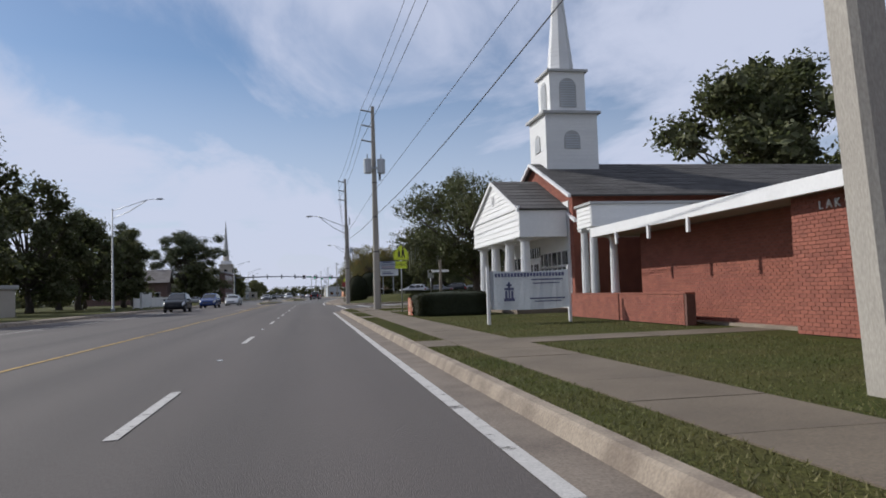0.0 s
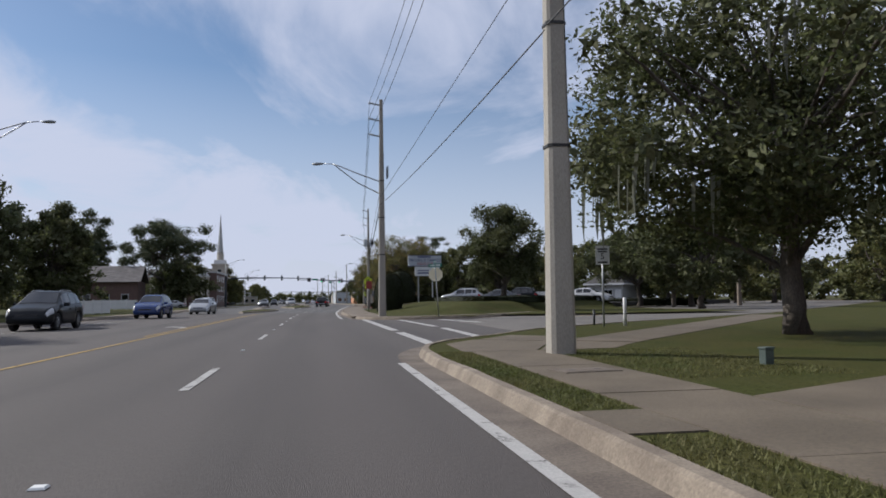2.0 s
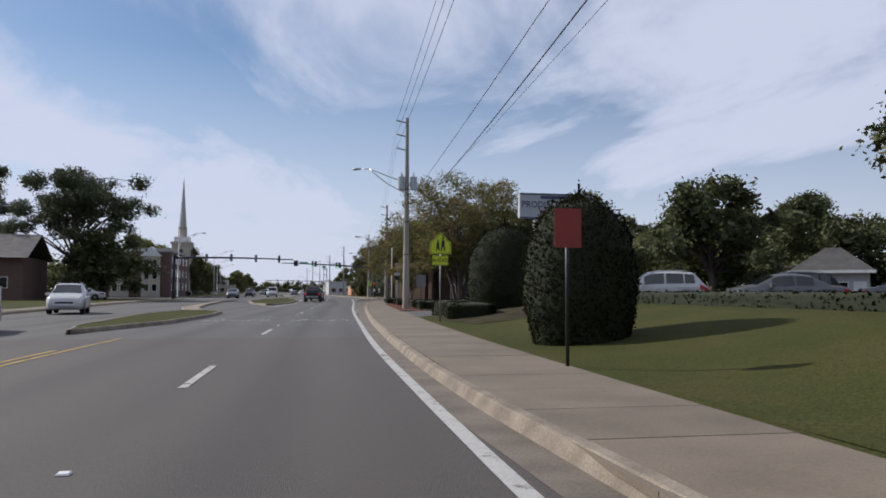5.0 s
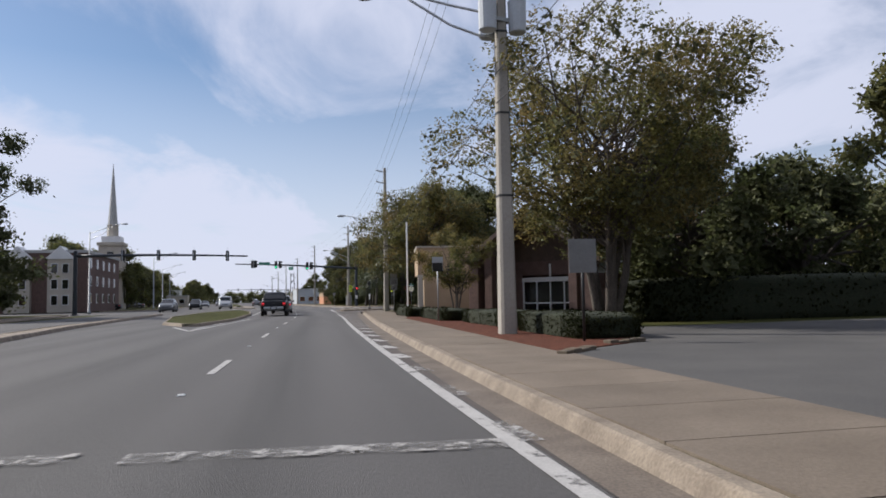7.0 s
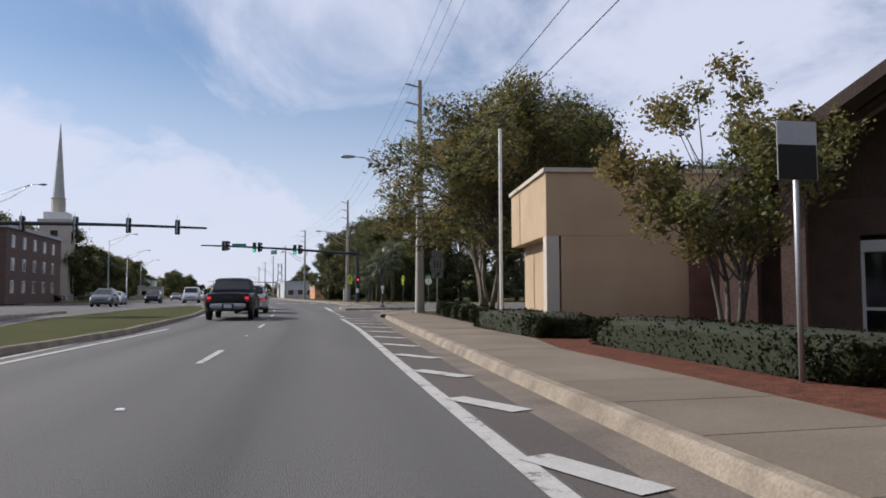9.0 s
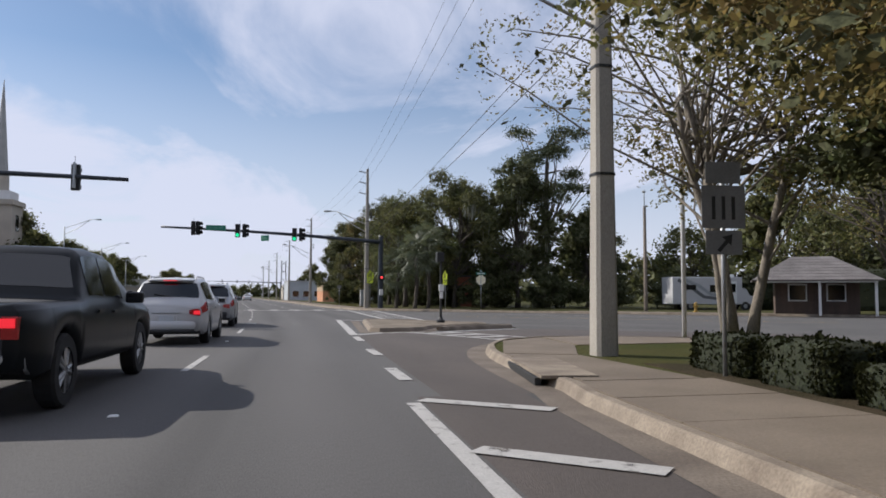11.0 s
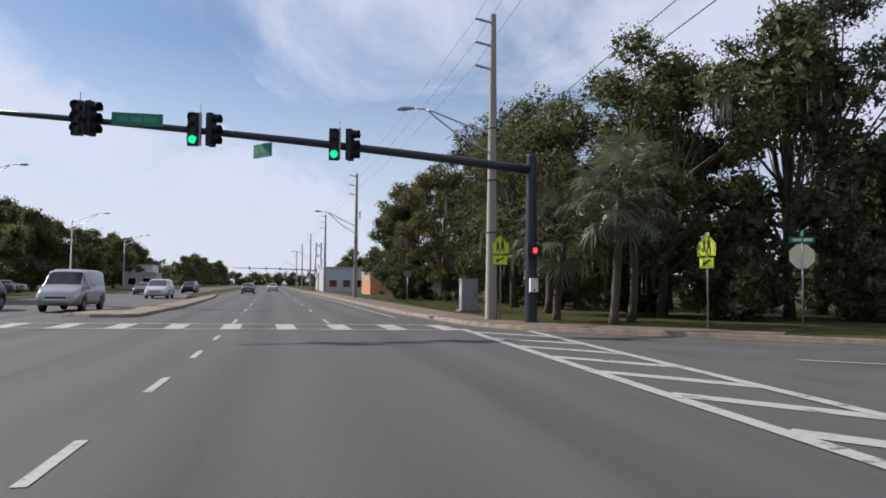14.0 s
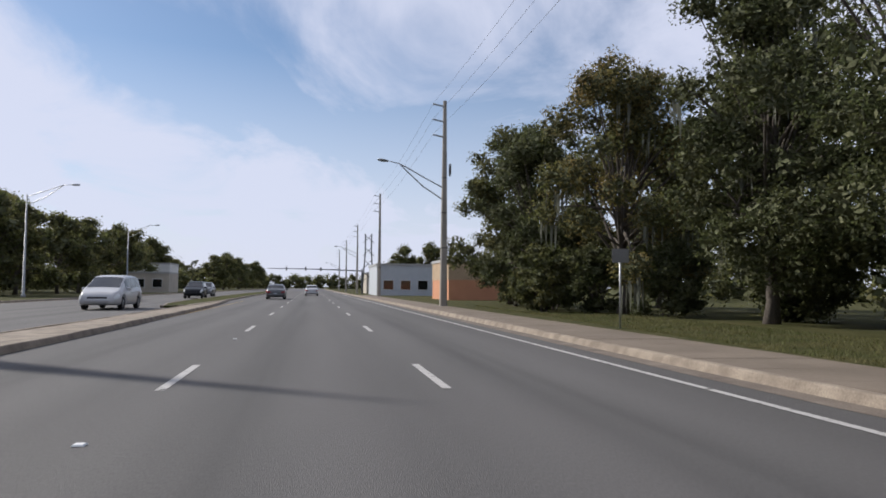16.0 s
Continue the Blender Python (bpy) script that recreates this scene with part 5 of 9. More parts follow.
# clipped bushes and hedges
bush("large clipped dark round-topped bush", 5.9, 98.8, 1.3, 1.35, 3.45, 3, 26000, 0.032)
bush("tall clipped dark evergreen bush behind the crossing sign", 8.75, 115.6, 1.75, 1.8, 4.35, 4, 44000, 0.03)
bush("clipped dark box hedge before the church porch", 5.15, 35.3, 0.78, 1.35, 1.0, 5, 30000, 0.015, name="hedge", square=True)
bush("clipped dark box hedge before the church porch", 5.42, 31.5, 1.52, 1.1, 1.06, 6, 36000, 0.015, name="hedge", square=True)
bush("low clipped green hedge by the drive", 7.5, 118.4, 1.5, 1.1, 0.85, 8, 9000, 0.03, name="hedge", square=True, turn=20)
bush("low clipped green hedge by the drive", 6.6, 113.4, 1.0, 1.9, 0.8, 9, 11000, 0.028, name="hedge", square=True, turn=-8)
for k, (x, y, rx, ry, h) in enumerate(((8.0, 131.8, 0.9, 2.6, 0.66), (8.4, 139.3, 0.75, 3.6, 0.6), (8.3, 147.6, 0.7, 3.6, 0.58), (8.3, 155.5, 0.7, 3.2, 0.58))):
    bush("low clipped green hedge along a mulch bed", x, y, rx, ry, h, 20 + k, 9000, 0.03, name="hedge", square=True, turn=-3, group="hedges along the pavement")
for k, (x, y, ry, h) in enumerate(((10.3, 171.6, 0.9, 0.6), (10.0, 169.7, 0.8, 0.66), (9.75, 167.9, 0.75, 0.5), (9.5, 165.9, 0.9, 0.62), (9.3, 163.9, 0.8, 0.5), (9.15, 162.2, 0.7, 0.58))):
    bush("low clipped hedge with thin bare patches", x, y, 0.42, ry, h, 30 + k, 4200, 0.032, name="hedge", square=True, turn=-7, group="hedges along the pavement")
bm = B()
prism(bm, [(8.3, 160.5), (9.9, 160.3), (10.9, 172.8), (9.6, 173.2), (9.1, 168)], 0.05, 0.138)
tagged(part("planting_bed_3", bm, bed_earth), "bare brown earth under a broken hedge", "planting bed", kind="structure")
tree("rough green shrub with many thin stems at the wood's edge", 13.0, 263.5, 3.2, 4.0, 0.1, leaf_mid, 14000, 0.06, 150, trunk=0.05, stems=5, clumps=60, core=0.8, name="shrub", group="undergrowth of the wood")
SCRUB = ((19.5, 240.5, 2.4, 3.0), (20.5, 247, 2.8, 3.4), (19.5, 254, 2.4, 3.2), (17.0, 258.5, 2.0, 3.4), (14.4, 266.5, 1.9, 3.0), (14.0, 274, 2.0, 3.6), (20.0, 232.0, 2.2, 3.0), (25, 231.0, 2.8, 3.2), (31, 229.0, 2.8, 2.8), (22.5, 227.0, 2.4, 3.2), (28, 225.6, 2.6, 3.0), (33.5, 224.4, 2.6, 2.9), (38.5, 221.5, 2.6, 2.8), (15.2, 262.0, 1.5, 3.3))
for k, (x, y, r, h) in enumerate(SCRUB):
    tree("rough dark undergrowth with many thin stems at the wood's edge", x, y, h, r * 2, 0.15, leaf_dark, 7000, 0.075, 140 + k, trunk=0.05, stems=4, clumps=40, core=0.9, name="shrub", group="undergrowth of the wood")
bush("long dark clipped hedge behind a car park", 22, 138.2, 9.5, 0.8, 1.75, 60, 9000, 0.08, name="hedge", square=True, turn=-2)
bush("dark belt of shrubs beyond the cross street", 55, 209, 16, 1.6, 3.6, 62, 12000, 0.12, name="hedge", square=True, turn=-42)
bush("low dark hedge behind parked cars", 30, 117.5, 14, 0.7, 0.9, 61, 9000, 0.1, name="hedge", square=True, turn=-28)

# woods that close the view beyond the buildings
def woodland(name, label, line, seed, count, top, deep=14.0, size=0.42):
    rng = random.Random(seed)
    cs, rs = [], []
    for a, b in zip(line, line[1:]):
        n = int(math.hypot(b[0] - a[0], b[1] - a[1]) / 2.2)
        for i in range(n):
            f = (i + rng.random()) / n
            hi = top * (0.62 + 0.38 * noise.noise(Vector((a[0] + f * 9, i * 0.35, seed))) + 0.2 * rng.random())
            for z in (0.14, 0.4, 0.66, 0.9):
                cs.append((a[0] + (b[0] - a[0]) * f + rng.uniform(-deep, deep) * 0.4, a[1] + (b[1] - a[1]) * f + rng.uniform(-deep, deep) * 0.4, hi * z + rng.uniform(-0.4, 0.4)))
                rs.append(rng.uniform(1.2, 2.2))
    o = new(name, leaf_mesh(name, cs, rs, count, size, [leaf_mid, leaf_core], seed, 0.9))
    return tagged(o, label, "woods", kind="stuff")


woodland("far_woods", "dark line of far broadleaf woods", [(60, 20), (74, 60), (92, 110), (104, 170), (96, 230)], 71, 26000, 11)
woodland("far_woods", "dark line of far broadleaf woods", [(70, 248), (52, 330), (44, 420), (30, 560)], 72, 20000, 9)
woodland("far_woods", "dark line of far broadleaf woods", [(-58, 20), (-64, 110), (-72, 200), (-66, 300), (-60, 420), (-58, 600)], 73, 34000, 11)
woodland("far_woods", "hazy dark trees at the end of the road", [(-70, 690), (-30, 720), (30, 700)], 74, 9000, 10, size=0.6)

# ---- poles, lamps, wires, signals, signs ----
def lamp_arm(p, at_z, tip, name="lamp_arm"):
    bm = B()
    tx, ty, tz = tip
    for dz in (0.0, -0.75):
        pts = [(0, 0, at_z + dz), (tx * 0.35, ty * 0.35, at_z + dz + (tz - at_z) * 0.45 - dz * 0.25), (tx * 0.62, ty * 0.62, at_z + (tz - at_z) * 0.83 + dz * 0.25), (tx * 0.72, ty * 0.72, tz - 0.06)]
        tube(bm, pts, 0.035, 6)
    tube(bm, [(tx * 0.72, ty * 0.72, tz - 0.06), (tx * 0.86, ty * 0.86, tz)], 0.03, 6)
    a = part("lamp_arm", bm, galvanised, p, smooth=True)
    d = Vector((tx, ty, 0)).normalized()
    n = Vector((-d.y, d.x, 0))
    bm = B()
    c = Vector((tx, ty, tz))
    rings = []
    for f, w, h in ((-0.55, 0.05, 0.04), (-0.4, 0.10, 0.07), (-0.1, 0.15, 0.10), (0.1, 0.13, 0.08), (0.2, 0.05, 0.03)):
        q = c + d * f
        rings.append(V(bm, [q + n * (w * math.cos(k * math.pi / 4)) + Vector((0, 0, h * math.sin(k * math.pi / 4))) for k in range(8)]))
    for q, s in zip(rings, rings[1:]):
        for k in range(8):
            bm.faces.new((q[k], q[(k + 1) % 8], s[(k + 1) % 8], s[k]))
    bm.faces.new(rings[0][::-1])
    bm.faces.new(rings[-1])
    part("lamp_head", bm, grey_metal, a, "grey cobra-head lamp", smooth=True)


def utility_pole(x, y, h, tip=None, cans=0, can_z=10.2, arms=3, lamp_z=8.0, turn=0.0, label="square tapered concrete utility pole carrying wires", base=0.44, mat=None, loops=True, group="utility poles"):
    p = thing("utility_pole", label, "utility pole", group, at=(x, y, 0.1))
    bm = B()
    tapered(bm, 0, 0, -0.2, h, base, 0.2)
    part("shaft", bm, mat or concrete_pole, p)
    for k in range(arms):
        z = h - 0.35 - 0.95 * k
        a = B()
        tube(a, [(0, 0, z), (-0.55, 0, z + 0.1), (-0.75, 0, z + 0.13)], [0.05, 0.045, 0.04], 6)
        arm = part("insulator_arm", a, grey_metal, p)
        i = B()
        for q in range(3):
            tube(i, [(-0.72 + q * 0.09, 0, z + 0.1 + 0.02), (-0.70 + q * 0.09, 0, z + 0.17)], 0.05 - q * 0.008, 8)
        part("insulator", i, sign_grey, arm)
    for z in (h * 0.28, h * 0.45, h * 0.62):
        s = B()
        tapered(s, 0, 0, z, z + 0.05, base * (1 - 0.55 * z / h) + 0.03, base * (1 - 0.55 * z / h) + 0.03)
        part("strap", s, black_metal, p)
    r = B()
    tube(r, [(0.18, -0.14, 0.2), (0.15, -0.13, h * 0.4), (0.11, -0.1, h * 0.75)], 0.02, 5)
    part("riser_pipe", r, black_metal, p)
    if loops:
        s = B()
        for k in range(3):
            zc = h * 0.66 + k * 0.02
            ring = [(0.30 + 0.05 * k, 0.1 * math.cos(q * math.pi / 6), zc + 0.38 * math.sin(q * math.pi / 6)) for q in range(13)]
            tube(s, ring, 0.014, 5)
        part("cable_loop", s, cable, p)
    for k in range(cans):
        a = k * 2.4 + 3.6
        cx, cy = 0.46 * math.cos(a), 0.46 * math.sin(a)
        t = B()
        prof = ((0.0, 0.20), (0.03, 0.24), (0.82, 0.25), (0.86, 0.26), (0.92, 0.20), (0.95, 0.05))
        tube(t, [(cx, cy, can_z + q) for q, _ in prof], [r0 for _, r0 in prof], 14)
        can = part("transformer", t, sign_grey, p, "grey steel transformer can", smooth=False)
        t = B()
        tube(t, [(cx, cy, can_z + 0.95), (cx, cy, can_z + 1.2)], [0.04, 0.03], 6)
        part("bushing", t, grey_metal, can)
        t = B()
        box(t, min(0, cx) - 0.02, max(0, cx) + 0.02, min(0, cy) - 0.03, max(0, cy) + 0.03, can_z + 0.3, can_z + 0.4)
        part("bracket", t, grey_metal, can)
    if tip:
        lamp_arm(p, lamp_z, (tip[0] - x, tip[1] - y, tip[2] - 0.1))
    return p


POLES = ((3.0, -36, 12.8), (4.66, 7.0, 12.8), (3.81, 47.2, 12.7), (3.55, 78.7, 13.0), (6.5, 132.6, 13.1), (9.72, 174.9, 12.0), (11.83, 226.8, 12.3), (9.31, 273.0, 12.6), (7.2, 318, 12.5), (5.0, 364, 12.5), (2.8, 410, 12.5), (0.5, 456, 12.5))
utility_pole(*POLES[0])
utility_pole(*POLES[1], label="pale weathered concrete utility pole on a lawn").matrix_basis = pose(4.66, 7.0, 0.1, 0, -4.0, 0)
utility_pole(*POLES[2], cans=2, can_z=8.45)
utility_pole(*POLES[3], tip=(-0.35, 80.2, 9.4), lamp_z=8.0)
utility_pole(*POLES[4], tip=(3.1, 134.9, 9.9), cans=3, can_z=8.1, lamp_z=8.6)
utility_pole(*POLES[5], tip=(5.95, 175.6, 8.1), lamp_z=6.9)
utility_pole(*POLES[6], tip=(8.3, 228.2, 8.7), lamp_z=7.4)
utility_pole(*POLES[7], tip=(5.32, 270.5, 8.5), lamp_z=7.2)
for k, q in enumerate(POLES[8:]):
    utility_pole(*q, tip=(q[0] - 4.0, q[1] - 2, 8.5) if k % 2 else None, lamp_z=7.2, loops=False)
utility_pole(36.9, 107.9, 11.2, arms=1, mat=wood_pole, label="brown wooden utility pole behind the trees", loops=False)
utility_pole(47, 112, 9.0, arms=1, mat=wood_pole, label="brown wooden utility pole behind the trees", loops=False)


def wire(a, b, sag, r=0.012):
    n = 14
    pts = []
    for i in range(n + 1):
        f = i / n
        pts.append((a[0] + (b[0] - a[0]) * f, a[1] + (b[1] - a[1]) * f, a[2] + (b[2] - a[2]) * f - sag * 4 * f * (1 - f)))
    bm = B()
    tube(bm, pts, r, 5, False)
    return tagged(part("wire", bm, cable), "thin black overhead wire hung between poles", "wire", "overhead wires")


# heights of the low cable and of the thin wire above it at either pole, and their sags, span by span
LOW = ((6.5, 6.7, 0.4, 7.3, 7.35, 0.3), (6.7, 5.8, 0.4, 7.4, 7.3, 0.05), (5.75, 6.7, 0.18, 7.3, 7.1, 0.02), (6.65, 6.3, 0.62, 7.2, 7.1, 0.25), (6.35, 6.2, 0.42, 7.3, 7.1, 0.35), (6.3, 6.2, 0.25, 6.9, 6.7, 0.25))
for p, q in zip(POLES, POLES[1:]):
    for k in range(3):
        wire((p[0] - 0.7, p[1], p[2] + 0.1 - 0.35 - 0.95 * k + 0.2), (q[0] - 0.7, q[1], q[2] + 0.1 - 0.35 - 0.95 * k + 0.2), 0.5, 0.011 if p[1] < 130 else 0.006)
for p, q, (a, b, e, c0, c1, g) in zip(POLES, POLES[1:], LOW):
    wire((p[0] - 0.16, p[1], a), (q[0] - 0.16, q[1], b), e, 0.015 if p[1] < 130 else 0.011)
    wire((p[0] - 0.16, p[1], c0), (q[0] - 0.16, q[1], c1), g, 0.010)
bm = B()
for k in range(2):
    tube(bm, [(6.75, 138.3, 6.1), (6.84 + 0.12 * (2 * k - 1), 139.2, 6.06), (6.93, 140.1, 6.0)], 0.018, 5)
tagged(part("cable_loop", bm, cable), "slim black cable slack loop hung on the wire", "cable")
# drooping drop cable with a splice case
g = thing("drop_cable", "slack black cable with a round splice case at its end", "cable", at=(0, 0, 0))
bm = B()
tube(bm, [(3.5, 78.7, 6.7), (3.6, 83, 6.1), (3.75, 87, 5.7), (3.85, 90.5, 5.5)], 0.02, 6)
cb = part("cable", bm, cable, g)
bm = B()
tube(bm, [(3.85, 90.4, 5.52), (3.86, 90.5, 5.46), (3.86, 90.65, 5.34), (3.86, 90.7, 5.3)], [0.03, 0.1, 0.11, 0.04], 10)
part("splice_case", bm, black_metal, cb)
wire((3.86, 90.6, 5.45), (6.4, 132.6, 6.6), 0.2, 0.005)


def street_lamp(x, y, h, reach, turn=0.0, label="slim steel street lamp with a long curved arm", mat=None, r=0.12):
    p = thing("street_lamp", label, "street lamp", "steel street lamps", at=(x, y, 0.1), turn=turn)
    bm = B()
    tube(bm, [(0, 0, -0.1), (0, 0, 0.25), (0, 0, 0.3), (0, 0, h)], [0.2 if mat is None else r, 0.2 if mat is None else r, r, r * (0.5 if mat is None else 0.75)], 10)
    part("post", bm, mat or grey_metal, p, smooth=True)
    lamp_arm(p, h - 0.2, (reach, 0, h + 0.95))
    return p


street_lamp(-19.3, 78.4, 10.1, 4.6)
street_lamp(-21.0, 259.9, 9.4, 4.0)
street_lamp(-24.5, 297, 9.0, 4.2)
street_lamp(-28.5, 341, 9.0, 4.2)
street_lamp(-20.5, 208, 9.6, 4.0)
street_lamp(31.3, 213.2, 8.0, -1.2, 60, "brown wooden lamp post by the cross street", wood_pole, 0.15)


def signal_head(parent, x, z, lit=None, back=False, y=0.0):
    """Three lenses under visors in a black housing."""
    s = -1 if not back else 1
    bm = B()
    box(bm, x - 0.17, x + 0.17, y + (s * 0.30 if s < 0 else 0.1), y + (-0.1 if s < 0 else s * 0.30), z - 0.53, z + 0.53)
    h = part("signal_housing", bm, black_metal, parent, "black three-lens traffic signal", bevel=0.03)
    for k, c in enumerate(("red", "amber", "green")):
        zc = z + 0.34 - 0.34 * k
        yf = y + s * 0.305
        bm = B()
        tube(bm, [(x, yf, zc), (x, yf + s * 0.02, zc)], 0.13, 14)
        part("lens", bm, signal_green if lit == c == "green" else signal_red if lit == c == "red" else signal_off, h)
        bm = B()
        rings = []
        for dy, r in ((0.0, 0.15), (0.22, 0.15)):
            rings.append(V(bm, [(x + r * math.cos(q * math.pi * 1.5 / 12 - math.pi * 0.25), yf + s * dy, zc + r * math.sin(q * math.pi * 1.5 / 12 - math.pi * 0.25)) for q in range(13)]))
        for q in range(12):
            bm.faces.new((rings[0][q], rings[0][q + 1], rings[1][q + 1], rings[1][q]))
        bmesh.ops.solidify(bm, geom=bm.faces[:], thickness=0.012)
        part("visor", bm, black_metal, h)
    return h


def mast(label, base, tip, elbow_z, heads, plates, rise=0.35, back=False):
    m = thing("signal_mast", label, "traffic signal", "signal masts", at=(0, 0, 0))
    x, y = base
    bm = B()
    tube(bm, [(x, y, 0.05), (x, y, 0.14), (x, y, 0.16), (x, y, elbow_z + 0.5)], [0.38, 0.38, 0.23, 0.19], 14)
    tube(bm, [(x, y, elbow_z + 0.5), (x, y, elbow_z + 0.56)], [0.22, 0.18], 14)
    part("mast_pole", bm, mast_sheen, m, smooth=False)
    bm = B()
    P0, P1 = Vector((x, y, elbow_z)), Vector(tip)
    n = 8
    tube(bm, [P0.lerp(P1, i / n) + Vector((0, 0, 0.12 * math.sin(math.pi * i / n))) for i in range(n + 1)], [0.17 - 0.09 * i / n for i in range(n + 1)], 12)
    part("mast_arm", bm, mast_sheen, m, smooth=True)
    for hx, lit, bk in heads:
        f = (hx - P0.x) / (P1.x - P0.x)
        q = P0.lerp(P1, f) + Vector((0, 0, 0.12 * math.sin(math.pi * f)))
        signal_head(m, q.x - (0.19 if lit else 0.0), q.z, lit, bk, q.y)
        if lit or hx == -2.25:
            h2 = signal_head(m, 0, 0, None, False, 0)
            h2.matrix_basis = pose(q.x + 0.16, q.y - 0.06, q.z + 0.02, 0, 0, 66)
        bm = B()
        box(bm, q.x - 0.03, q.x + 0.03, q.y - 0.2, q.y + 0.1, q.z - 0.46, q.z + 0.56)
        tube(bm, [(q.x, q.y, q.z + 0.5), (q.x, q.y, q.z + 0.85)], 0.012, 5)
        part("hanger", bm, sign_grey, m)
    for px, w, h, dz, mt in plates:
        f = (px - P0.x) / (P1.x - P0.x)
        q = P0.lerp(P1, f) + Vector((0, 0, 0.12 * math.sin(math.pi * f)))
        bm = B()
        box(bm, q.x - w / 2, q.x + w / 2, q.y - 0.24, q.y - 0.2, q.z + dz - h / 2, q.z + dz + h / 2)
        pl = part("street_plate", bm, mt, m, bevel=0.008)
        bm = B()
        if w < 1:
            pl.matrix_basis = Matrix.Translation(q) @ Matrix.Rotation(radians(-48), 4, "Z") @ Matrix.Translation(-q)
        for k in range(3):
            box(bm, q.x - w * 0.4 + k * w * 0.27, q.x - w * 0.4 + k * w * 0.27 + w * 0.22, q.y - 0.246, q.y - 0.24, q.z + dz - h * 0.2, q.z + dz + h * 0.2)
        part("lettering_bar", bm, sign_dim, pl)
    return m


mast("black traffic signal mast with a long arm over the lanes", (12.72, 224.4), (-4.6, 221.8, 6.42), 5.75,
     ((-2.25, None, False), (1.2, "green", False), (5.63, "green", False)), ((-0.6, 1.5, 0.4, 0.12, sign_green), (3.3, 0.9, 0.45, -0.45, sign_green)))
mast("black traffic signal mast reaching from the far side", (-19.0, 195.3), (-2.05, 194.2, 5.9), 6.05,
     ((-14.5, None, True), (-11.0, None, True), (-7.45, None, True), (-4.1, None, True)), ())
# small signal on the near mast's pole
g = thing("pedestrian_signal", "small black pedestrian signal showing red on the mast", "pedestrian signal", at=(12.72, 224.4, 0))
bm = B()
box(bm, -0.28, 0.28, -0.5, -0.2, 2.55, 2.95)
part("housing", bm, black_metal, g, bevel=0.02)
bm = B()
box(bm, -0.07, 0.07, -0.52, -0.505, 2.66, 2.84)
part("lens", bm, signal_red, g)
bm = B()
box(bm, -0.14, 0.14, -0.42, -0.24, 1.25, 1.75)
part("button_plate", bm, sign_white, g, "white push-button plate")
bm = B()
box(bm, -0.03, 0.03, -0.44, -0.42, 1.3, 1.36)
part("push_button", bm, black_metal, g)
# pedestrian post on the corner island
g = thing("pedestrian_post", "black pedestrian signal post on the corner island", "pedestrian signal", at=(10.45, 191.6, 0.13))
bm = B()
tube(bm, [(0, 0, 0), (0, 0, 0.1), (0, 0, 0.14), (0, 0, 0.22), (0, 0, 2.45)], [0.17, 0.17, 0.11, 0.055, 0.045], 12)
part("post", bm, black_metal, g)
bm = B()
tube(bm, [(0, 0, 2.45), (0, 0, 2.5), (0, 0, 2.54)], [0.075, 0.07, 0.02], 10)
part("cap", bm, black_metal, g, bevel=0.01)
bm = B()
box(bm, -0.2, 0.1, -0.2, 0.14, 2.46, 2.86)
part("signal_housing", bm, black_metal, g, bevel=0.03)
bm = B()
box(bm, -0.1, 0.1, -0.14, -0.07, 1.28, 1.56)
part("button_plate", bm, sign_white, g, "white push-button plate")
bm = B()
box(bm, -0.06, 0.06, -0.13, -0.07, 0.98, 1.26)
part("button_box", bm, sign_white, g)
# control cabinet and small posts
g = thing("control_cabinet", "grey metal traffic control cabinet on a concrete base", "cabinet", at=(12.65, 234.8, 0.12))
bm = B()
box(bm, -0.55, 0.55, -0.45, 0.45, 0, 0.12)
part("plinth", bm, concrete_kerb, g, bevel=0.01)
bm = B()
box(bm, -0.42, 0.42, -0.32, 0.32, 0.12, 1.62)
part("body", bm, galvanised, g, bevel=0.015)
bm = B()
box(bm, -0.45, 0.45, -0.35, 0.35, 1.62, 1.68)
part("lid", bm, galvanised, g, bevel=0.01)
bm = B()
box(bm, -0.36, 0.36, -0.335, -0.322, 0.2, 1.55)
d = part("door", bm, grey_metal, g)
bm = B()
box(bm, 0.24, 0.28, -0.36, -0.335, 0.8, 1.0)
part("handle", bm, black_metal, d)
bm = B()
box(bm, -0.425, -0.42, -0.12, 0.1, 0.85, 1.25)
part("sticker", bm, sign_white, g)


def post_sign(name, label, x, y, parts_fn, h, r=0.03, turn=0.0, mat=None, group=""):
    s = thing(name, label, "road sign", group, at=(x, y, 0.12), turn=turn)
    bm = B()
    tube(bm, [(0, 0, -0.05), (0, 0, h)], r, 8)
    part("post", bm, mat or galvanised, s, smooth=True)
    parts_fn(s, h)
    return s


def plate(parent, name, pts, mat, y=-0.035, t=0.006, label=""):
    bm = B()
    slab(bm, pts, "y", y - t, y)
    return part(name, bm, mat, parent, label)


def rect(w, z0, z1, x=0.0):
    return [(x - w / 2, z0), (x + w / 2, z0), (x + w / 2, z1), (x - w / 2, z1)]


def penta(w, z0, s=1.0):
    a = w / 2
    return [(-a, z0), (a, z0), (a, z0 + w * 0.52), (0, z0 + w), (-a, z0 + w * 0.52)]


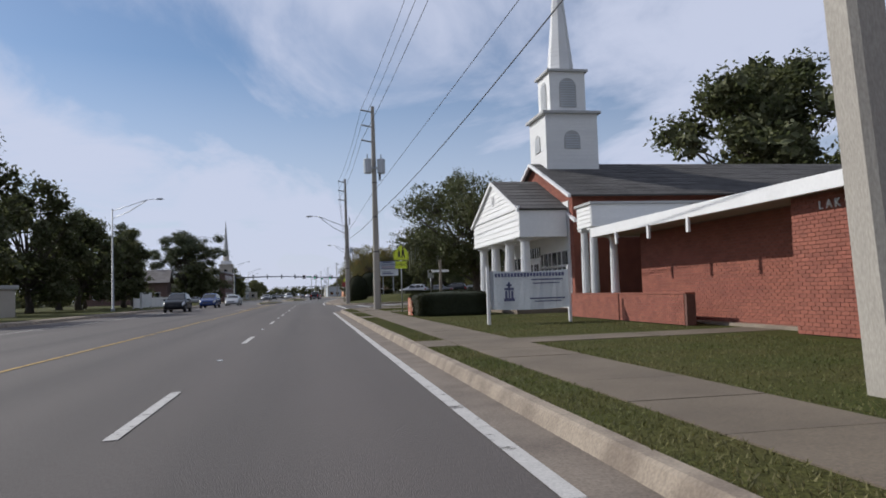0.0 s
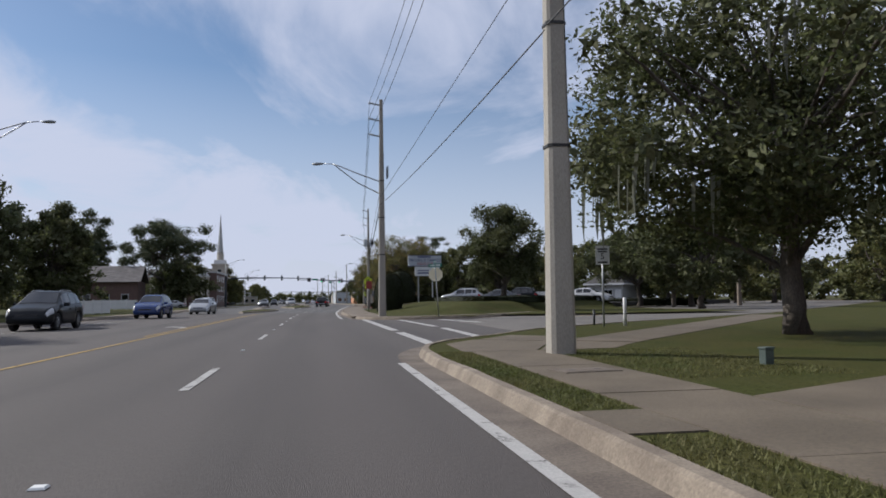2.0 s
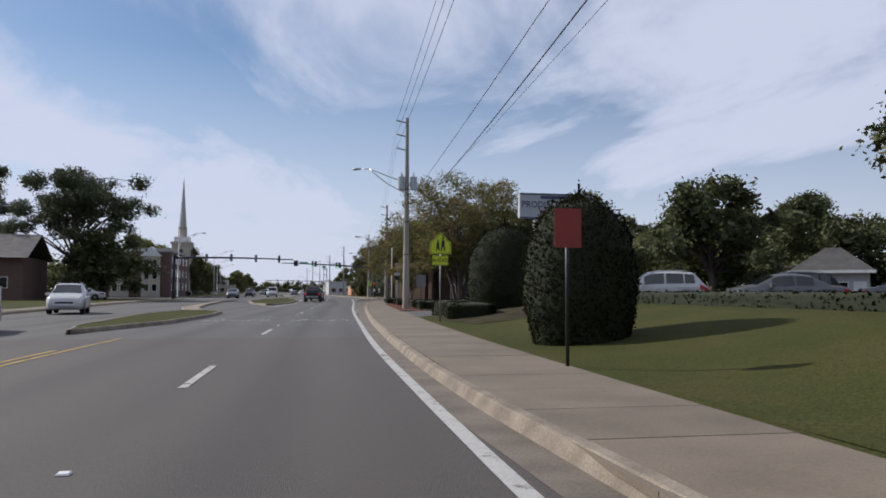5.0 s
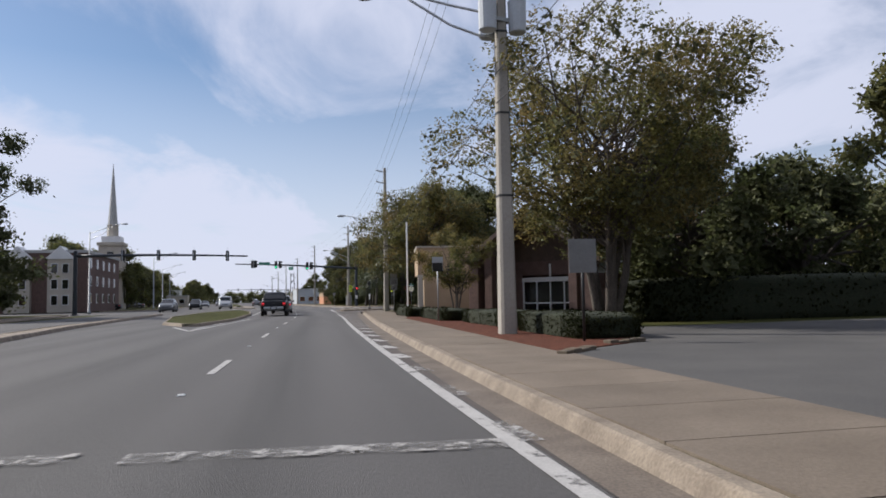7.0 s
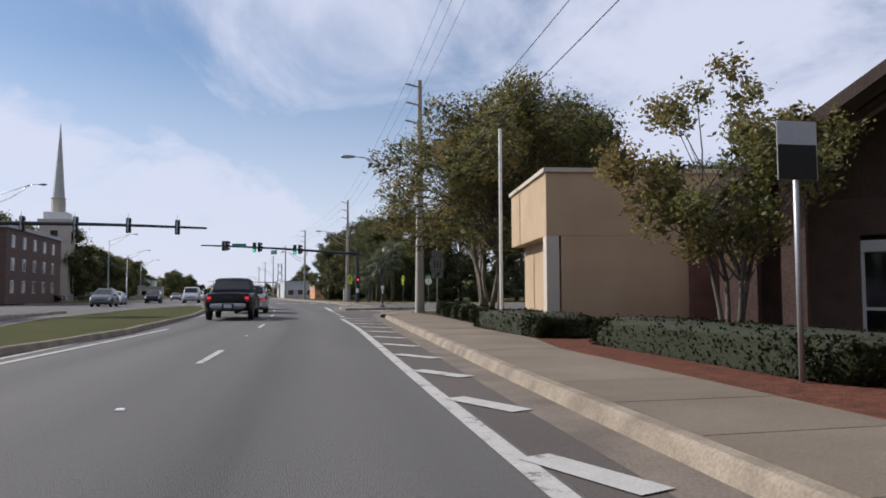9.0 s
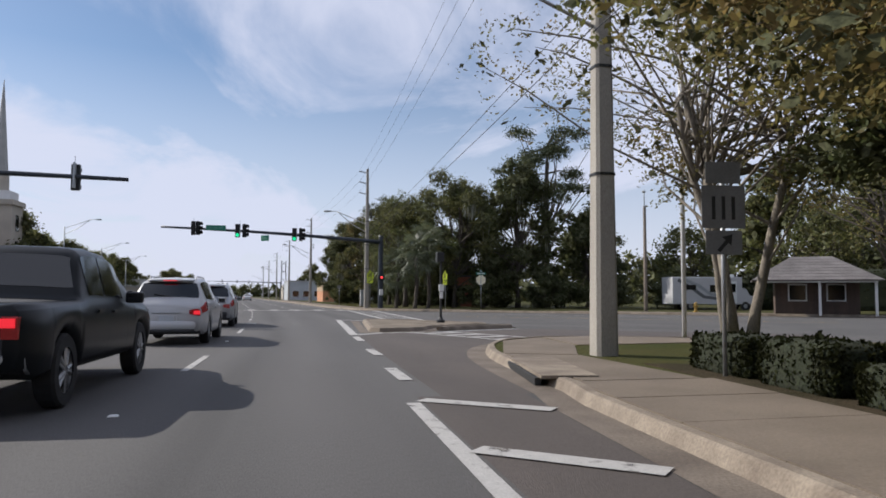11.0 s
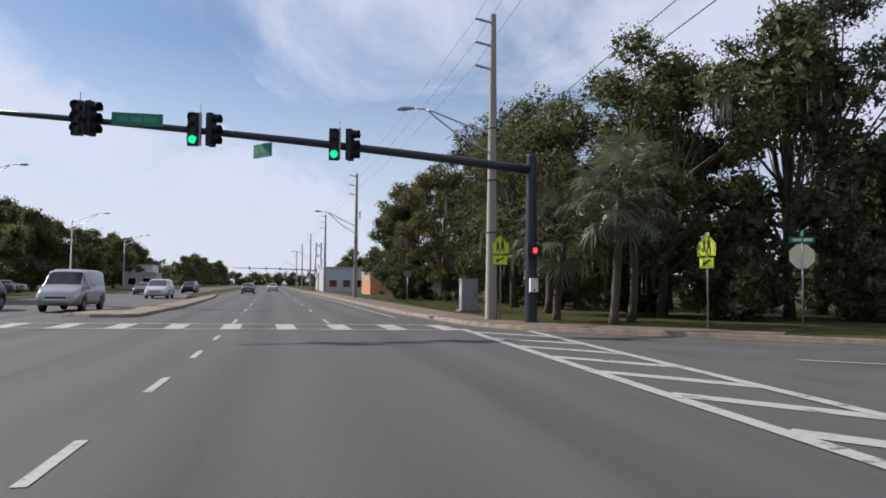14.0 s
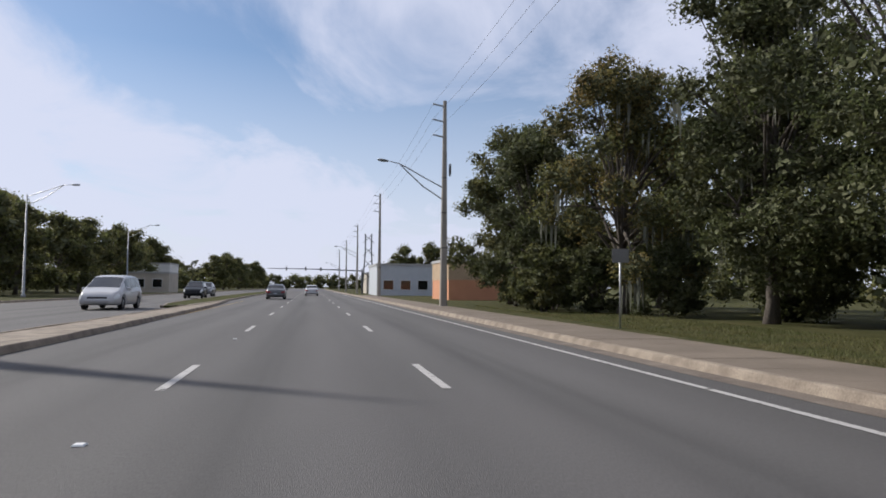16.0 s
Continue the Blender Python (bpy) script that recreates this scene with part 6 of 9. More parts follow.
def crossing_face(s, z0, w=0.76):
    f = plate(s, "panel", penta(w, z0), sign_yellow, label="fluorescent yellow-green pentagon panel")
    k = 0.93
    o = penta(w * k, z0 + w * 0.03)
    i = penta(w * (k - 0.05), z0 + w * 0.052)
    bm = B()
    a, b = V(bm, [(p[0], -0.0425, p[1]) for p in o]), V(bm, [(p[0], -0.0425, p[1]) for p in i])
    for q in range(5):
        bm.faces.new((a[q], a[(q + 1) % 5], b[(q + 1) % 5], b[q]))
    part("border", bm, sign_black, f)
    # plain dark marks in place of the emblem
    for dx, sc in ((-0.1, 0.82), (0.1, 1.0)):
        cz = z0 + w * 0.14
        plate(f, "emblem_mark", [(dx - 0.09 * sc, cz), (dx - 0.04 * sc, cz), (dx, cz + 0.17 * sc), (dx + 0.05 * sc, cz), (dx + 0.1 * sc, cz), (dx + 0.06 * sc, cz + 0.24 * sc), (dx + 0.07 * sc, cz + 0.42 * sc), (dx - 0.05 * sc, cz + 0.42 * sc), (dx - 0.06 * sc, cz + 0.22 * sc)], sign_black, y=-0.0425, t=0.002)
        plate(f, "emblem_dot", [(dx + 0.045 * sc * math.cos(q * math.pi / 4), cz + 0.49 * sc + 0.05 * sc * math.sin(q * math.pi / 4)) for q in range(8)], sign_black, y=-0.0425, t=0.002)
    return f


def crossing_ahead(x, y, turn=0.0, wide=0.76):
    def f(s, h):
        crossing_face(s, h - 0.72, wide)
        p = plate(s, "plaque", rect(0.62, h - 1.16, h - 0.78), sign_yellow)
        bm = B()
        for q in (rect(0.58, h - 1.14, h - 1.13), rect(0.58, h - 0.81, h - 0.80), rect(0.012, h - 1.14, h - 0.80, -0.285), rect(0.012, h - 1.14, h - 0.80, 0.285)):
            slab(bm, q, "y", -0.044, -0.042)
        part("border", bm, sign_black, p)
        letters("writing", "AHEAD", 0.24, sign_black, p, pose(0, -0.043, h - 0.97), wide=0.8, depth=0.001)
    return post_sign("crossing_sign", "yellow-green school crossing sign with AHEAD plaque on a steel post", x, y, f, 3.36, turn=turn, group="school crossing signs")


def crossing_arrow(x, y, turn=0.0, h=3.3):
    def f(s, h):
        crossing_face(s, h - 0.72)
        p = plate(s, "plaque", rect(0.6, h - 1.12, h - 0.78), sign_yellow)
        plate(p, "arrow", [(-0.2, h - 1.0), (-0.05, h - 1.06), (-0.07, h - 1.0), (0.2, h - 0.88), (0.17, h - 0.82), (-0.1, h - 0.94), (-0.12, h - 0.88)], sign_black, y=-0.0425, t=0.002)
    return post_sign("crossing_sign", "yellow-green school crossing sign with arrow plaque", x, y, f, h, turn=turn, group="school crossing signs")


crossing_ahead(4.3, 38.6, -4)
crossing_ahead(4.95, 111.2, -6, 0.84)
crossing_arrow(12.1, 226.45, -38)
crossing_arrow(17.4, 220.3, -74, 3.1)


def stop_back(s, h):
    r = 0.38
    o = [(r / math.cos(math.pi / 8) * math.cos(math.pi / 8 + q * math.pi / 4), h - 0.42 + r / math.cos(math.pi / 8) * math.sin(math.pi / 8 + q * math.pi / 4)) for q in range(8)]
    plate(s, "panel", o, sign_back, label="pale cream back of a stop sign", y=0.04)
    plate(s, "face", o, sign_red, y=0.048, t=0.004)
    for k, (a, dz, w) in enumerate(((0, 0.1, 0.75), (80, 0.3, 0.7))):
        bm = B()
        box(bm, -w / 2, w / 2, -0.008, 0.008, h + dz - 0.09, h + dz + 0.09)
        b = part("street_blade", bm, sign_green, s, "green street name blade")
        b.matrix_basis = pose(0, 0, 0, 0, 0, a)
        bm = B()
        for q in range(2):
            box(bm, -w * 0.38 + q * w * 0.42, -w * 0.38 + q * w * 0.42 + w * 0.36, -0.012, -0.008, h + dz - 0.045, h + dz + 0.045)
        part("lettering_bar", bm, sign_white, b)


post_sign("stop_sign", "pale back of a stop sign under green street name blades", 6.52, 76.3, stop_back, 2.8, group="stop signs").matrix_basis = pose(6.52, 76.3, 0.12, 0, -3.4, -8)
post_sign("stop_sign", "back of a stop sign under a street name blade", 20.1, 219.3, stop_back, 2.8, turn=-20, group="stop signs")


def speed_face(s, h):
    p = plate(s, "panel", rect(0.46, h - 0.62, h), sign_white)
    letters("writing", "5", 0.3, sign_black, p, pose(0, -0.043, h - 0.36), depth=0.001)
    bm = B()
    for z0, w in ((0.12, 0.34), (0.2, 0.3), (0.55, 0.32)):
        slab(bm, rect(w, h - z0 - 0.02, h - z0 + 0.03), "y", -0.043, -0.041)
    part("lettering_bar", bm, sign_black, p)


post_sign("speed_sign", "white rectangular speed sign with a black figure", 8.95, 58.0, speed_face, 2.65, turn=-8)
post_sign("marker_post", "short white marker post in the grass", 9.9, 58.5, lambda s, h: None, 0.95, r=0.06, mat=white_paint, turn=0)
post_sign("marker_post", "short dark marker post in the grass", 9.2, 59.5, lambda s, h: None, 0.55, r=0.04, mat=black_metal)


def back_panel(w, hh, mat):
    def f(s, h):
        plate(s, "panel", rect(w, h - hh, h), mat)
    return f


post_sign("parking_sign", "narrow red-backed sign on a dark post by the pavement", 3.85, 94.0, back_panel(0.46, 0.62, sign_red), 2.5, turn=4, mat=black_metal)
post_sign("parking_sign", "blank grey back of a road sign", 6.9, 128.6, back_panel(0.6, 0.72, sign_bare), 2.2, turn=-8, mat=black_metal)


def bus_face(s, h):
    p = plate(s, "panel", rect(0.46, h - 0.62, h), sign_grey)
    plate(p, "band", rect(0.44, h - 0.62, h - 0.25), sign_black, y=-0.0415, t=0.003)


post_sign("bus_sign", "grey and black bus stop sign on a steel post", 7.35, 144.7, bus_face, 2.75, turn=-4)


def route_face(s, h):
    p = plate(s, "panel", rect(0.5, h - 0.3, h), sign_bare)
    q = plate(s, "shield_panel", rect(0.62, h - 0.92, h - 0.33), sign_bare)
    bm = B()
    for k in range(3):
        slab(bm, rect(0.05, h - 0.8, h - 0.48, -0.14 + k * 0.14), "y", -0.043, -0.041)
    part("lettering_bar", bm, sign_black, q)
    r = plate(s, "arrow_panel", rect(0.52, h - 1.28, h - 0.95), sign_bare)
    plate(r, "arrow", [(-0.1, h - 1.22), (-0.06, h - 1.25), (0.06, h - 1.12), (0.1, h - 1.16), (0.12, h - 1.0), (-0.03, h - 1.04), (0.02, h - 1.08)], sign_black, y=-0.0425, t=0.002)


post_sign("route_sign", "grey route marker with shield and arrow panels", 9.75, 171.2, route_face, 2.95, turn=-8)
post_sign("route_sign", "small blank grey sign before the wood", 11.45, 249.2, back_panel(0.5, 0.4, sign_bare), 2.3, turn=-4)
post_sign("flag_pole", "slender white flagpole on the corner lawn", 14.4, 179.9, lambda s, h: None, 7.6, r=0.06, mat=white_paint)
# wooden cross in the church lawn
g = thing("cross", "slim white wooden cross standing in the lawn", "cross", at=(6.35, 38.9, 0.12))
bm = B()
box(bm, -0.06, 0.06, -0.06, 0.06, -0.05, 2.62)
part("upright", bm, bark_pale, g, bevel=0.008)
bm = B()
box(bm, -0.44, 0.44, -0.05, 0.05, 1.98, 2.1)
part("crosspiece", bm, white_paint, g, bevel=0.008)
# small service pedestal in the church lawn
g = thing("service_pedestal", "small dull green service pedestal in the grass", "utility box", at=(5.8, 44.4, 0.12), turn=12)
bm = B()
box(bm, -0.075, 0.075, -0.06, 0.06, -0.02, 0.22)
part("body", bm, pedestal_green, g, bevel=0.012)
bm = B()
prism(bm, [(-0.09, -0.075), (0.09, -0.075), (0.09, 0.075), (-0.09, 0.075)], 0.22, 0.25)
part("cap", bm, pedestal_green, g, bevel=0.01)
# fire hydrant by the cross street
g = thing("fire_hydrant", "small yellow fire hydrant on the concrete edge", "hydrant", at=(33.2, 209.5, 0.12))
bm = B()
tube(bm, [(0, 0, 0), (0, 0, 0.06), (0, 0, 0.07), (0, 0, 0.5), (0, 0, 0.55), (0, 0, 0.66), (0, 0, 0.72)], [0.16, 0.16, 0.11, 0.1, 0.14, 0.11, 0.03], 12)
part("barrel", bm, paint_yellow, g)
bm = B()
tube(bm, [(-0.2, 0, 0.42), (0.2, 0, 0.42)], 0.05, 8)
part("outlet", bm, paint_yellow, g)

# ---- rising lawn and raised car park of the second block ----
def lawn_z(x, y):
    dx, dy = 18.4, 20.9
    n = math.hypot(dx, dy)
    d = ((x - 9.6) * -dy + (y - 79.6) * dx) / n
    f = min((x - 4.4) / 7.0, (d - 0.4) / 2.8, (y - 79.6) / 6.5, (117.0 - y) / 6.0)
    if x > 14.0:
        f = min(f, (5.6 - d) / 1.4)
    f = max(0.0, min(1.0, f))
    return 0.125 + 0.78 * f * f * (3 - 2 * f) + 0.02 * noise.noise(Vector((x * 0.7, y * 0.7, 0)))


bm = B()
nx, ny = 60, 60
grid = [[bm.verts.new((4.0 + 24.0 * i / nx, 79.2 + 38.6 * j / ny, lawn_z(4.0 + 24.0 * i / nx, 79.2 + 38.6 * j / ny))) for i in range(nx + 1)] for j in range(ny + 1)]
for j in range(ny):
    for i in range(nx):
        bm.faces.new((grid[j][i], grid[j][i + 1], grid[j + 1][i + 1], grid[j + 1][i]))
tagged(part("lawn_bank", bm, grass, smooth=True), "mown green lawn rising gently to a hedge", "lawn", kind="structure")
bm = B()
grid = [[bm.verts.new((x, y, lawn_z(x, y) + 0.015)) for x in steps(5.35 + 0.15 * math.sin(y), 9.7, 0.4)[:10]] for y in steps(107.6, 117.6, 0.5)]
for r0, r1 in zip(grid, grid[1:]):
    for i in range(9):
        bm.faces.new((r0[i], r0[i + 1], r1[i + 1], r1[i]))
tagged(part("planting_bed_2", bm, bed_earth, smooth=True), "dark bare earth bed under clipped bushes", "planting bed", kind="structure")
bm = B()
prism(bm, [(12.9, 88.4), (14.8, 90.2), (26.2, 103.0), (38.0, 116.4), (62, 139), (44, 132), (34, 123), (12.9, 117)], 0.05, 0.6)
tagged(part("car_park_deck", bm, asphalt_lot), "raised asphalt car park behind a hedge", "car park", kind="structure")
bush("long low dark hedge along the top of the lawn", 12.4, 103.6, 0.55, 13.0, 0.55, 51, 7000, 0.06, name="hedge", square=True, z=0.82)
bush("long low dark hedge along the car park edge", 20.6, 96.9, 0.5, 9.2, 0.62, 53, 12000, 0.05, name="hedge", square=True, z=0.72, turn=-41.4)
bush("long low dark hedge along the top of the lawn", 14.9, 89.9, 2.6, 0.5, 0.55, 52, 3500, 0.06, name="hedge", square=True, z=0.8, turn=-14)


# ---- brickwork ----
def brick_wall(parent, origin, run, length, high, z0, thick=0.2, near=(0, 0), bw=0.20, bh=0.062, gap=0.011, name="brick"):
    """Bricks laid in running bond on a mortar core. run: unit vector along the wall; the face looks to the right of the run turned back."""
    o, r = Vector((*origin, 0)), Vector((*run, 0)).normalized()
    nrm = Vector((r.y, -r.x, 0))
    bm = B()
    c = [o, o + r * length, o + r * length - nrm * thick, o - nrm * thick]
    prism(bm, [(p.x, p.y) for p in (c if (c[1] - c[0]).cross(c[2] - c[1]).z > 0 else c[::-1])], z0, z0 + high)
    core = part("mortar_core", bm, mortar, parent)
    verts, faces = [], []
    unit = None
    n_near = 0
    rows = int(high / (bh + gap))
    for j in range(rows):
        z = z0 + j * (bh + gap) + gap
        s = -(bw + gap) / 2 * (j % 2)
        while s < length - 0.02:
            a, b = max(0.0, s), min(length, s + bw)
            if b - a > 0.03:
                proud = 0.012 + 0.003 * random.random()
                full = abs((b - a) - bw) < 1e-6
                if full and n_near < 300 and near[0] <= s <= near[1]:
                    if unit is None:
                        t = B()
                        box(t, 0, bw, -0.02, 0.013, 0, bh)
                        unit = bpy.data.meshes.new("brick")
                        t.to_mesh(unit)
                        t.free()
                        unit.materials.append(brick_red)
                    q = o + r * s
                    ob = new("brick", unit)
                    ob.parent = parent
                    ang = math.atan2(r.y, r.x)
                    ob.matrix_basis = Matrix.Translation((q.x, q.y, z)) @ Matrix.Rotation(ang, 4, "Z") @ Matrix.Diagonal((1, -1, 1, 1))
                    n_near += 1
                else:
                    k = len(verts)
                    for zz in (z, z + bh):
                        for d, e in ((a, proud), (b, proud), (b, -0.01), (a, -0.01)):
                            p = o + r * d + nrm * e
                            verts.append((p.x, p.y, zz))
                    faces += [(k, k + 1, k + 5, k + 4), (k + 4, k + 5, k + 6, k + 7), (k, k + 3, k + 2, k + 1), (k + 1, k + 2, k + 6, k + 5), (k, k + 4, k + 7, k + 3)]
            s += bw + gap
    if verts:
        mesh_part("brickwork", verts, faces, brick_mass, parent, kind="stuff")
    return core


def boards(parent, x, y0, y1, z0, z1, n, top=None, name="board", face=-1, mat=None):
    """Lapped boards on a wall that looks along -x; top(z) gives the half width of a gable at z."""
    mid = (y0 + y1) / 2
    for k in range(n):
        a, b = z0 + (z1 - z0) * k / n, z0 + (z1 - z0) * (k + 1) / n + 0.012
        wa = top(a) if top else (y1 - y0) / 2
        wb = top(min(b, z1)) if top else (y1 - y0) / 2
        bm = B()
        v = V(bm, [(x - 0.028, mid - wa, a), (x - 0.028, mid + wa, a), (x - 0.006, mid + wb, b), (x - 0.006, mid - wb, b), (x + 0.02, mid - wa, a), (x + 0.02, mid + wa, a), (x + 0.02, mid + wb, b), (x + 0.02, mid - wb, b)])
        for f in ((0, 1, 2, 3), (7, 6, 5, 4), (0, 4, 5, 1), (3, 2, 6, 7), (0, 3, 7, 4), (1, 5, 6, 2)):
            bm.faces.new([v[i] for i in f])
        part(name, bm, mat or white_board, parent)


def roof_face(parent, a, b, c, d, rows, mat, name="roof_slope", thick=0.05):
    """A slope from eave a-b up to ridge d-c, laid in overlapping courses of shingles."""
    a, b, c, d = (Vector(p) for p in (a, b, c, d))
    n = (b - a).cross(d - a).normalized()
    if n.z < 0:
        n = -n
    verts, faces = [], []
    rng = random.Random(7)
    for k in range(rows):
        f0, f1 = k / rows, min(1.0, (k + 1.12) / rows)
        l0, l1, r0, r1 = a.lerp(d, f0), a.lerp(d, f1), b.lerp(c, f0), b.lerp(c, f1)
        m = max(1, int((r0 - l0).length / 0.9))
        for q in range(m):
            g0, g1 = q / m, (q + 0.985) / m
            lift = n * (thick * 0.35 + rng.random() * 0.006)
            s = len(verts)
            verts += [tuple(l0.lerp(r0, g0) + lift + n * 0.014), tuple(l0.lerp(r0, g1) + lift + n * 0.014), tuple(l1.lerp(r1, g1) + lift), tuple(l1.lerp(r1, g0) + lift), tuple(l0.lerp(r0, g0) - n * 0.002), tuple(l0.lerp(r0, g1) - n * 0.002)]
            faces += [(s, s + 1, s + 2, s + 3), (s + 4, s + 5, s + 1, s)]
    bm = B()
    vs = V(bm, [a, b, c, d, a - n * thick, b - n * thick, c - n * thick, d - n * thick])
    for f in ((0, 1, 2, 3), (7, 6, 5, 4), (0, 4, 5, 1), (1, 5, 6, 2), (2, 6, 7, 3), (3, 7, 4, 0)):
        bm.faces.new([vs[i] for i in f])
    r = part(name, bm, mat, parent)
    mesh_part("shingle_course", verts, faces, mat, r, kind="stuff")
    return r


def bx(name, parent, x0, x1, y0, y1, z0, z1, mat, bevel=0.0, label=""):
    bm = B()
    box(bm, x0, x1, y0, y1, z0, z1)
    return part(name, bm, mat, parent, label, bevel=bevel)


def column(parent, x, y, z0, z1, r, flutes=16):
    """A fluted column on a square base with a cap."""
    bm = B()
    n = flutes * 2
    rings = []
    for f, k in ((0.0, 1.0), (0.35, 0.99), (0.7, 0.93), (1.0, 0.84)):
        rings.append(V(bm, [(x + r * k * (1 if i % 2 else 0.93) * math.cos(i * 2 * math.pi / n), y + r * k * (1 if i % 2 else 0.93) * math.sin(i * 2 * math.pi / n), z0 + 0.2 + (z1 - z0 - 0.34) * f) for i in range(n)]))
    for a, b in zip(rings, rings[1:]):
        for i in range(n):
            bm.faces.new((a[i], a[(i + 1) % n], b[(i + 1) % n], b[i]))
    c = part("column", bm, white_paint, parent)
    bm = B()
    box(bm, x - r * 1.35, x + r * 1.35, y - r * 1.35, y + r * 1.35, z0, z0 + 0.1)
    tube(bm, [(x, y, z0 + 0.1), (x, y, z0 + 0.16), (x, y, z0 + 0.21)], [r * 1.25, r * 1.25, r * 1.02], 18)
    part("column_base", bm, white_paint, c)
    bm = B()
    tube(bm, [(x, y, z1 - 0.15), (x, y, z1 - 0.08)], [r * 0.9, r * 1.1], 18)
    box(bm, x - r * 1.15, x + r * 1.15, y - r * 1.15, y + r * 1.15, z1 - 0.08, z1)
    part("column_cap", bm, white_paint, c)
    return c


def arch(w, h, z0, n=8):
    r = w / 2
    return [(-r, z0), (r, z0)] + [(r * math.cos(k * math.pi / n), z0 + h - r + r * math.sin(k * math.pi / n)) for k in range(n + 1)]


# ---- the brick church ----
church = thing("church", "red brick church with a white columned porch and steeple", "church")
PY, PX = 33.85, 8.0
# porch
bx("porch_floor", church, 7.7, 10.0, 29.5, 38.2, 0.1, 0.3, concrete_walk)
for y in (30.25, 32.6, 35.1, 37.45):
    column(church, 8.35, y, 0.3, 3.17, 0.22)
column(church, 9.6, 37.5, 0.3, 3.17, 0.2)
half = lambda z: 4.1 * (5.97 - z) / (5.97 - 4.33)
boards(church, PX, 29.75, 37.95, 3.2, 4.33, 5)
boards(church, PX, 29.75, 37.95, 4.42, 5.9, 8, top=half)
bx("frieze_band", church, PX - 0.06, PX + 0.02, 29.7, 38.0, 4.31, 4.43, white_paint)
bx("porch_beam", church, PX, PX + 0.3, 29.75, 37.95, 3.17, 4.33, white_paint)
bx("porch_side", church, PX, 9.95, 29.72, 29.95, 3.17, 4.33, white_paint)
bx("porch_side", church, PX, 9.95, 37.75, 37.98, 3.17, 4.33, white_paint)
bx("porch_ceiling", church, PX + 0.3, 9.95, 29.95, 37.75, 3.3, 3.36, white_paint)
bm = B()
slab(bm, [(29.78, 4.33), (37.92, 4.33), (33.85, 5.95)], "x", PX + 0.02, PX + 0.2)
part("pediment_core", bm, white_paint, church)
for s in (-1, 1):
    roof_face(church, (7.9, PY + s * 4.22, 4.28), (10.2, PY + s * 4.22, 4.28), (10.2, PY, 5.99), (7.9, PY, 5.99), 9, shingle)
    bm = B()
    slab(bm, [(PY + s * 4.24, 4.16), (PY + s * 4.24, 4.3), (PY, 6.0), (PY, 5.84)], "x", 7.87, 7.96)
    part("rake_board", bm, white_paint, church)
bm = B()
tube(bm, [(PX - 0.05, PY, 5.12), (PX + 0.02, PY, 5.12)], 0.24, 16)
vent = part("round_vent", bm, white_paint, church)
for k in range(5):
    w = math.sqrt(max(0.01, 0.19 ** 2 - (-0.14 + 0.07 * k) ** 2))
    bx("slat", vent, PX - 0.065, PX - 0.05, PY - w, PY + w, 4.98 + 0.07 * k - 0.012, 4.98 + 0.07 * k + 0.022, grey_trim)
# glazed entrance wall
bx("entrance_wall", church, 10.0, 10.25, 29.6, 38.1, 0.15, 4.6, white_paint)
for k, (y0, y1) in enumerate(((29.9, 31.0), (31.25, 32.2), (32.45, 33.2), (35.5, 36.3), (36.55, 37.6))):
    for z0, z1 in ((0.65, 1.25), (1.35, 1.95), (2.05, 2.6)):
        w = bx("window", church, 9.955, 10.0, y0, y1, z0, z1, glass_dark)
        bx("window_bar", w, 9.93, 9.955, y0 - 0.05, y1 + 0.05, z0 - 0.06, z0, white_paint)
        bx("window_bar", w, 9.93, 9.955, (y0 + y1) / 2 - 0.025, (y0 + y1) / 2 + 0.025, z0, z1, white_paint)
d = bx("door", church, 9.93, 9.99, 33.4, 35.3, 0.3, 2.35, white_paint)
for y0 in (33.55, 34.45):
    for z0 in (1.2, 1.75):
        bx("pane", d, 9.915, 9.93, y0, y0 + 0.28, z0, z0 + 0.45, glass_dark)
        bx("pane", d, 9.915, 9.93, y0 + 0.36, y0 + 0.64, z0, z0 + 0.45, glass_dark)
    bx("door_panel", d, 9.918, 9.93, y0, y0 + 0.64, 0.5, 1.05, white_board)
bx("door_handle", d, 9.89, 9.93, 34.32, 34.36, 1.1, 1.3, black_metal)
w = bx("window", church, 9.955, 10.0, 33.45, 35.25, 2.5, 2.95, glass_dark, label="fanlight over the door")
for k in range(5):
    bx("window_bar", w, 9.93, 9.955, 33.45 + 0.36 * k, 33.48 + 0.36 * k, 2.5, 2.95, white_paint)
# brick gable front and nave
gable = B()
slab(gable, [(29.2, 0.1), (38.5, 0.1), (38.5, 4.8), (33.85, 6.72), (29.2, 4.8)], "x", 10.05, 10.45)
part("gable_wall", gable, brick_mass, church)
verts, faces = [], []
for j in range(62):
    z = 2.2 + j * 0.073
    hw = min(4.65, 4.65 * (6.72 - z) / 1.92)
    s = -hw
    while s < hw - 0.05 and hw > 0.1:
        e = min(hw, s + 0.2)
        if not (abs(s) < 4.05 and z < 4.3):
            k = len(verts)
            for zz in (z, z + 0.062):
                for yy, xx in ((PY + s, 10.035), (PY + e, 10.035), (PY + e, 10.06), (PY + s, 10.06)):
                    verts.append((xx, yy, zz))
            faces += [(k, k + 4, k + 5, k + 1), (k + 4, k + 7, k + 6, k + 5), (k, k + 1, k + 2, k + 3), (k + 1, k + 5, k + 6, k + 2), (k, k + 3, k + 7, k + 4)]
        s += 0.211
mesh_part("brickwork", verts, faces, brick_mass, church, kind="stuff")
bm = B()
box(bm, 10.45, 32, 29.3, 38.4, 0.1, 4.8)
part("nave_wall", bm, brick_mass, church)
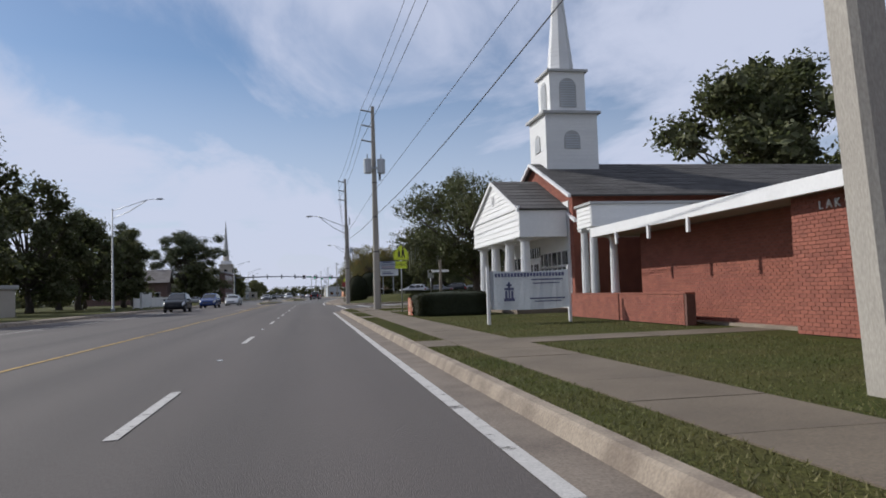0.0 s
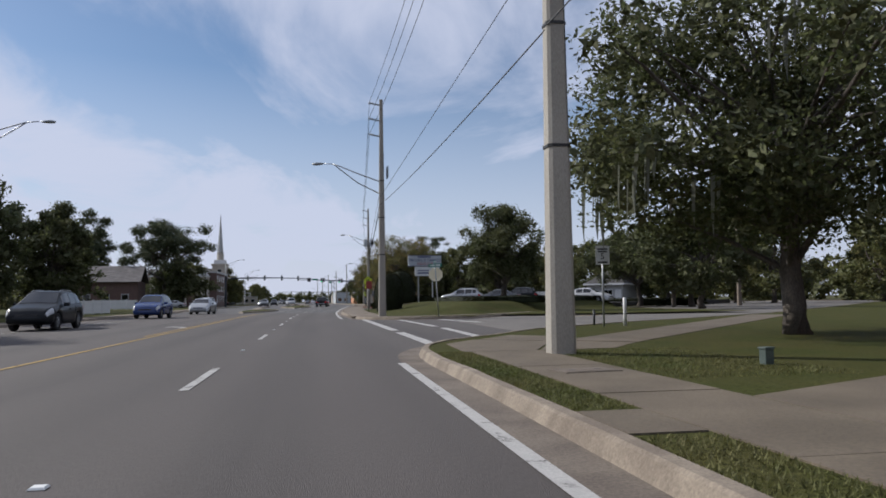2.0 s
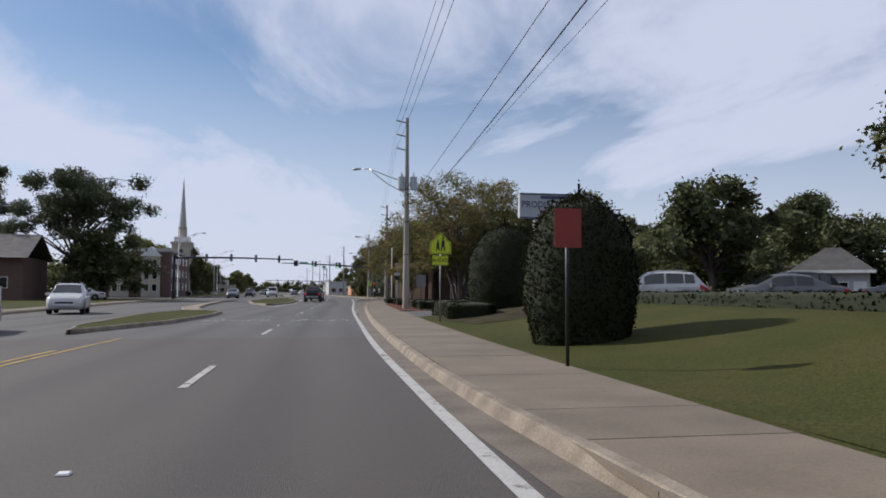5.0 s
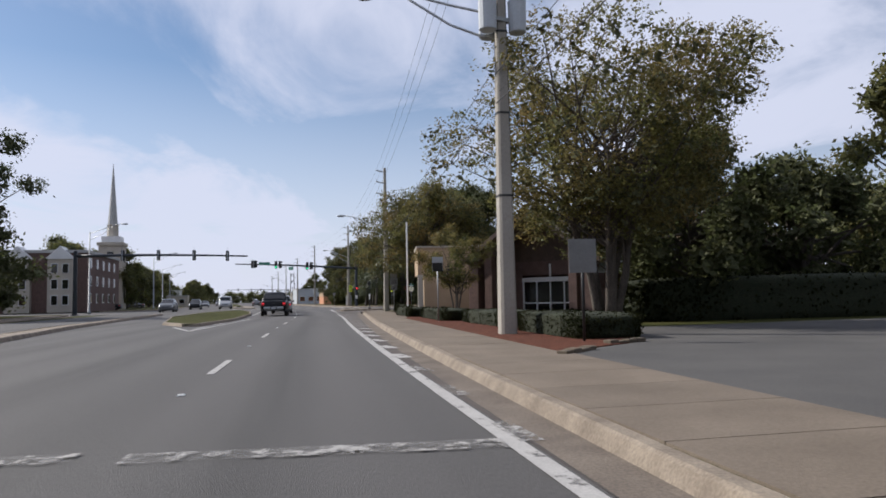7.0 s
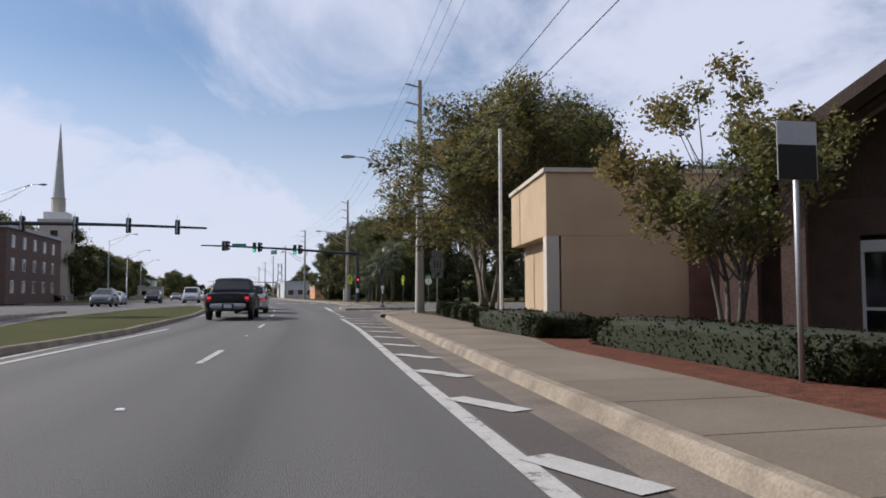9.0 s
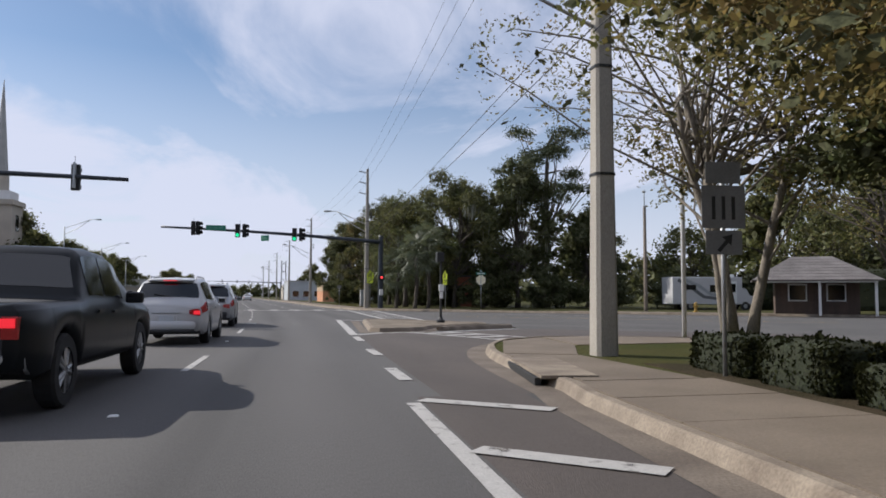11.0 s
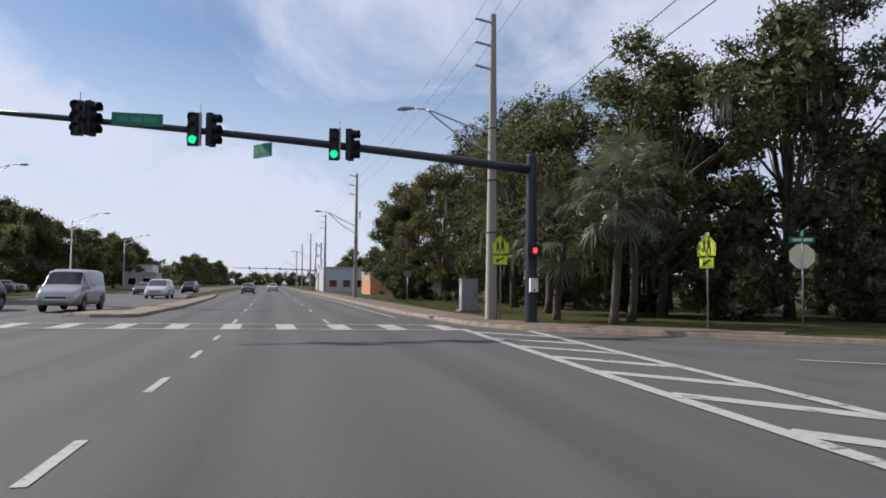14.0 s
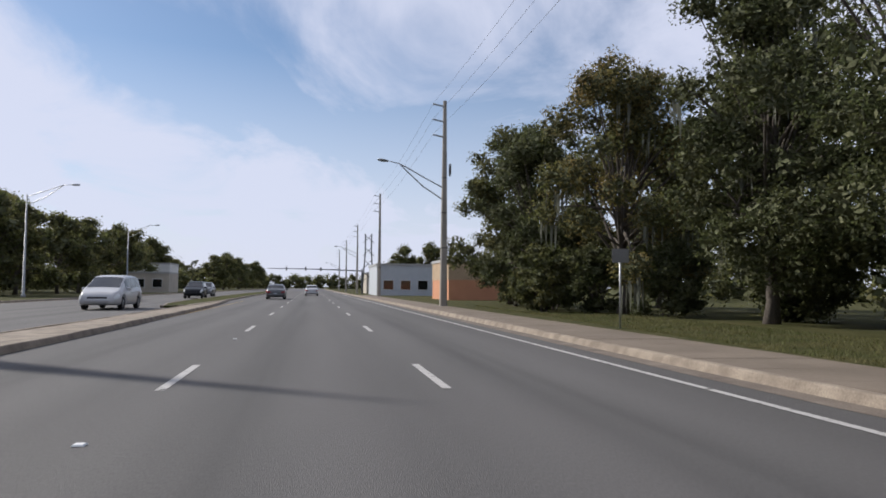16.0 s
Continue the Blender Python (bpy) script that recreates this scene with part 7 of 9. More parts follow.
for s in (-1, 1):
    roof_face(church, (9.8, PY + s * 5.0, 4.72), (32.3, PY + s * 5.0, 4.72), (32.3, PY, 6.8), (9.8, PY, 6.8), 22, shingle)
    for dx, dz in ((9.72, 0.0), (9.93, -0.98)):
        bm = B()
        slab(bm, [(PY + s * 5.05, 4.63 + dz), (PY + s * 5.05, 4.74 + dz), (PY, 6.83 + dz), (PY, 6.7 + dz)], "x", dx, dx + 0.12)
        part("rake_board", bm, white_paint, church)
# tower and spire
tower = thing("steeple", "white boarded church tower with a shingled spire", "steeple")
TX0, TX1, TY0, TY1 = 10.3, 12.75, 32.9, 35.3
bx("tower_stage", tower, TX0, TX1, TY0, TY1, 5.6, 8.95, white_board)
bx("tower_cornice", tower, TX0 - 0.16, TX1 + 0.16, TY0 - 0.16, TY1 + 0.16, 8.95, 9.08, grey_trim, bevel=0.02)
BX0, BX1, BY0, BY1 = 10.68, 12.38, 33.25, 34.95
bx("belfry_stage", tower, BX0, BX1, BY0, BY1, 9.08, 10.98, white_board)
bx("belfry_cornice", tower, BX0 - 0.13, BX1 + 0.13, BY0 - 0.13, BY1 + 0.13, 10.98, 11.1, grey_trim, bevel=0.02)
bm = B()
cx, cy = (BX0 + BX1) / 2, (BY0 + BY1) / 2
lo, hi = [(cx + 0.62 * math.cos(k * math.pi / 4 + math.pi / 8), cy + 0.62 * math.sin(k * math.pi / 4 + math.pi / 8), 11.1) for k in range(8)], (cx, cy, 17.2)
vs = V(bm, lo)
tp = bm.verts.new(hi)
for k in range(8):
    bm.faces.new((vs[k], vs[(k + 1) % 8], tp))
bm.faces.new(vs[::-1])
spire = part("spire", bm, white_paint, tower)
verts, faces = [], []
for j in range(30):
    z = 11.1 + j * 0.2
    for k in range(8):
        q = []
        for zz, e in ((z, 0.02), (z + 0.21, 0.004)):
            f = max(0.0, (17.2 - zz) / 6.1) * 0.62 + e
            for kk in (k, k + 1):
                a = kk * math.pi / 4 + math.pi / 8
                q.append((cx + f * math.cos(a), cy + f * math.sin(a), zz))
        s = len(verts)
        verts += q
        faces.append((s, s + 1, s + 3, s + 2))
mesh_part("shingle_course", verts, faces, white_paint, spire, kind="stuff")
for z in [5.75 + 0.16 * k for k in range(20)]:
    bx("clapboard", tower, TX0 - 0.012, TX1 + 0.012, TY0 - 0.012, TY1 + 0.012, z, z + 0.03, white_paint)
for (x0, x1, y0, y1, z0, w, h) in ((TX0, TX1, TY0, TY1, 7.35, 0.75, 0.85), (BX0, BX1, BY0, BY1, 9.35, 0.8, 1.35)):
    for ax in ("x", "y"):
        bm = B()
        o = arch(w, h, z0)
        mid = (y0 + y1) / 2 if ax == "x" else (x0 + x1) / 2
        slab(bm, [(mid + p[0], p[1]) for p in o], ax, (x0 if ax == "x" else y0) - 0.03, (x0 if ax == "x" else y0) + 0.02)
        v = part("louvre_frame", bm, grey_trim, tower)
        n = int(h / 0.11) - 1
        for k in range(n):
            z = z0 + 0.05 + 0.11 * k
            hw = w / 2 - 0.05
            if z > z0 + h - w / 2:
                hw = math.sqrt(max(0.01, (w / 2) ** 2 - (z - (z0 + h - w / 2)) ** 2)) - 0.05
            if hw > 0.04:
                if ax == "x":
                    bx("louvre", v, x0 - 0.05, x0 - 0.03, mid - hw, mid + hw, z, z + 0.05, sign_grey)
                else:
                    bx("louvre", v, mid - hw, mid + hw, y0 - 0.05, y0 - 0.03, z, z + 0.05, sign_grey)
# flat link canopy and the low wing
wing = thing("church_wing", "low red brick church wing under a wide flat roof", "church hall")
bx("link_canopy", wing, 9.9, 17.0, 26.9, 28.4, 3.3, 4.12, white_board, bevel=0.02)
bx("canopy_edge", wing, 9.82, 17.0, 26.82, 28.48, 4.12, 4.22, grey_trim, bevel=0.01)
bx("link_wall", wing, 12.4, 17.0, 22.8, 27.0, 0.1, 2.9, brick_brown)
bx("link_side_wall", wing, 10.6, 12.4, 22.8, 22.95, 0.1, 2.9, brick_brown)
bx("link_roof", wing, 9.9, 17.0, 22.9, 26.85, 2.9, 3.05, grey_trim)
for y0 in (23.3, 24.6, 25.8):
    bm = B()
    slab(bm, [(y0 + 0.45 + p[0], p[1]) for p in arch(0.95, 2.2, 0.3)], "x", 12.33, 12.4)
    w = part("arched_window", bm, grey_trim, wing)
    bm = B()
    slab(bm, [(y0 + 0.45 + p[0], p[1]) for p in arch(0.78, 2.0, 0.4)], "x", 12.31, 12.335)
    part("pane", bm, glass_dark, w)
boards(wing, 9.9, 26.95, 28.35, 3.32, 4.1, 5)
column(wing, 8.85, 22.6, 0.15, 2.66, 0.13)
column(wing, 10.1, 27.3, 0.15, 3.3, 0.16)
column(wing, 10.1, 28.2, 0.15, 3.3, 0.16)
bm = B()
box(bm, 8.28, 18, -6, 22.8, 2.66, 2.74)
part("soffit", bm, soffit, wing)
bm = B()
box(bm, 8.3, 18, -6, 22.8, 2.74, 2.86)
part("roof_deck", bm, grey_trim, wing)
bx("fascia", wing, 8.22, 8.3, -6.05, 22.85, 2.62, 2.9, white_paint, bevel=0.01)
bx("fascia", wing, 8.3, 18, 22.78, 22.86, 2.62, 2.9, white_paint)
for y in (20.9, 18.9, 16.9):
    bx("hanger", wing, 8.2, 8.26, y, y + 0.1, 2.3, 2.66, white_paint)
brick_wall(wing, (9.45, 22.0), (0, -1), 8.2, 2.52, 0.14, near=(5.9, 8.2))
brick_wall(wing, (8.6, 13.8), (0, -1), 18, 2.52, 0.14)
bx("return_wall", wing, 8.62, 9.46, 13.6, 13.8, 0.14, 2.66, brick_mass)
bx("wing_core", wing, 9.7, 17.5, -5.8, 21.8, 0.1, 2.66, brick_brown)
for k, ch in enumerate("LAK"):
    letters("letter", ch, 0.22, white_paint, wing, pose(8.56, 12.95 - 0.21 * k, 2.42, 0, 0, -90), depth=0.012)
bx("footing", wing, 9.2, 9.46, 14.0, 22.0, 0.1, 0.2, concrete_kerb)
low = thing("garden_wall", "low red brick wall before the church entrance", "wall")
brick_wall(low, (8.45, 25.5), (0, -1), 4.0, 0.74, 0.14)
brick_wall(low, (8.45, 21.4), (0, -1), 3.7, 0.74, 0.14)
# end in darker brown brick, its shade put into the colour
bx("end_face", low, 8.45, 8.68, 17.6, 17.69, 0.14, 0.88, brick_brown)
bx("coping", low, 8.42, 8.68, 17.6, 25.5, 0.885, 0.92, brick_mass)
# banner on two posts
ban = thing("banner_sign", "pale blue-grey banner with an emblem between white posts", "sign", at=(0, 0, 0))
for x in (4.75, 7.18):
    bm = B()
    tapered(bm, x, 22.05, 0.05, 1.78, 0.09, 0.09)
    part("post", bm, white_paint, ban)
bm = B()
n = 12
a = V(bm, [(4.8 + 2.34 * k / n, 22.0 + 0.03 * math.sin(k * 1.3), 0.56 - 0.04 * math.sin(k / n * math.pi)) for k in range(n + 1)])
b = V(bm, [(4.8 + 2.34 * k / n, 22.0 + 0.02 * math.sin(k * 0.9), 1.66 - 0.05 * math.sin(k / n * math.pi)) for k in range(n + 1)])
for k in range(n):
    bm.faces.new((a[k], a[k + 1], b[k + 1], b[k]))
bmesh.ops.solidify(bm, geom=bm.faces[:], thickness=0.01)
panel = part("banner", bm, sign_grey, ban)
for k in range(22):
    bx("lettering_bar", panel, 4.93 + 0.095 * k, 4.995 + 0.095 * k, 21.93, 21.945, 1.47, 1.58, letter_blue)
for x0, x1, z0, z1 in ((6.0, 6.95, 1.36, 1.4), (6.05, 6.85, 1.26, 1.29), (5.95, 7.0, 0.82, 0.86), (6.1, 6.9, 0.74, 0.77)):
    bx("lettering_bar", panel, x0, x1, 21.93, 21.945, z0, z1, letter_blue)
for x0, x1, z0, z1 in ((5.18, 5.5, 0.78, 0.86), (5.22, 5.28, 0.86, 1.08), (5.32, 5.36, 0.86, 1.12), (5.4, 5.46, 0.86, 1.08), (5.2, 5.48, 1.1, 1.16), (5.31, 5.37, 1.16, 1.32), (5.26, 5.42, 1.22, 1.26)):
    bx("emblem_mark", panel, x0, x1, 21.93, 21.945, z0, z1, letter_blue)
# brick pier with a cross set in it
pier = thing("sign_pier", "short red brick pier with a pale stone cross inlaid", "pier")
bm = B()
prism(bm, [(3.92, 33.4), (3.98, 32.55), (4.16, 32.57), (4.1, 33.42)], 0.1, 0.88)
part("body", bm, terrazzo, pier)
bm = B()
o = [(32.84, 0.2), (32.98, 0.2), (32.96, 0.5), (33.15, 0.48), (33.15, 0.62), (32.97, 0.6), (33.0, 0.84), (32.82, 0.84), (32.85, 0.6), (32.66, 0.62), (32.66, 0.48), (32.86, 0.5)]
slab(bm, o, "x", 3.93, 4.0)
part("inlaid_cross", bm, cross_stone, pier)
# shop sign
shop = thing("shop_sign", "pale double shop sign with dark letters on a steel frame", "sign")
bm = B()
box(bm, 9.85, 13.6, 116.9, 117.2, 4.85, 6.05)
p = part("upper_box", bm, sign_grey, shop, bevel=0.03)
bm = B()
for q in ((9.85, 13.6, 6.0, 6.06), (9.85, 13.6, 4.84, 4.9)):
    box(bm, q[0], q[1], 116.86, 116.9, q[2], q[3])
part("frame", bm, letter_blue, p)
letters("writing", "PRODUCE MARKET", 0.46, letter_blue, p, pose(11.75, 116.88, 5.5), wide=0.9, depth=0.006)
letters("writing", "BAR-B-QUE", 0.4, letter_red, p, pose(11.75, 116.88, 5.1), wide=0.9, depth=0.006)
bx("lettering_bar", p, 10.9, 12.4, 116.87, 116.9, 5.8, 5.94, letter_blue)
bm = B()
box(bm, 10.6, 13.4, 116.95, 117.15, 3.75, 4.8)
q = part("lower_box", bm, sign_white, shop, bevel=0.03)
bx("lettering_bar", q, 10.9, 12.6, 116.93, 116.95, 4.0, 4.15, letter_blue)
bx("lettering_bar", q, 10.9, 12.2, 116.93, 116.95, 4.3, 4.4, letter_blue)
for x in (11.0, 12.6):
    bm = B()
    tube(bm, [(x, 117.1, 0.1), (x, 117.1, 4.9)], 0.08, 8)
    part("post", bm, grey_metal, shop)

# ---- dark gabled building of the second block ----
hall = thing("bank_building", "brown brick building with a tall gabled glass porch", "building", at=(12.31, 147.44, 0.12), turn=-47)
HW, EZ, AZ, BZ = 3.7, 2.75, 5.2, 5.5
for s in (-1, 1):
    roof_face(hall, (s * HW, 0, EZ), (s * HW, 4.5, EZ + 0.15), (0, 4.5, BZ), (0, 0, AZ), 16, shingle_tan)
    bm = B()
    slab(bm, [(s * (HW + 0.05), EZ - 0.26), (s * (HW + 0.05), EZ - 0.02), (0, AZ + 0.02), (0, AZ - 0.22)], "y", -0.1, 0.0)
    part("barge_board", bm, timber_dark, hall)
    bm = B()
    tube(bm, [(s * 0.05, 0.9, AZ - 0.35), (s * (HW - 0.15), 0.9, EZ - 0.2)], 0.09, 6)
    part("rafter", bm, timber_dark, hall)
bm = B()
slab(bm, [(-HW + 0.3, EZ), (HW - 0.3, EZ), (0, AZ - 0.25)], "y", 2.1, 2.25)
part("gable_panel", bm, timber_dark, hall)
for x in (-3.0, -2.2, 2.3, 3.1):
    bx("porch_post", hall, x - 0.2, x + 0.2, 0.15, 0.55, 0, EZ + 0.2 + (0.35 if abs(x) < 3 else 0), brick_dark)
bx("porch_floor", hall, -3.4, 3.4, 0.0, 2.2, -0.05, 0.12, concrete_walk)
for x0, x1 in ((-HW + 0.3, -1.3), (1.75, HW - 0.3)):
    bx("back_wall", hall, x0, x1, 2.1, 2.35, 0, EZ, brick_dark)
bx("porch_lintel", hall, -1.3, 1.75, 2.1, 2.35, 2.05, EZ, brick_dark)
for k in range(4):
    x0 = -1.24 + 0.75 * k
    g = bx("glass_panel", hall, x0, x0 + 0.69, 2.16, 2.2, 0.12, 1.72, glass_dark)
    bx("glazing_bar", g, x0 - 0.06, x0, 2.08, 2.2, 0.12, 1.78, white_paint)
    bx("glazing_bar", g, x0, x0 + 0.69, 2.1, 2.16, 0.62, 0.68, white_paint)
bx("glazing_bar", hall, 1.70, 1.76, 2.08, 2.2, 0.12, 1.78, white_paint)
bx("door_header", hall, -1.3, 1.76, 2.04, 2.2, 1.72, 1.94, white_paint, bevel=0.01)
bx("upper_bar", hall, 0.22, 0.3, 2.04, 2.1, 1.94, 2.6, white_paint)
bx("left_wall", hall, -HW + 0.2, -HW + 0.45, 0.4, 9, 0, EZ, brick_dark)
bx("main_wall", hall, -HW + 0.45, 9.0, 4.6, 10, 0, 3.2, brick_dark)
bx("wing_wall", hall, HW - 0.6, 9.0, 3.0, 4.6, 0, 3.2, brick_dark)
bx("wing_fascia", hall, HW - 0.8, 9.3, 2.7, 10.3, 3.2, 3.92, stucco_tan, bevel=0.02)
bx("wing_coping", hall, HW - 0.85, 9.35, 2.65, 10.35, 3.92, 4.0, shingle_tan)
bm = B()
slab(bm, [(1.6, 2.05), (1.6, 2.12), (2.7, 3.24), (2.7, 3.16)], "x", HW - 0.75, 7.5)
aw = part("awning", bm, sign_grey, hall, "pale standing-seam metal awning")
for k in range(12):
    bm = B()
    slab(bm, [(1.6, 2.12), (1.6, 2.17), (2.7, 3.29), (2.7, 3.24)], "x", HW - 0.75 + 0.36 * k, HW - 0.71 + 0.36 * k)
    part("awning_rib", bm, grey_trim, aw)
tan = thing("tan_annex", "tan stucco annex with a flat roof", "building", at=(8.35, 154.2, 0.12), turn=-9)
bx("upper_wall", tan, 0, 4.2, 0, 4.6, 2.3, 3.8, stucco_tan, bevel=0.02)
bx("lower_wall", tan, 0.35, 4.2, 0.0, 4.4, 0, 2.3, stucco_tan)
bx("corner_pier", tan, 0.0, 0.3, 0, 0.35, 0, 2.3, stucco_pale)
bx("coping", tan, -0.06, 4.26, -0.06, 4.66, 3.8, 3.9, stucco_pale)
bx("window_wall", tan, 3.4, 6.0, -0.2, 3.0, 0, 2.7, brick_brown)
bm = B()
tube(bm, [(-0.5, 3.5, 0), (-0.5, 3.5, 5.6)], 0.05, 8)
tagged(part("flag_mast", bm, white_paint, tan), "")

# ---- far side buildings ----
def windows_on(parent, x0, x1, y, z0, z1, cols, rows, w=1.0, h=1.3, mat=None):
    for j in range(rows):
        for i in range(cols):
            cx = x0 + (x1 - x0) * (i + 0.5) / cols
            cz = z0 + (z1 - z0) * (j + 0.5) / rows
            f = bx("window", parent, cx - w / 2, cx + w / 2, y - 0.04, y + 0.03, cz - h / 2, cz + h / 2, white_paint)
            bx("pane", f, cx - w / 2 + 0.08, cx + w / 2 - 0.08, y - 0.06, y - 0.03, cz - h / 2 + 0.08, cz + h / 2 - 0.08, glass_dark)


blk = thing("apartment_building", "three-storey dark brick building with pale gabled bays", "building", at=(-33, 226, 0.1), turn=0)
bx("wall", blk, -8, 8.2, 0, 22, 0, 8.3, brick_dark)
for k in range(3):
    x0 = -7.5 + 5.4 * k
    bx("bay", blk, x0, x0 + 3.2, -0.8, 0, 0, 7.4, stucco_pale)
    windows_on(blk, x0 + 0.2, x0 + 3.0, -0.8, 0.6, 7.2, 2, 3, 0.9, 1.4)
    bm = B()
    slab(bm, [(x0 - 0.3, 7.4), (x0 + 3.5, 7.4), (x0 + 1.6, 9.2)], "y", -1.0, 2.0)
    part("gable", bm, white_paint, blk)
for k in range(5):
    y0 = 1.5 + 4.0 * k
    for z in (1.2, 3.7, 6.2):
        f = bx("window", blk, 8.2, 8.26, y0, y0 + 1.1, z, z + 1.4, white_paint)
        bx("pane", f, 8.26, 8.28, y0 + 0.1, y0 + 1.0, z + 0.1, z + 1.3, glass_dark)
bx("parapet", blk, -8.2, 8.4, -0.2, 22.2, 8.3, 8.7, grey_trim)
ch2 = thing("tower_church", "pale church tower with a tall slender spire", "church", at=(-28.0, 259.0, 0.1))
bx("tower", ch2, -2.0, 2.0, -2.0, 2.0, 0, 11.6, stucco_pale)
bx("cornice", ch2, -2.25, 2.25, -2.25, 2.25, 11.6, 12.2, stucco_pale, bevel=0.05)
bx("belfry", ch2, -1.6, 1.6, -1.6, 1.6, 12.2, 13.3, white_paint)
bm = B()
tube(bm, [(0, 0, 13.3), (0, 0, 15.4), (0, 0, 15.5)], [1.0, 0.95, 1.15], 8)
part("lantern", bm, stucco_pale, ch2)
bm = B()
tube(bm, [(0, 0, 15.5), (0, 0, 26.9)], [0.85, 0.03], 8)
part("spire", bm, grey_trim, ch2)
for z in (2.0, 5.5, 8.6):
    bx("window", ch2, -0.5, 0.5, -2.06, -2.0, z, z + 1.9, glass_dark)
    bx("window", ch2, 2.0, 2.06, -0.5, 0.5, z, z + 1.9, glass_dark)
bx("nave_wall", ch2, -20, -2, -3, 12, 0, 7.5, brick_dark)
for s in (-1, 1):
    roof_face(ch2, (-20.5, 4.5 + s * 8, 7.3), (-1.8, 4.5 + s * 8, 7.3), (-1.8, 4.5, 11), (-20.5, 4.5, 11), 10, shingle)
shingle_worn = material("shingle_worn", (0.17, 0.155, 0.15), 0.95, second=(0.12, 0.11, 0.105), scale=1.2, amount=0.8, fine=25, fine_amount=0.25, bump=0.3, island_tint=0.12)
lodge = thing("brick_hall", "long low brick hall with a pale grey roof", "building", at=(-40, 178, 0.1), turn=6)
bx("wall", lodge, -9, 8, -6, 6, 0, 4.9, brick_dark)
for s in (-1, 1):
    roof_face(lodge, (-9.6, s * 6.7, 4.75), (8.6, s * 6.7, 4.75), (8.6, 0, 7.8), (-9.6, 0, 7.8), 12, shingle_worn)
windows_on(lodge, -8, 7.5, -6, 1.0, 3.0, 5, 1, 1.2, 1.3)
fence = thing("panel_fence", "white board fence before the far buildings", "fence", at=(-20.5, 104, 0.1), turn=78)
for k in range(7):
    bx("panel", fence, 1.6 * k - 6, 1.6 * k - 4.48, -0.03, 0.03, 0.1, 1.25, white_board)
    bx("post", fence, 1.6 * k - 6.06, 1.6 * k - 5.96, -0.06, 0.06, 0, 1.35, white_paint)
hall_fence = thing("panel_fence", "pale board fence before the far hall", "fence", at=(-34.5, 158, 0.1), turn=4)
for k in range(4):
    bx("panel", hall_fence, 1.6 * k, 1.6 * k + 1.52, -0.03, 0.03, 0.1, 1.5, white_board)
    bx("post", hall_fence, 1.6 * k - 0.06, 1.6 * k + 0.04, -0.06, 0.06, 0, 1.65, white_paint)
mon = thing("monument_sign", "pale masonry sign on the far verge", "sign", at=(-20.2, 97.5, 0.1), turn=70)
bx("panel", mon, -0.9, 0.9, -0.12, 0.12, 0.25, 1.75, sign_white, bevel=0.02)
for x in (-1.05, 0.9):
    bx("pier", mon, x, x + 0.16, -0.15, 0.15, 0, 1.95, white_paint)
mon2 = thing("monument_sign", "grey masonry gate pier under the trees", "sign", at=(-23.5, 63, 0.1), turn=70)
bx("pier", mon2, -1.0, 1.0, -0.4, 0.4, 0, 2.2, stucco_pale, bevel=0.03)
bx("cap", mon2, -1.2, 1.2, -0.55, 0.55, 2.2, 2.5, grey_trim, bevel=0.03)
# low shops further along, both sides
SHOPS = ((15.2, 300, 5.6, 9, 3.6, stucco_orange, "orange-tan stucco shop with a flat roof"), (17, 338, 20, 14, 4.2, sign_grey, "long low pale metal shed"), (11, 366, 9, 8, 3.6, stucco_pale, "low pale shop by the road"),
         (-27.5, 352, 6, 8, 3.0, stucco_pale, "low pale shop across the road"), (-33, 372, 8, 9, 5.0, white_board, "two-storey white shop across the road"))
for x, y, w, d, h, mt, lb in SHOPS:
    b = thing("shop_building", lb, "building", "shops further along the road", at=(x, y, 0.08), turn=3)
    bx("wall", b, -w / 2, w / 2, -d / 2, d / 2, 0, h, mt)
    bx("parapet", b, -w / 2 - 0.1, w / 2 + 0.1, -d / 2 - 0.1, d / 2 + 0.1, h, h + 0.25, grey_trim)
    if mt is not stucco_orange:
        windows_on(b, -w / 2 + 0.4, w / 2 - 0.4, -d / 2, 0.6, 2.4, max(2, int(w / 2.5)), 1, 1.5, 1.4)
    if mt is stucco_orange:
        bx("upper_band", b, -w / 2 - 0.03, w / 2 + 0.03, -d / 2 - 0.03, d / 2 + 0.03, 1.9, h, stucco_tan)
lat = thing("lattice_tower", "thin dark lattice tower over the far sheds", "tower", at=(6.5, 344, 0.1))
for sx in (-1, 1):
    for sy in (-1, 1):
        bm = B()
        tube(bm, [(sx * 0.9, sy * 0.9, 0), (sx * 0.45, sy * 0.45, 7), (sx * 0.5, sy * 0.5, 9.4)], 0.09, 5)
        part("leg", bm, black_metal, lat)
for z in (2, 4, 6, 8):
    bm = B()
    tube(bm, [(-0.8, -0.8, z), (0.6, 0.6, z + 1.4)], 0.05, 4)
    tube(bm, [(0.8, -0.8, z), (-0.6, 0.6, z + 1.4)], 0.05, 4)
    part("brace", bm, black_metal, lat)
house = thing("house", "small house with a pale hipped roof over a dark open porch", "house", at=(37.5, 203, 0.1), turn=-35)
bx("wall", house, -2.2, 2.6, -0.6, 2.4, 0, 2.2, timber_dark)
for s in (-1, 1):
    roof_face(house, (-3.6, s * 3.0, 2.15), (3.6, s * 3.0, 2.15), (1.2, 0, 3.7), (-1.2, 0, 3.7), 8, shingle_worn)
    roof_face(house, (s * 3.6, -3.0, 2.15), (s * 3.6, 3.0, 2.15), (s * 1.2, 0, 3.7), (s * 1.2, 0, 3.7), 8, shingle_worn)
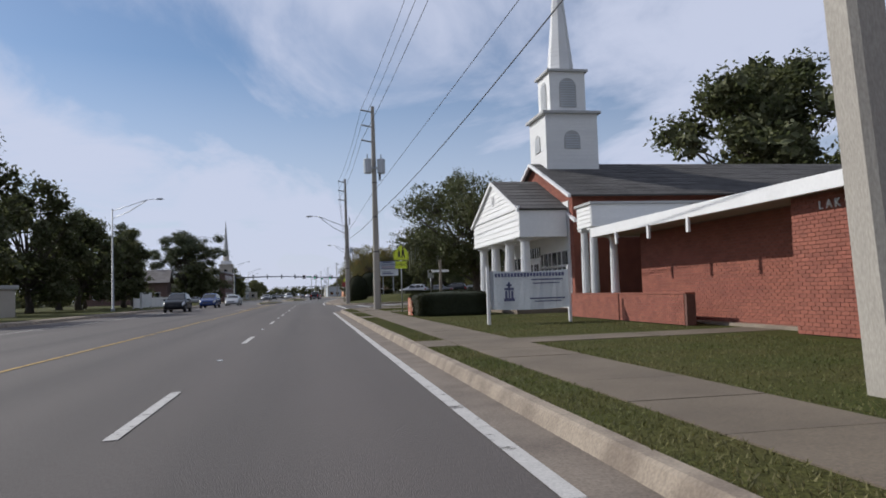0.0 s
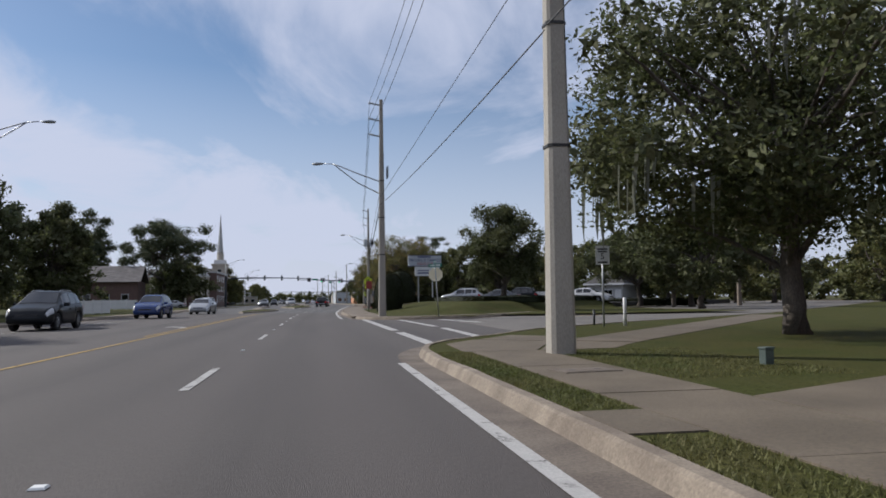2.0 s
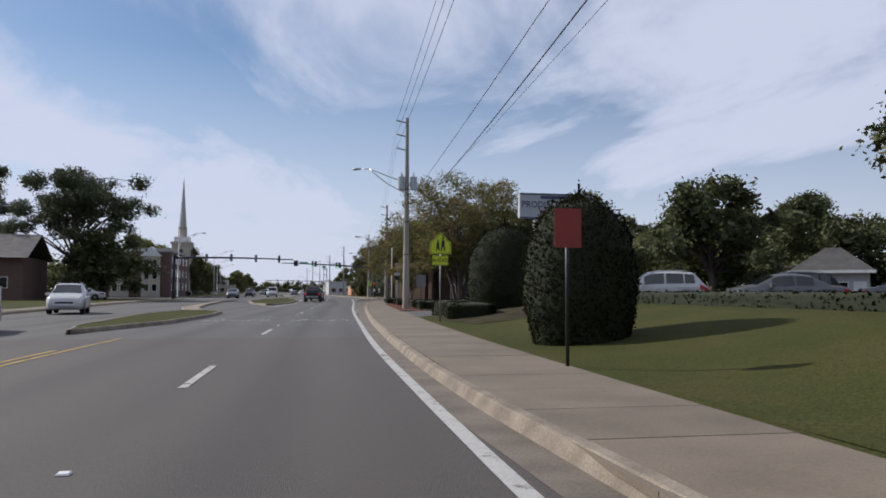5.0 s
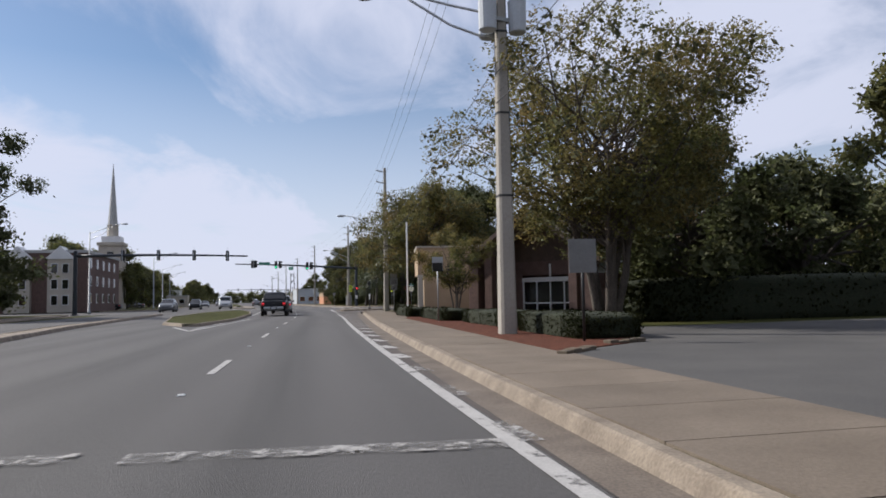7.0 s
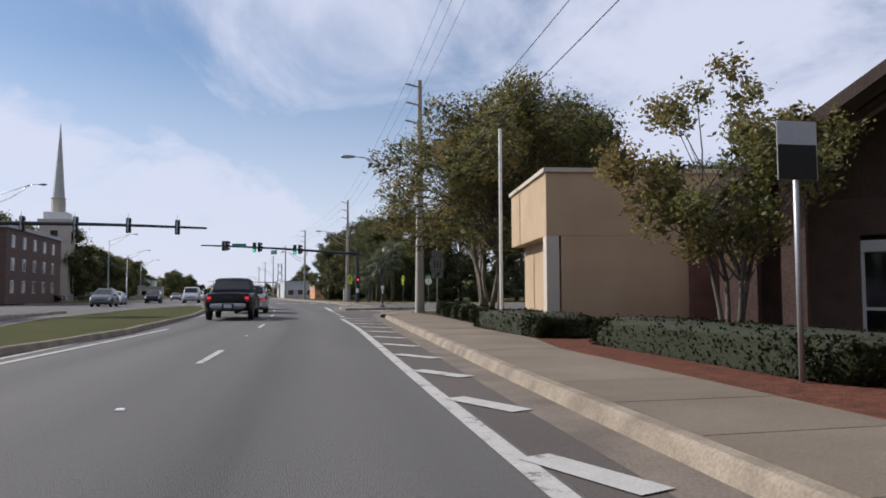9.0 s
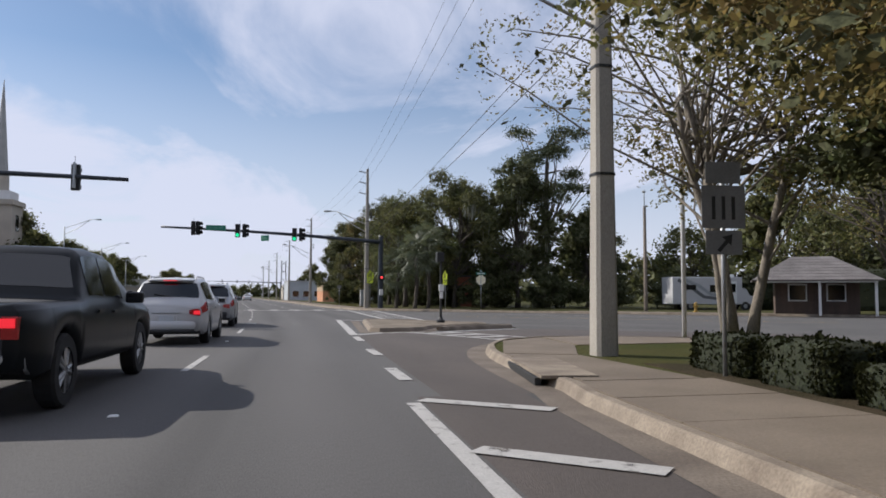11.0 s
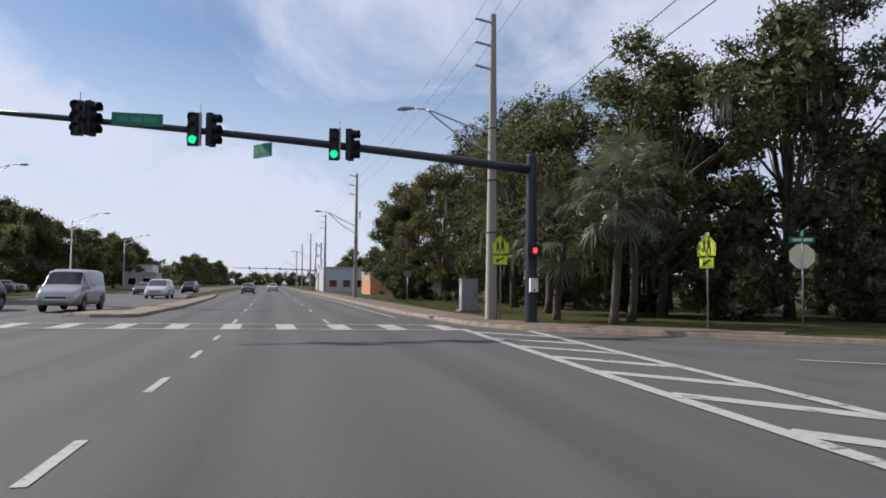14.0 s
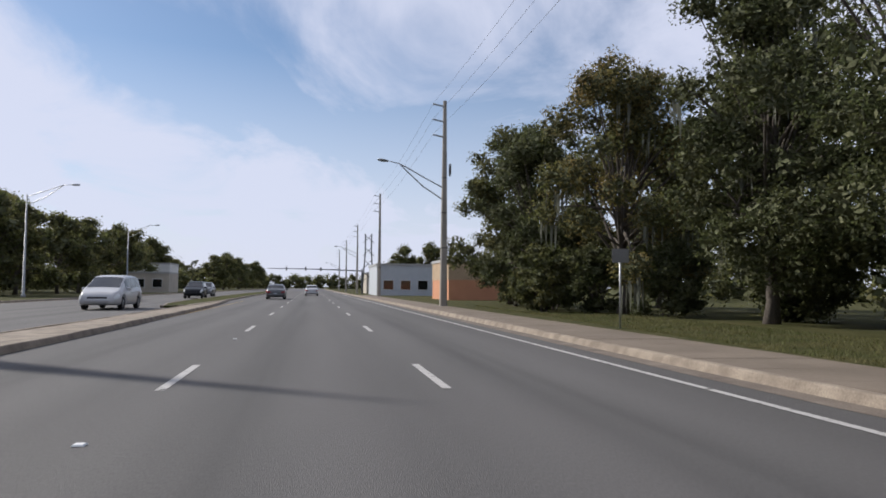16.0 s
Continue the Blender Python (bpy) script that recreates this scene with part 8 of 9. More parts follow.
for x in (-3.2, 0.2, 3.2):
    bx("porch_post", house, x - 0.07, x + 0.07, -2.7, -2.56, 0, 2.2, white_paint)
bx("porch_beam", house, -3.3, 3.3, -2.74, -2.52, 2.0, 2.18, white_paint)
windows_on(house, -2.0, 2.4, -0.6, 0.8, 2.0, 2, 1, 1.1, 1.1)
# white cottage and board fence behind the raised car park
cottage = thing("cottage", "small cottage with a shade-greyed wall, white trim and a hipped roof", "house", at=(39.6, 133.2, 0.1), turn=-41)
# grey in place of white: the eaves' shade put into the wall colour
bx("wall", cottage, -2.6, 2.5, 0.0, 7.0, 0.0, 2.85, grey_trim)
bm = B()
eave = V(bm, [(-3.0, -0.5, 2.95), (2.9, -0.5, 2.95), (2.9, 7.5, 2.95), (-3.0, 7.5, 2.95)])
top = V(bm, [(-0.6, 3.5, 4.9), (0.5, 3.5, 4.9)])
for f in ((eave[0], eave[1], top[1], top[0]), (eave[1], eave[2], top[1]), (eave[2], eave[3], top[0], top[1]), (eave[3], eave[0], top[0]), (eave[3], eave[2], eave[1], eave[0])):
    bm.faces.new(f)
part("roof", bm, shingle, cottage)
for x0, x1, y0, y1 in ((-3.02, 2.92, -0.54, -0.5), (-3.04, -3.0, -0.5, 7.5), (2.9, 2.94, -0.5, 7.5)):
    bx("fascia", cottage, x0, x1, y0, y1, 2.74, 2.96, white_paint)
for x0 in (-2.1, -0.2):
    w = bx("window", cottage, x0, x0 + 1.3, -0.04, 0.02, 1.0, 2.1, white_paint)
    for k in (0, 1):
        bx("pane", w, x0 + 0.08 + 0.6 * k, x0 + 0.62 + 0.6 * k, -0.05, -0.03, 1.08, 2.02, glass_dark)
bx("door", cottage, 1.4, 2.3, -0.05, 0.02, 0.05, 2.1, white_paint)
fence = thing("board_fence", "white upright board fence beside a cottage", "fence", at=(31.6, 139.8, 0.1), turn=-41)
for z in (0.5, 1.6):
    bx("rail", fence, -6.0, 4.2, 0.02, 0.07, z, z + 0.09, white_paint)
for k in range(28):
    bx("board", fence, -6.0 + 0.365 * k, -5.7 + 0.365 * k, -0.01, 0.015, 0.05, 1.95 + 0.03 * (k * 7 % 3), white_paint)
hut = thing("brick_hut", "small orange-red brick hut half hidden by trees", "hut", at=(23.8, 238.5, 0.1), turn=-30)
bx("wall", hut, -1.3, 1.3, -1.3, 1.3, 0, 3.1, brick_mass)
bx("roof", hut, -1.5, 1.5, -1.5, 1.5, 3.1, 3.28, shingle)
mast("far black traffic signal mast over the road", (7.0, 430), (-18, 428, 6.0), 5.6, ((-13, None, False), (-8, None, False), (-4, None, False)), ())

# ---- vehicles ----
def loft(bm, sections):
    rings = [V(bm, s) for s in sections]
    n = len(rings[0])
    for a, b in zip(rings, rings[1:]):
        for k in range(n):
            bm.faces.new((a[k], a[(k + 1) % n], b[(k + 1) % n], b[k]))
    bm.faces.new(rings[0][::-1])
    bm.faces.new(rings[-1])


def wheel(parent, x, y, r, w=0.22):
    s = 1 if x > 0 else -1
    bm = B()
    prof = ((-w / 2, r * 0.62), (-w / 2, r * 0.93), (-w * 0.36, r), (w * 0.36, r), (w / 2, r * 0.93), (w / 2, r * 0.62))
    rings = [V(bm, [(x + d, y + q * math.cos(k * math.pi / 12), r + q * math.sin(k * math.pi / 12)) for k in range(24)]) for d, q in prof]
    for a, b in zip(rings, rings[1:] + rings[:1]):
        for k in range(24):
            bm.faces.new((a[k], a[(k + 1) % 24], b[(k + 1) % 24], b[k]))
    t = part("wheel", bm, rubber, parent)
    bm = B()
    xo = x + s * w * 0.42
    tube(bm, [(xo - s * 0.06, y, r), (xo, y, r)], r * 0.2, 12)
    for k in range(10):
        a = (k // 2) * 2 * math.pi / 5 + (0.2 if k % 2 else -0.2)
        tube(bm, [(xo, y + r * 0.12 * math.cos(a), r + r * 0.12 * math.sin(a)), (xo - s * 0.01, y + r * 0.62 * math.cos(a), r + r * 0.62 * math.sin(a))], [0.024, 0.018], 5)
    ring = [V(bm, [(xo + s * e, y + q * math.cos(k * math.pi / 12), r + q * math.sin(k * math.pi / 12)) for k in range(24)]) for e, q in ((-0.05, r * 0.58), (-0.004, r * 0.6), (0.0, r * 0.66), (-0.02, r * 0.68))]
    for a, b in zip(ring, ring[1:]):
        for k in range(24):
            bm.faces.new((a[k], a[(k + 1) % 24], b[(k + 1) % 24], b[k]))
    part("rim", bm, rim_metal, t)
    bm = B()
    tube(bm, [(x - s * w * 0.2, y, r), (x - s * w * 0.1, y, r)], r * 0.62, 20)
    part("brake_disc", bm, plastic_black, t)


# length, width, wheel radius, wheelbase, sill height, narrowing of the roof, profile of the top and of the belt line (from the rear, up),
# rear screen, windscreen, side windows (each from, to)
KINDS = {
    "suv": (4.5, 1.84, 0.36, 2.65, 0.25, 0.70, ((0, 0.93), (0.06, 1.02), (0.16, 1.10), (0.5, 1.53), (0.66, 1.60), (1.2, 1.65), (2.0, 1.66), (2.5, 1.61), (3.35, 1.10), (3.65, 1.04), (4.15, 0.94), (4.38, 0.83), (4.5, 0.66)),
            ((0, 0.90), (0.3, 1.05), (2.0, 0.99), (3.4, 0.95), (4.2, 0.84), (4.5, 0.6)), (0.2, 0.5), (2.56, 3.28), ((0.56, 0.98), (1.04, 1.78), (1.86, 2.72))),
    "sedan": (4.7, 1.82, 0.32, 2.75, 0.2, 0.70, ((0, 0.84), (0.08, 0.95), (0.6, 0.99), (0.8, 1.02), (1.45, 1.38), (1.8, 1.44), (2.3, 1.455), (2.75, 1.41), (3.55, 1.0), (3.9, 0.94), (4.4, 0.80), (4.6, 0.7), (4.7, 0.56)),
              ((0, 0.80), (0.5, 0.93), (3.0, 0.88), (4.2, 0.76), (4.7, 0.5)), (0.86, 1.4), (2.82, 3.5), ((1.4, 2.05), (2.13, 2.95))),
    "pickup": (5.7, 1.98, 0.40, 3.5, 0.38, 0.76, ((0, 1.10), (0.05, 1.14), (1.66, 1.15), (1.72, 1.2), (1.9, 1.72), (2.05, 1.79), (2.6, 1.82), (3.2, 1.79), (3.5, 1.72), (4.2, 1.24), (4.5, 1.18), (5.3, 1.08), (5.58, 0.98), (5.7, 0.78)),
               ((0, 1.06), (1.7, 1.12), (4.2, 1.06), (5.4, 0.96), (5.7, 0.7)), (1.75, 1.9), (3.52, 4.15), ((2.0, 2.62), (2.7, 3.6))),
    "van": (5.4, 1.98, 0.36, 3.3, 0.32, 0.82, ((0, 1.1), (0.04, 1.2), (0.14, 1.86), (0.3, 2.0), (1.0, 2.05), (3.2, 2.05), (3.7, 1.96), (4.45, 1.28), (4.7, 1.16), (5.2, 1.0), (5.34, 0.88), (5.4, 0.7)),
            ((0, 1.06), (1.0, 1.14), (4.2, 1.06), (5.1, 0.9), (5.4, 0.62)), (0.06, 0.13), (3.76, 4.4), ((2.2, 3.0), (3.1, 4.0))),
    "minivan": (5.1, 1.98, 0.34, 3.05, 0.24, 0.76, ((0, 0.96), (0.05, 1.04), (0.12, 1.14), (0.34, 1.6), (0.5, 1.7), (1.2, 1.76), (2.4, 1.75), (3.0, 1.68), (4.2, 1.08), (4.5, 0.98), (4.85, 0.88), (5.02, 0.76), (5.1, 0.6)),
                ((0, 0.92), (0.4, 1.04), (2.5, 0.98), (4.2, 0.9), (5.1, 0.55)), (0.15, 0.36), (3.08, 4.1), ((0.5, 1.2), (1.28, 2.2), (2.3, 3.35))),
}


def car(kind, paint, label, x, y, turn=0.0, lit=False, z=0.0, group="cars on the road", dark_trim=False):
    """Heading along +y before the turn; y and x are the middle of its rear edge."""
    Ln, W, R, wb, sill, tw, tops, belts, rear, front, sides = KINDS[kind]
    word = {"pickup": ("pickup_truck", "pickup truck"), "van": ("van", "van"), "minivan": ("van", "van")}.get(kind, ("car", "car"))
    c = thing(word[0], label, word[1], group, at=(x, y, z), turn=turn)
    hw = W / 2
    ry, fy = (Ln - wb) * 0.48, (Ln - wb) * 0.48 + wb

    def smooth(curve, v):
        ys, zs = [p[0] for p in curve], [p[1] for p in curve]
        e = min(0.06, v, Ln - v)
        return sum(float(np.interp(v + k * e, ys, zs)) * w for k, w in ((-1, 0.25), (0, 0.5), (1, 0.25)))

    def half(v):
        """Half a cross-section at v, from the sill up to the middle of the roof."""
        top = smooth(tops, v)
        belt = min(smooth(belts, v), top - 0.02)
        w = hw * (1 - 0.13 * (1 - min(1.0, v / 0.45)) ** 2 - 0.2 * (1 - min(1.0, (Ln - v) / 0.75)) ** 2)
        lo = sill + 0.1 * (1 - min(1.0, v / 0.3)) + 0.06 * (1 - min(1.0, (Ln - v) / 0.4))
        for wy in (ry, fy):
            d = abs(v - wy)
            if d < R + 0.06:
                lo = max(lo, R + math.sqrt((R + 0.06) ** 2 - d * d) - 0.02)
        g = top - belt
        body = belt - lo
        wt = w * (0.9 - (0.9 - tw) * min(1.0, g / 0.5))
        pts = [(w * 0.88, lo), (w * 0.965, lo + 0.1 * body), (w, lo + 0.42 * body), (w * 0.992, lo + 0.74 * body), (w * 0.965, belt - 0.015)]
        for f in (0.05, 0.14, 0.5, 0.84):
            pts.append((w * 0.945 + (wt - w * 0.945) * f, belt + g * f))
        return pts + [(wt * 0.955, belt + g * 0.935), (wt * 0.84, top - 0.014), (wt * 0.45, top + 0.004), (0.0, top + 0.012)]

    def patch(bm, vs, ks, side, push):
        """A piece of the body's skin, lifted by push; side 0 takes both halves across the middle."""
        rows = []
        for v in vs:
            h = half(v)
            if side:
                rows.append(V(bm, [(side * h[k][0] + side * push[0], v + push[1], h[k][1] + push[2]) for k in ks]))
            else:
                line = [(h[k][0], h[k][1]) for k in ks] + [(-h[k][0], h[k][1]) for k in ks[::-1][1:]]
                rows.append(V(bm, [(px, v + push[1], pz + push[2]) for px, pz in line]))
        for p, q in zip(rows, rows[1:]):
            for k in range(len(p) - 1):
                bm.faces.new((p[k], p[k + 1], q[k + 1], q[k]))

    def span(a, b, n=6):
        return [a + (b - a) * i / n for i in range(n + 1)]

    vs = sorted({0.0, 0.03, Ln - 0.03, Ln} | {p[0] for p in tops} | {wy + d * (R + 0.06) for wy in (ry, fy) for d in (-1, -0.97, -0.85, -0.6, -0.3, 0, 0.3, 0.6, 0.85, 0.97, 1)} | set(np.linspace(0.1, Ln - 0.1, 26).tolist()))
    bm = B()
    loft(bm, [[(px, v, pz) for px, pz in half(v)] + [(-px, v, pz) for px, pz in half(v)[::-1][1:]] for v in vs])
    part("body", bm, paint, c, smooth=True)
    bm = B()
    box(bm, -hw * 0.8, hw * 0.8, 0.25, Ln - 0.35, sill + 0.04, smooth(belts, Ln / 2) - 0.25)
    part("underbody", bm, plastic_black, c)
    for name, (a, b), dy in (("rear_window", rear, -0.006), ("windscreen", front, 0.006)):
        bm = B()
        patch(bm, span(a, b), [9, 10, 11, 12], 0, (0, dy, 0.006))
        part(name, bm, glass_dark, c, smooth=True)
    for s in (-1, 1):
        for k, (a, b) in enumerate(sides):
            bm = B()
            patch(bm, span(a, b), [6, 7, 8], s, (0.006, 0, 0))
            part("side_window", bm, glass_dark, c, smooth=True)
        for wy in (ry, fy):
            wheel(c, s * (hw - 0.13), wy, R)
        zb = smooth(belts, sides[-1][1])
        bm = B()
        my = sides[-1][1] + 0.02
        box(bm, min(s * hw * 0.95, s * (hw + 0.19)), max(s * hw * 0.95, s * (hw + 0.19)), my, my + 0.13, zb + 0.02, zb + 0.18)
        mir = part("mirror", bm, paint, c, bevel=0.035)
        bm = B()
        box(bm, min(s * (hw + 0.0), s * (hw + 0.165)), max(s * (hw + 0.0), s * (hw + 0.165)), my - 0.006, my + 0.01, zb + 0.045, zb + 0.155)
        part("mirror_glass", bm, glass_dark, mir)
        bm = B()
        zt = half(0.02)[4][1]
        if kind == "pickup":
            box(bm, min(s * (hw * 0.87 - 0.16), s * hw * 0.87), max(s * (hw * 0.87 - 0.16), s * hw * 0.87), -0.02, 0.06, zt - 0.26, zt - 0.04)
        elif kind in ("van", "minivan"):
            box(bm, min(s * (hw * 0.87 - 0.14), s * hw * 0.87), max(s * (hw * 0.87 - 0.14), s * hw * 0.87), -0.02, 0.05, zt - 0.36, zt - 0.02)
        else:
            patch(bm, span(0.02, 0.36), [3, 4, 5], s, (0.008, -0.004, 0))
            w0 = hw * 0.868
            n = 5
            lo_e = V(bm, [(s * (w0 - 0.02 - 0.26 * i / n), -0.008, zt - 0.19 + 0.05 * i / n) for i in range(n + 1)])
            hi_e = V(bm, [(s * (w0 - 0.04 - 0.24 * i / n), -0.006, zt - 0.01 - 0.035 * (i / n) ** 2) for i in range(n + 1)])
            for i in range(n):
                bm.faces.new((lo_e[i], lo_e[i + 1], hi_e[i + 1], hi_e[i]))
        lamp = part("tail_lamp", bm, tail_red, c, "red tail lamp", bevel=0.012 if kind in ("pickup", "van", "minivan") else 0.0)
        if lit:
            bm = B()
            box(bm, min(s * hw * 0.68, s * hw * 0.84), max(s * hw * 0.68, s * hw * 0.84), -0.03, -0.012, zt - 0.15, zt - 0.06)
            part("lit_bulb", bm, tail_lit, lamp, "glowing red brake light", bevel=0.006)
        bm = B()
        patch(bm, span(Ln - 0.5, Ln - 0.06), [3, 4, 5, 6, 7], s, (0.004, 0.006, 0.006))
        part("headlamp", bm, lamp_clear, c, "clear headlamp")
        for k, (a, b) in enumerate(sides[-2:]):
            bm = B()
            zh = smooth(belts, a) - 0.1
            box(bm, min(s * hw * 0.985, s * (hw + 0.018)), max(s * hw * 0.985, s * (hw + 0.018)), a + 0.12, a + 0.32, zh - 0.018, zh + 0.018)
            part("door_handle", bm, paint, c)
        bm = B()
        patch(bm, span(ry + R + 0.08, fy - R - 0.08, 8), [0, 1], s, (0.012, 0, 0))
        part("sill_strip", bm, plastic_black if dark_trim or kind == "pickup" else paint, c)
        for k, (a, b) in enumerate(sides):
            bm = B()
            patch(bm, [b + 0.012, b + 0.02], [1, 2, 3, 4], s, (0.003, 0, 0))
            part("door_gap", bm, plastic_black, c)
    zt = half(0.02)[4][1]
    bm = B()
    zr = sill + 0.12
    n = 10
    prof = ((0.06, zr - 0.06), (-0.05, zr), (-0.075, zr + 0.1), (-0.06, zr + 0.2), (0.05, zr + 0.24))
    loft(bm, [[(hw * 0.9 * t, dy + 0.16 * abs(t) ** 4, dz) for dy, dz in prof] for t in [-1 + 2 * i / n for i in range(n + 1)]])
    part("rear_bumper", bm, galvanised if kind == "pickup" else plastic_black if dark_trim else paint, c, smooth=True)
    bm = B()
    loft(bm, [[(hw * 0.84 * t, Ln - dy - 0.02 - 0.2 * abs(t) ** 4, dz) for dy, dz in prof] for t in [-1 + 2 * i / n for i in range(n + 1)]])
    part("front_bumper", bm, plastic_black if dark_trim else paint, c, smooth=True)
    bm = B()
    box(bm, -hw * 0.46, hw * 0.46, Ln - 0.05, Ln + 0.012, sill + 0.3, sill + 0.42)
    part("grille", bm, plastic_black, c, bevel=0.01)
    pz = zr + 0.1 if kind == "pickup" else zt - 0.26
    bm = B()
    box(bm, -0.24, 0.24, -0.014, 0.02, pz - 0.1, pz + 0.1)
    recess = part("plate_recess", bm, plastic_black if kind == "pickup" else paint, c, bevel=0.02)
    recess.location.y = -0.075 if kind == "pickup" else 0.0
    bm = B()
    box(bm, -0.16, 0.16, -0.026, -0.014, pz - 0.08, pz + 0.08)
    part("blank_plate", bm, sign_grey, recess)
    bm = B()
    tube(bm, [(-hw * 0.5, 0.3, sill + 0.02), (-hw * 0.5, -0.03, sill + 0.04)], 0.035, 8)
    part("exhaust_pipe", bm, rim_metal, c)
    if kind == "suv":
        bm = B()
        loft(bm, [[(hw * 0.84 * t, dy + 0.14 * abs(t) ** 4 - 0.012, dz) for dy, dz in ((0.04, sill + 0.02), (-0.06, sill + 0.05), (-0.07, sill + 0.14), (0.04, sill + 0.16))] for t in [-1 + 2 * i / n for i in range(n + 1)]])
        part("bumper_trim", bm, plastic_black, c, smooth=True)
        if dark_trim:
            bm = B()
            box(bm, -hw * 0.42, hw * 0.42, -0.1, -0.05, sill + 0.08, sill + 0.2)
            part("skid_plate", bm, galvanised, c, bevel=0.02)
        bm = B()
        wv = half(0.55)[10][0]
        loft(bm, [[(wv * t, 0.44 + 0.04 * abs(t) ** 3, 1.545), (wv * t, 0.42 + 0.05 * abs(t) ** 3, 1.585 - 0.01 * t * t), (wv * t, 0.74, 1.63 - 0.02 * t * t), (wv * t, 0.74, 1.59)] for t in [-1 + 2 * i / n for i in range(n + 1)]])
        spoiler = part("roof_spoiler", bm, paint, c, smooth=True)
        bm = B()
        box(bm, -0.16, 0.16, 0.405, 0.43, 1.557, 1.575)
        part("high_brake_light", bm, tail_lit if lit else tail_red, spoiler, bevel=0.004)
        for s in (-1, 1):
            bm = B()
            zr1 = half(1.4)[10][1]
            xr = s * (half(1.4)[10][0] + 0.01)
            tube(bm, [(xr, 0.8, zr1 - 0.05), (xr, 0.95, zr1 + 0.035), (xr, 2.2, zr1 + 0.04), (xr, 2.4, zr1 - 0.03)], 0.018, 6)
            part("roof_rail", bm, galvanised, c)
        bm = B()
        box(bm, -hw * 0.36, hw * 0.36, -0.02, 0.0, zt - 0.13, zt - 0.1)
        part("trim_strip", bm, rim_metal, c, bevel=0.006)
        bm = B()
        zw = half(0.21)[12][1]
        tube(bm, [(0.08, 0.17, zw), (-0.34, 0.235, zw + 0.06)], 0.012, 5)
        part("wiper", bm, plastic_black, c)
    if kind == "pickup":
        bm = B()
        patch(bm, span(0.14, 1.6), [10, 11, 12], 0, (0, 0, 0.008))
        part("bed_cover", bm, plastic_black, c)
        bm = B()
        box(bm, -0.14, 0.14, -0.014, 0.02, zt - 0.14, zt - 0.06)
        part("tailgate_handle", bm, plastic_black, c)
        bm = B()
        for x0, x1, z0, z1 in ((-hw * 0.72, hw * 0.72, zt - 0.05, zt - 0.035), (-hw * 0.72, hw * 0.72, zt - 0.42, zt - 0.405), (-hw * 0.725, -hw * 0.71, zt - 0.42, zt - 0.035), (hw * 0.71, hw * 0.725, zt - 0.42, zt - 0.035)):
            box(bm, x0, x1, -0.006, 0.01, z0, z1)
        part("tailgate_seam", bm, plastic_black, c)
    return c


car("pickup", car_black, "dark pickup truck braking in the queue", 0.56, 169.95, -3, lit=True)
car("suv", car_white, "white sport utility car braking in the queue", 1.28, 181.0, -2, lit=True)
car("suv", car_silver, "small silver sport utility car waiting at the lights", 1.42, 191.4, 0, dark_trim=True)
car("suv", car_black, "dark sport utility car across the road", -11.7, 71.5, 180)
car("suv", car_blue, "dark blue sport utility car across the road", -11.6, 92.5, 178)
car("sedan", car_silver, "silver saloon car on the far lanes", -10.6, 109, 178)
car("suv", car_white, "white estate car by the far verge", -13.4, 129, 190)
car("sedan", car_grey, "grey saloon car far down the road", line_x(300) - 1.6, 300, 3)
car("sedan", car_white, "white saloon car far down the road", line_x(330) + 1.8, 330, 3)
car("suv", car_grey, "grey car coming on the far lanes", -12.2, 214, 180)
car("sedan", car_white, "white car coming on the far lanes", -13.8, 228, 182)
car("suv", car_black, "dark car coming on the far lanes", -11.5, 240, 182)
car("van", car_silver, "pale high-roofed van coming on the far lanes", -6.9, 240.5, 181)
car("minivan", car_white, "white people carrier coming on the far lanes", -8.7, 271.5, 182)
car("sedan", car_grey, "dark saloon car on the far lanes", -14.5, 292, 184)
car("suv", car_black, "dark sport utility car by the median", -11.5, 306, 184)
car("suv", car_grey, "grey car further up the far lanes", -13.5, 322, 184)
for k, (x, y, p, kd, t) in enumerate(((24.3, 105.8, car_white, "sedan", -132), (17.5, 113.5, car_white, "suv", 70), (20.5, 108.5, car_grey, "sedan", 75), (26.6, 115.0, car_grey, "sedan", -125), (23.5, 112.5, car_black, "suv", 70))):
    car(kd, p, {"sedan": "parked saloon car behind the hedge", "suv": "parked estate car behind the hedge"}[kd], x, y, t, z=0.6, group="parked cars")
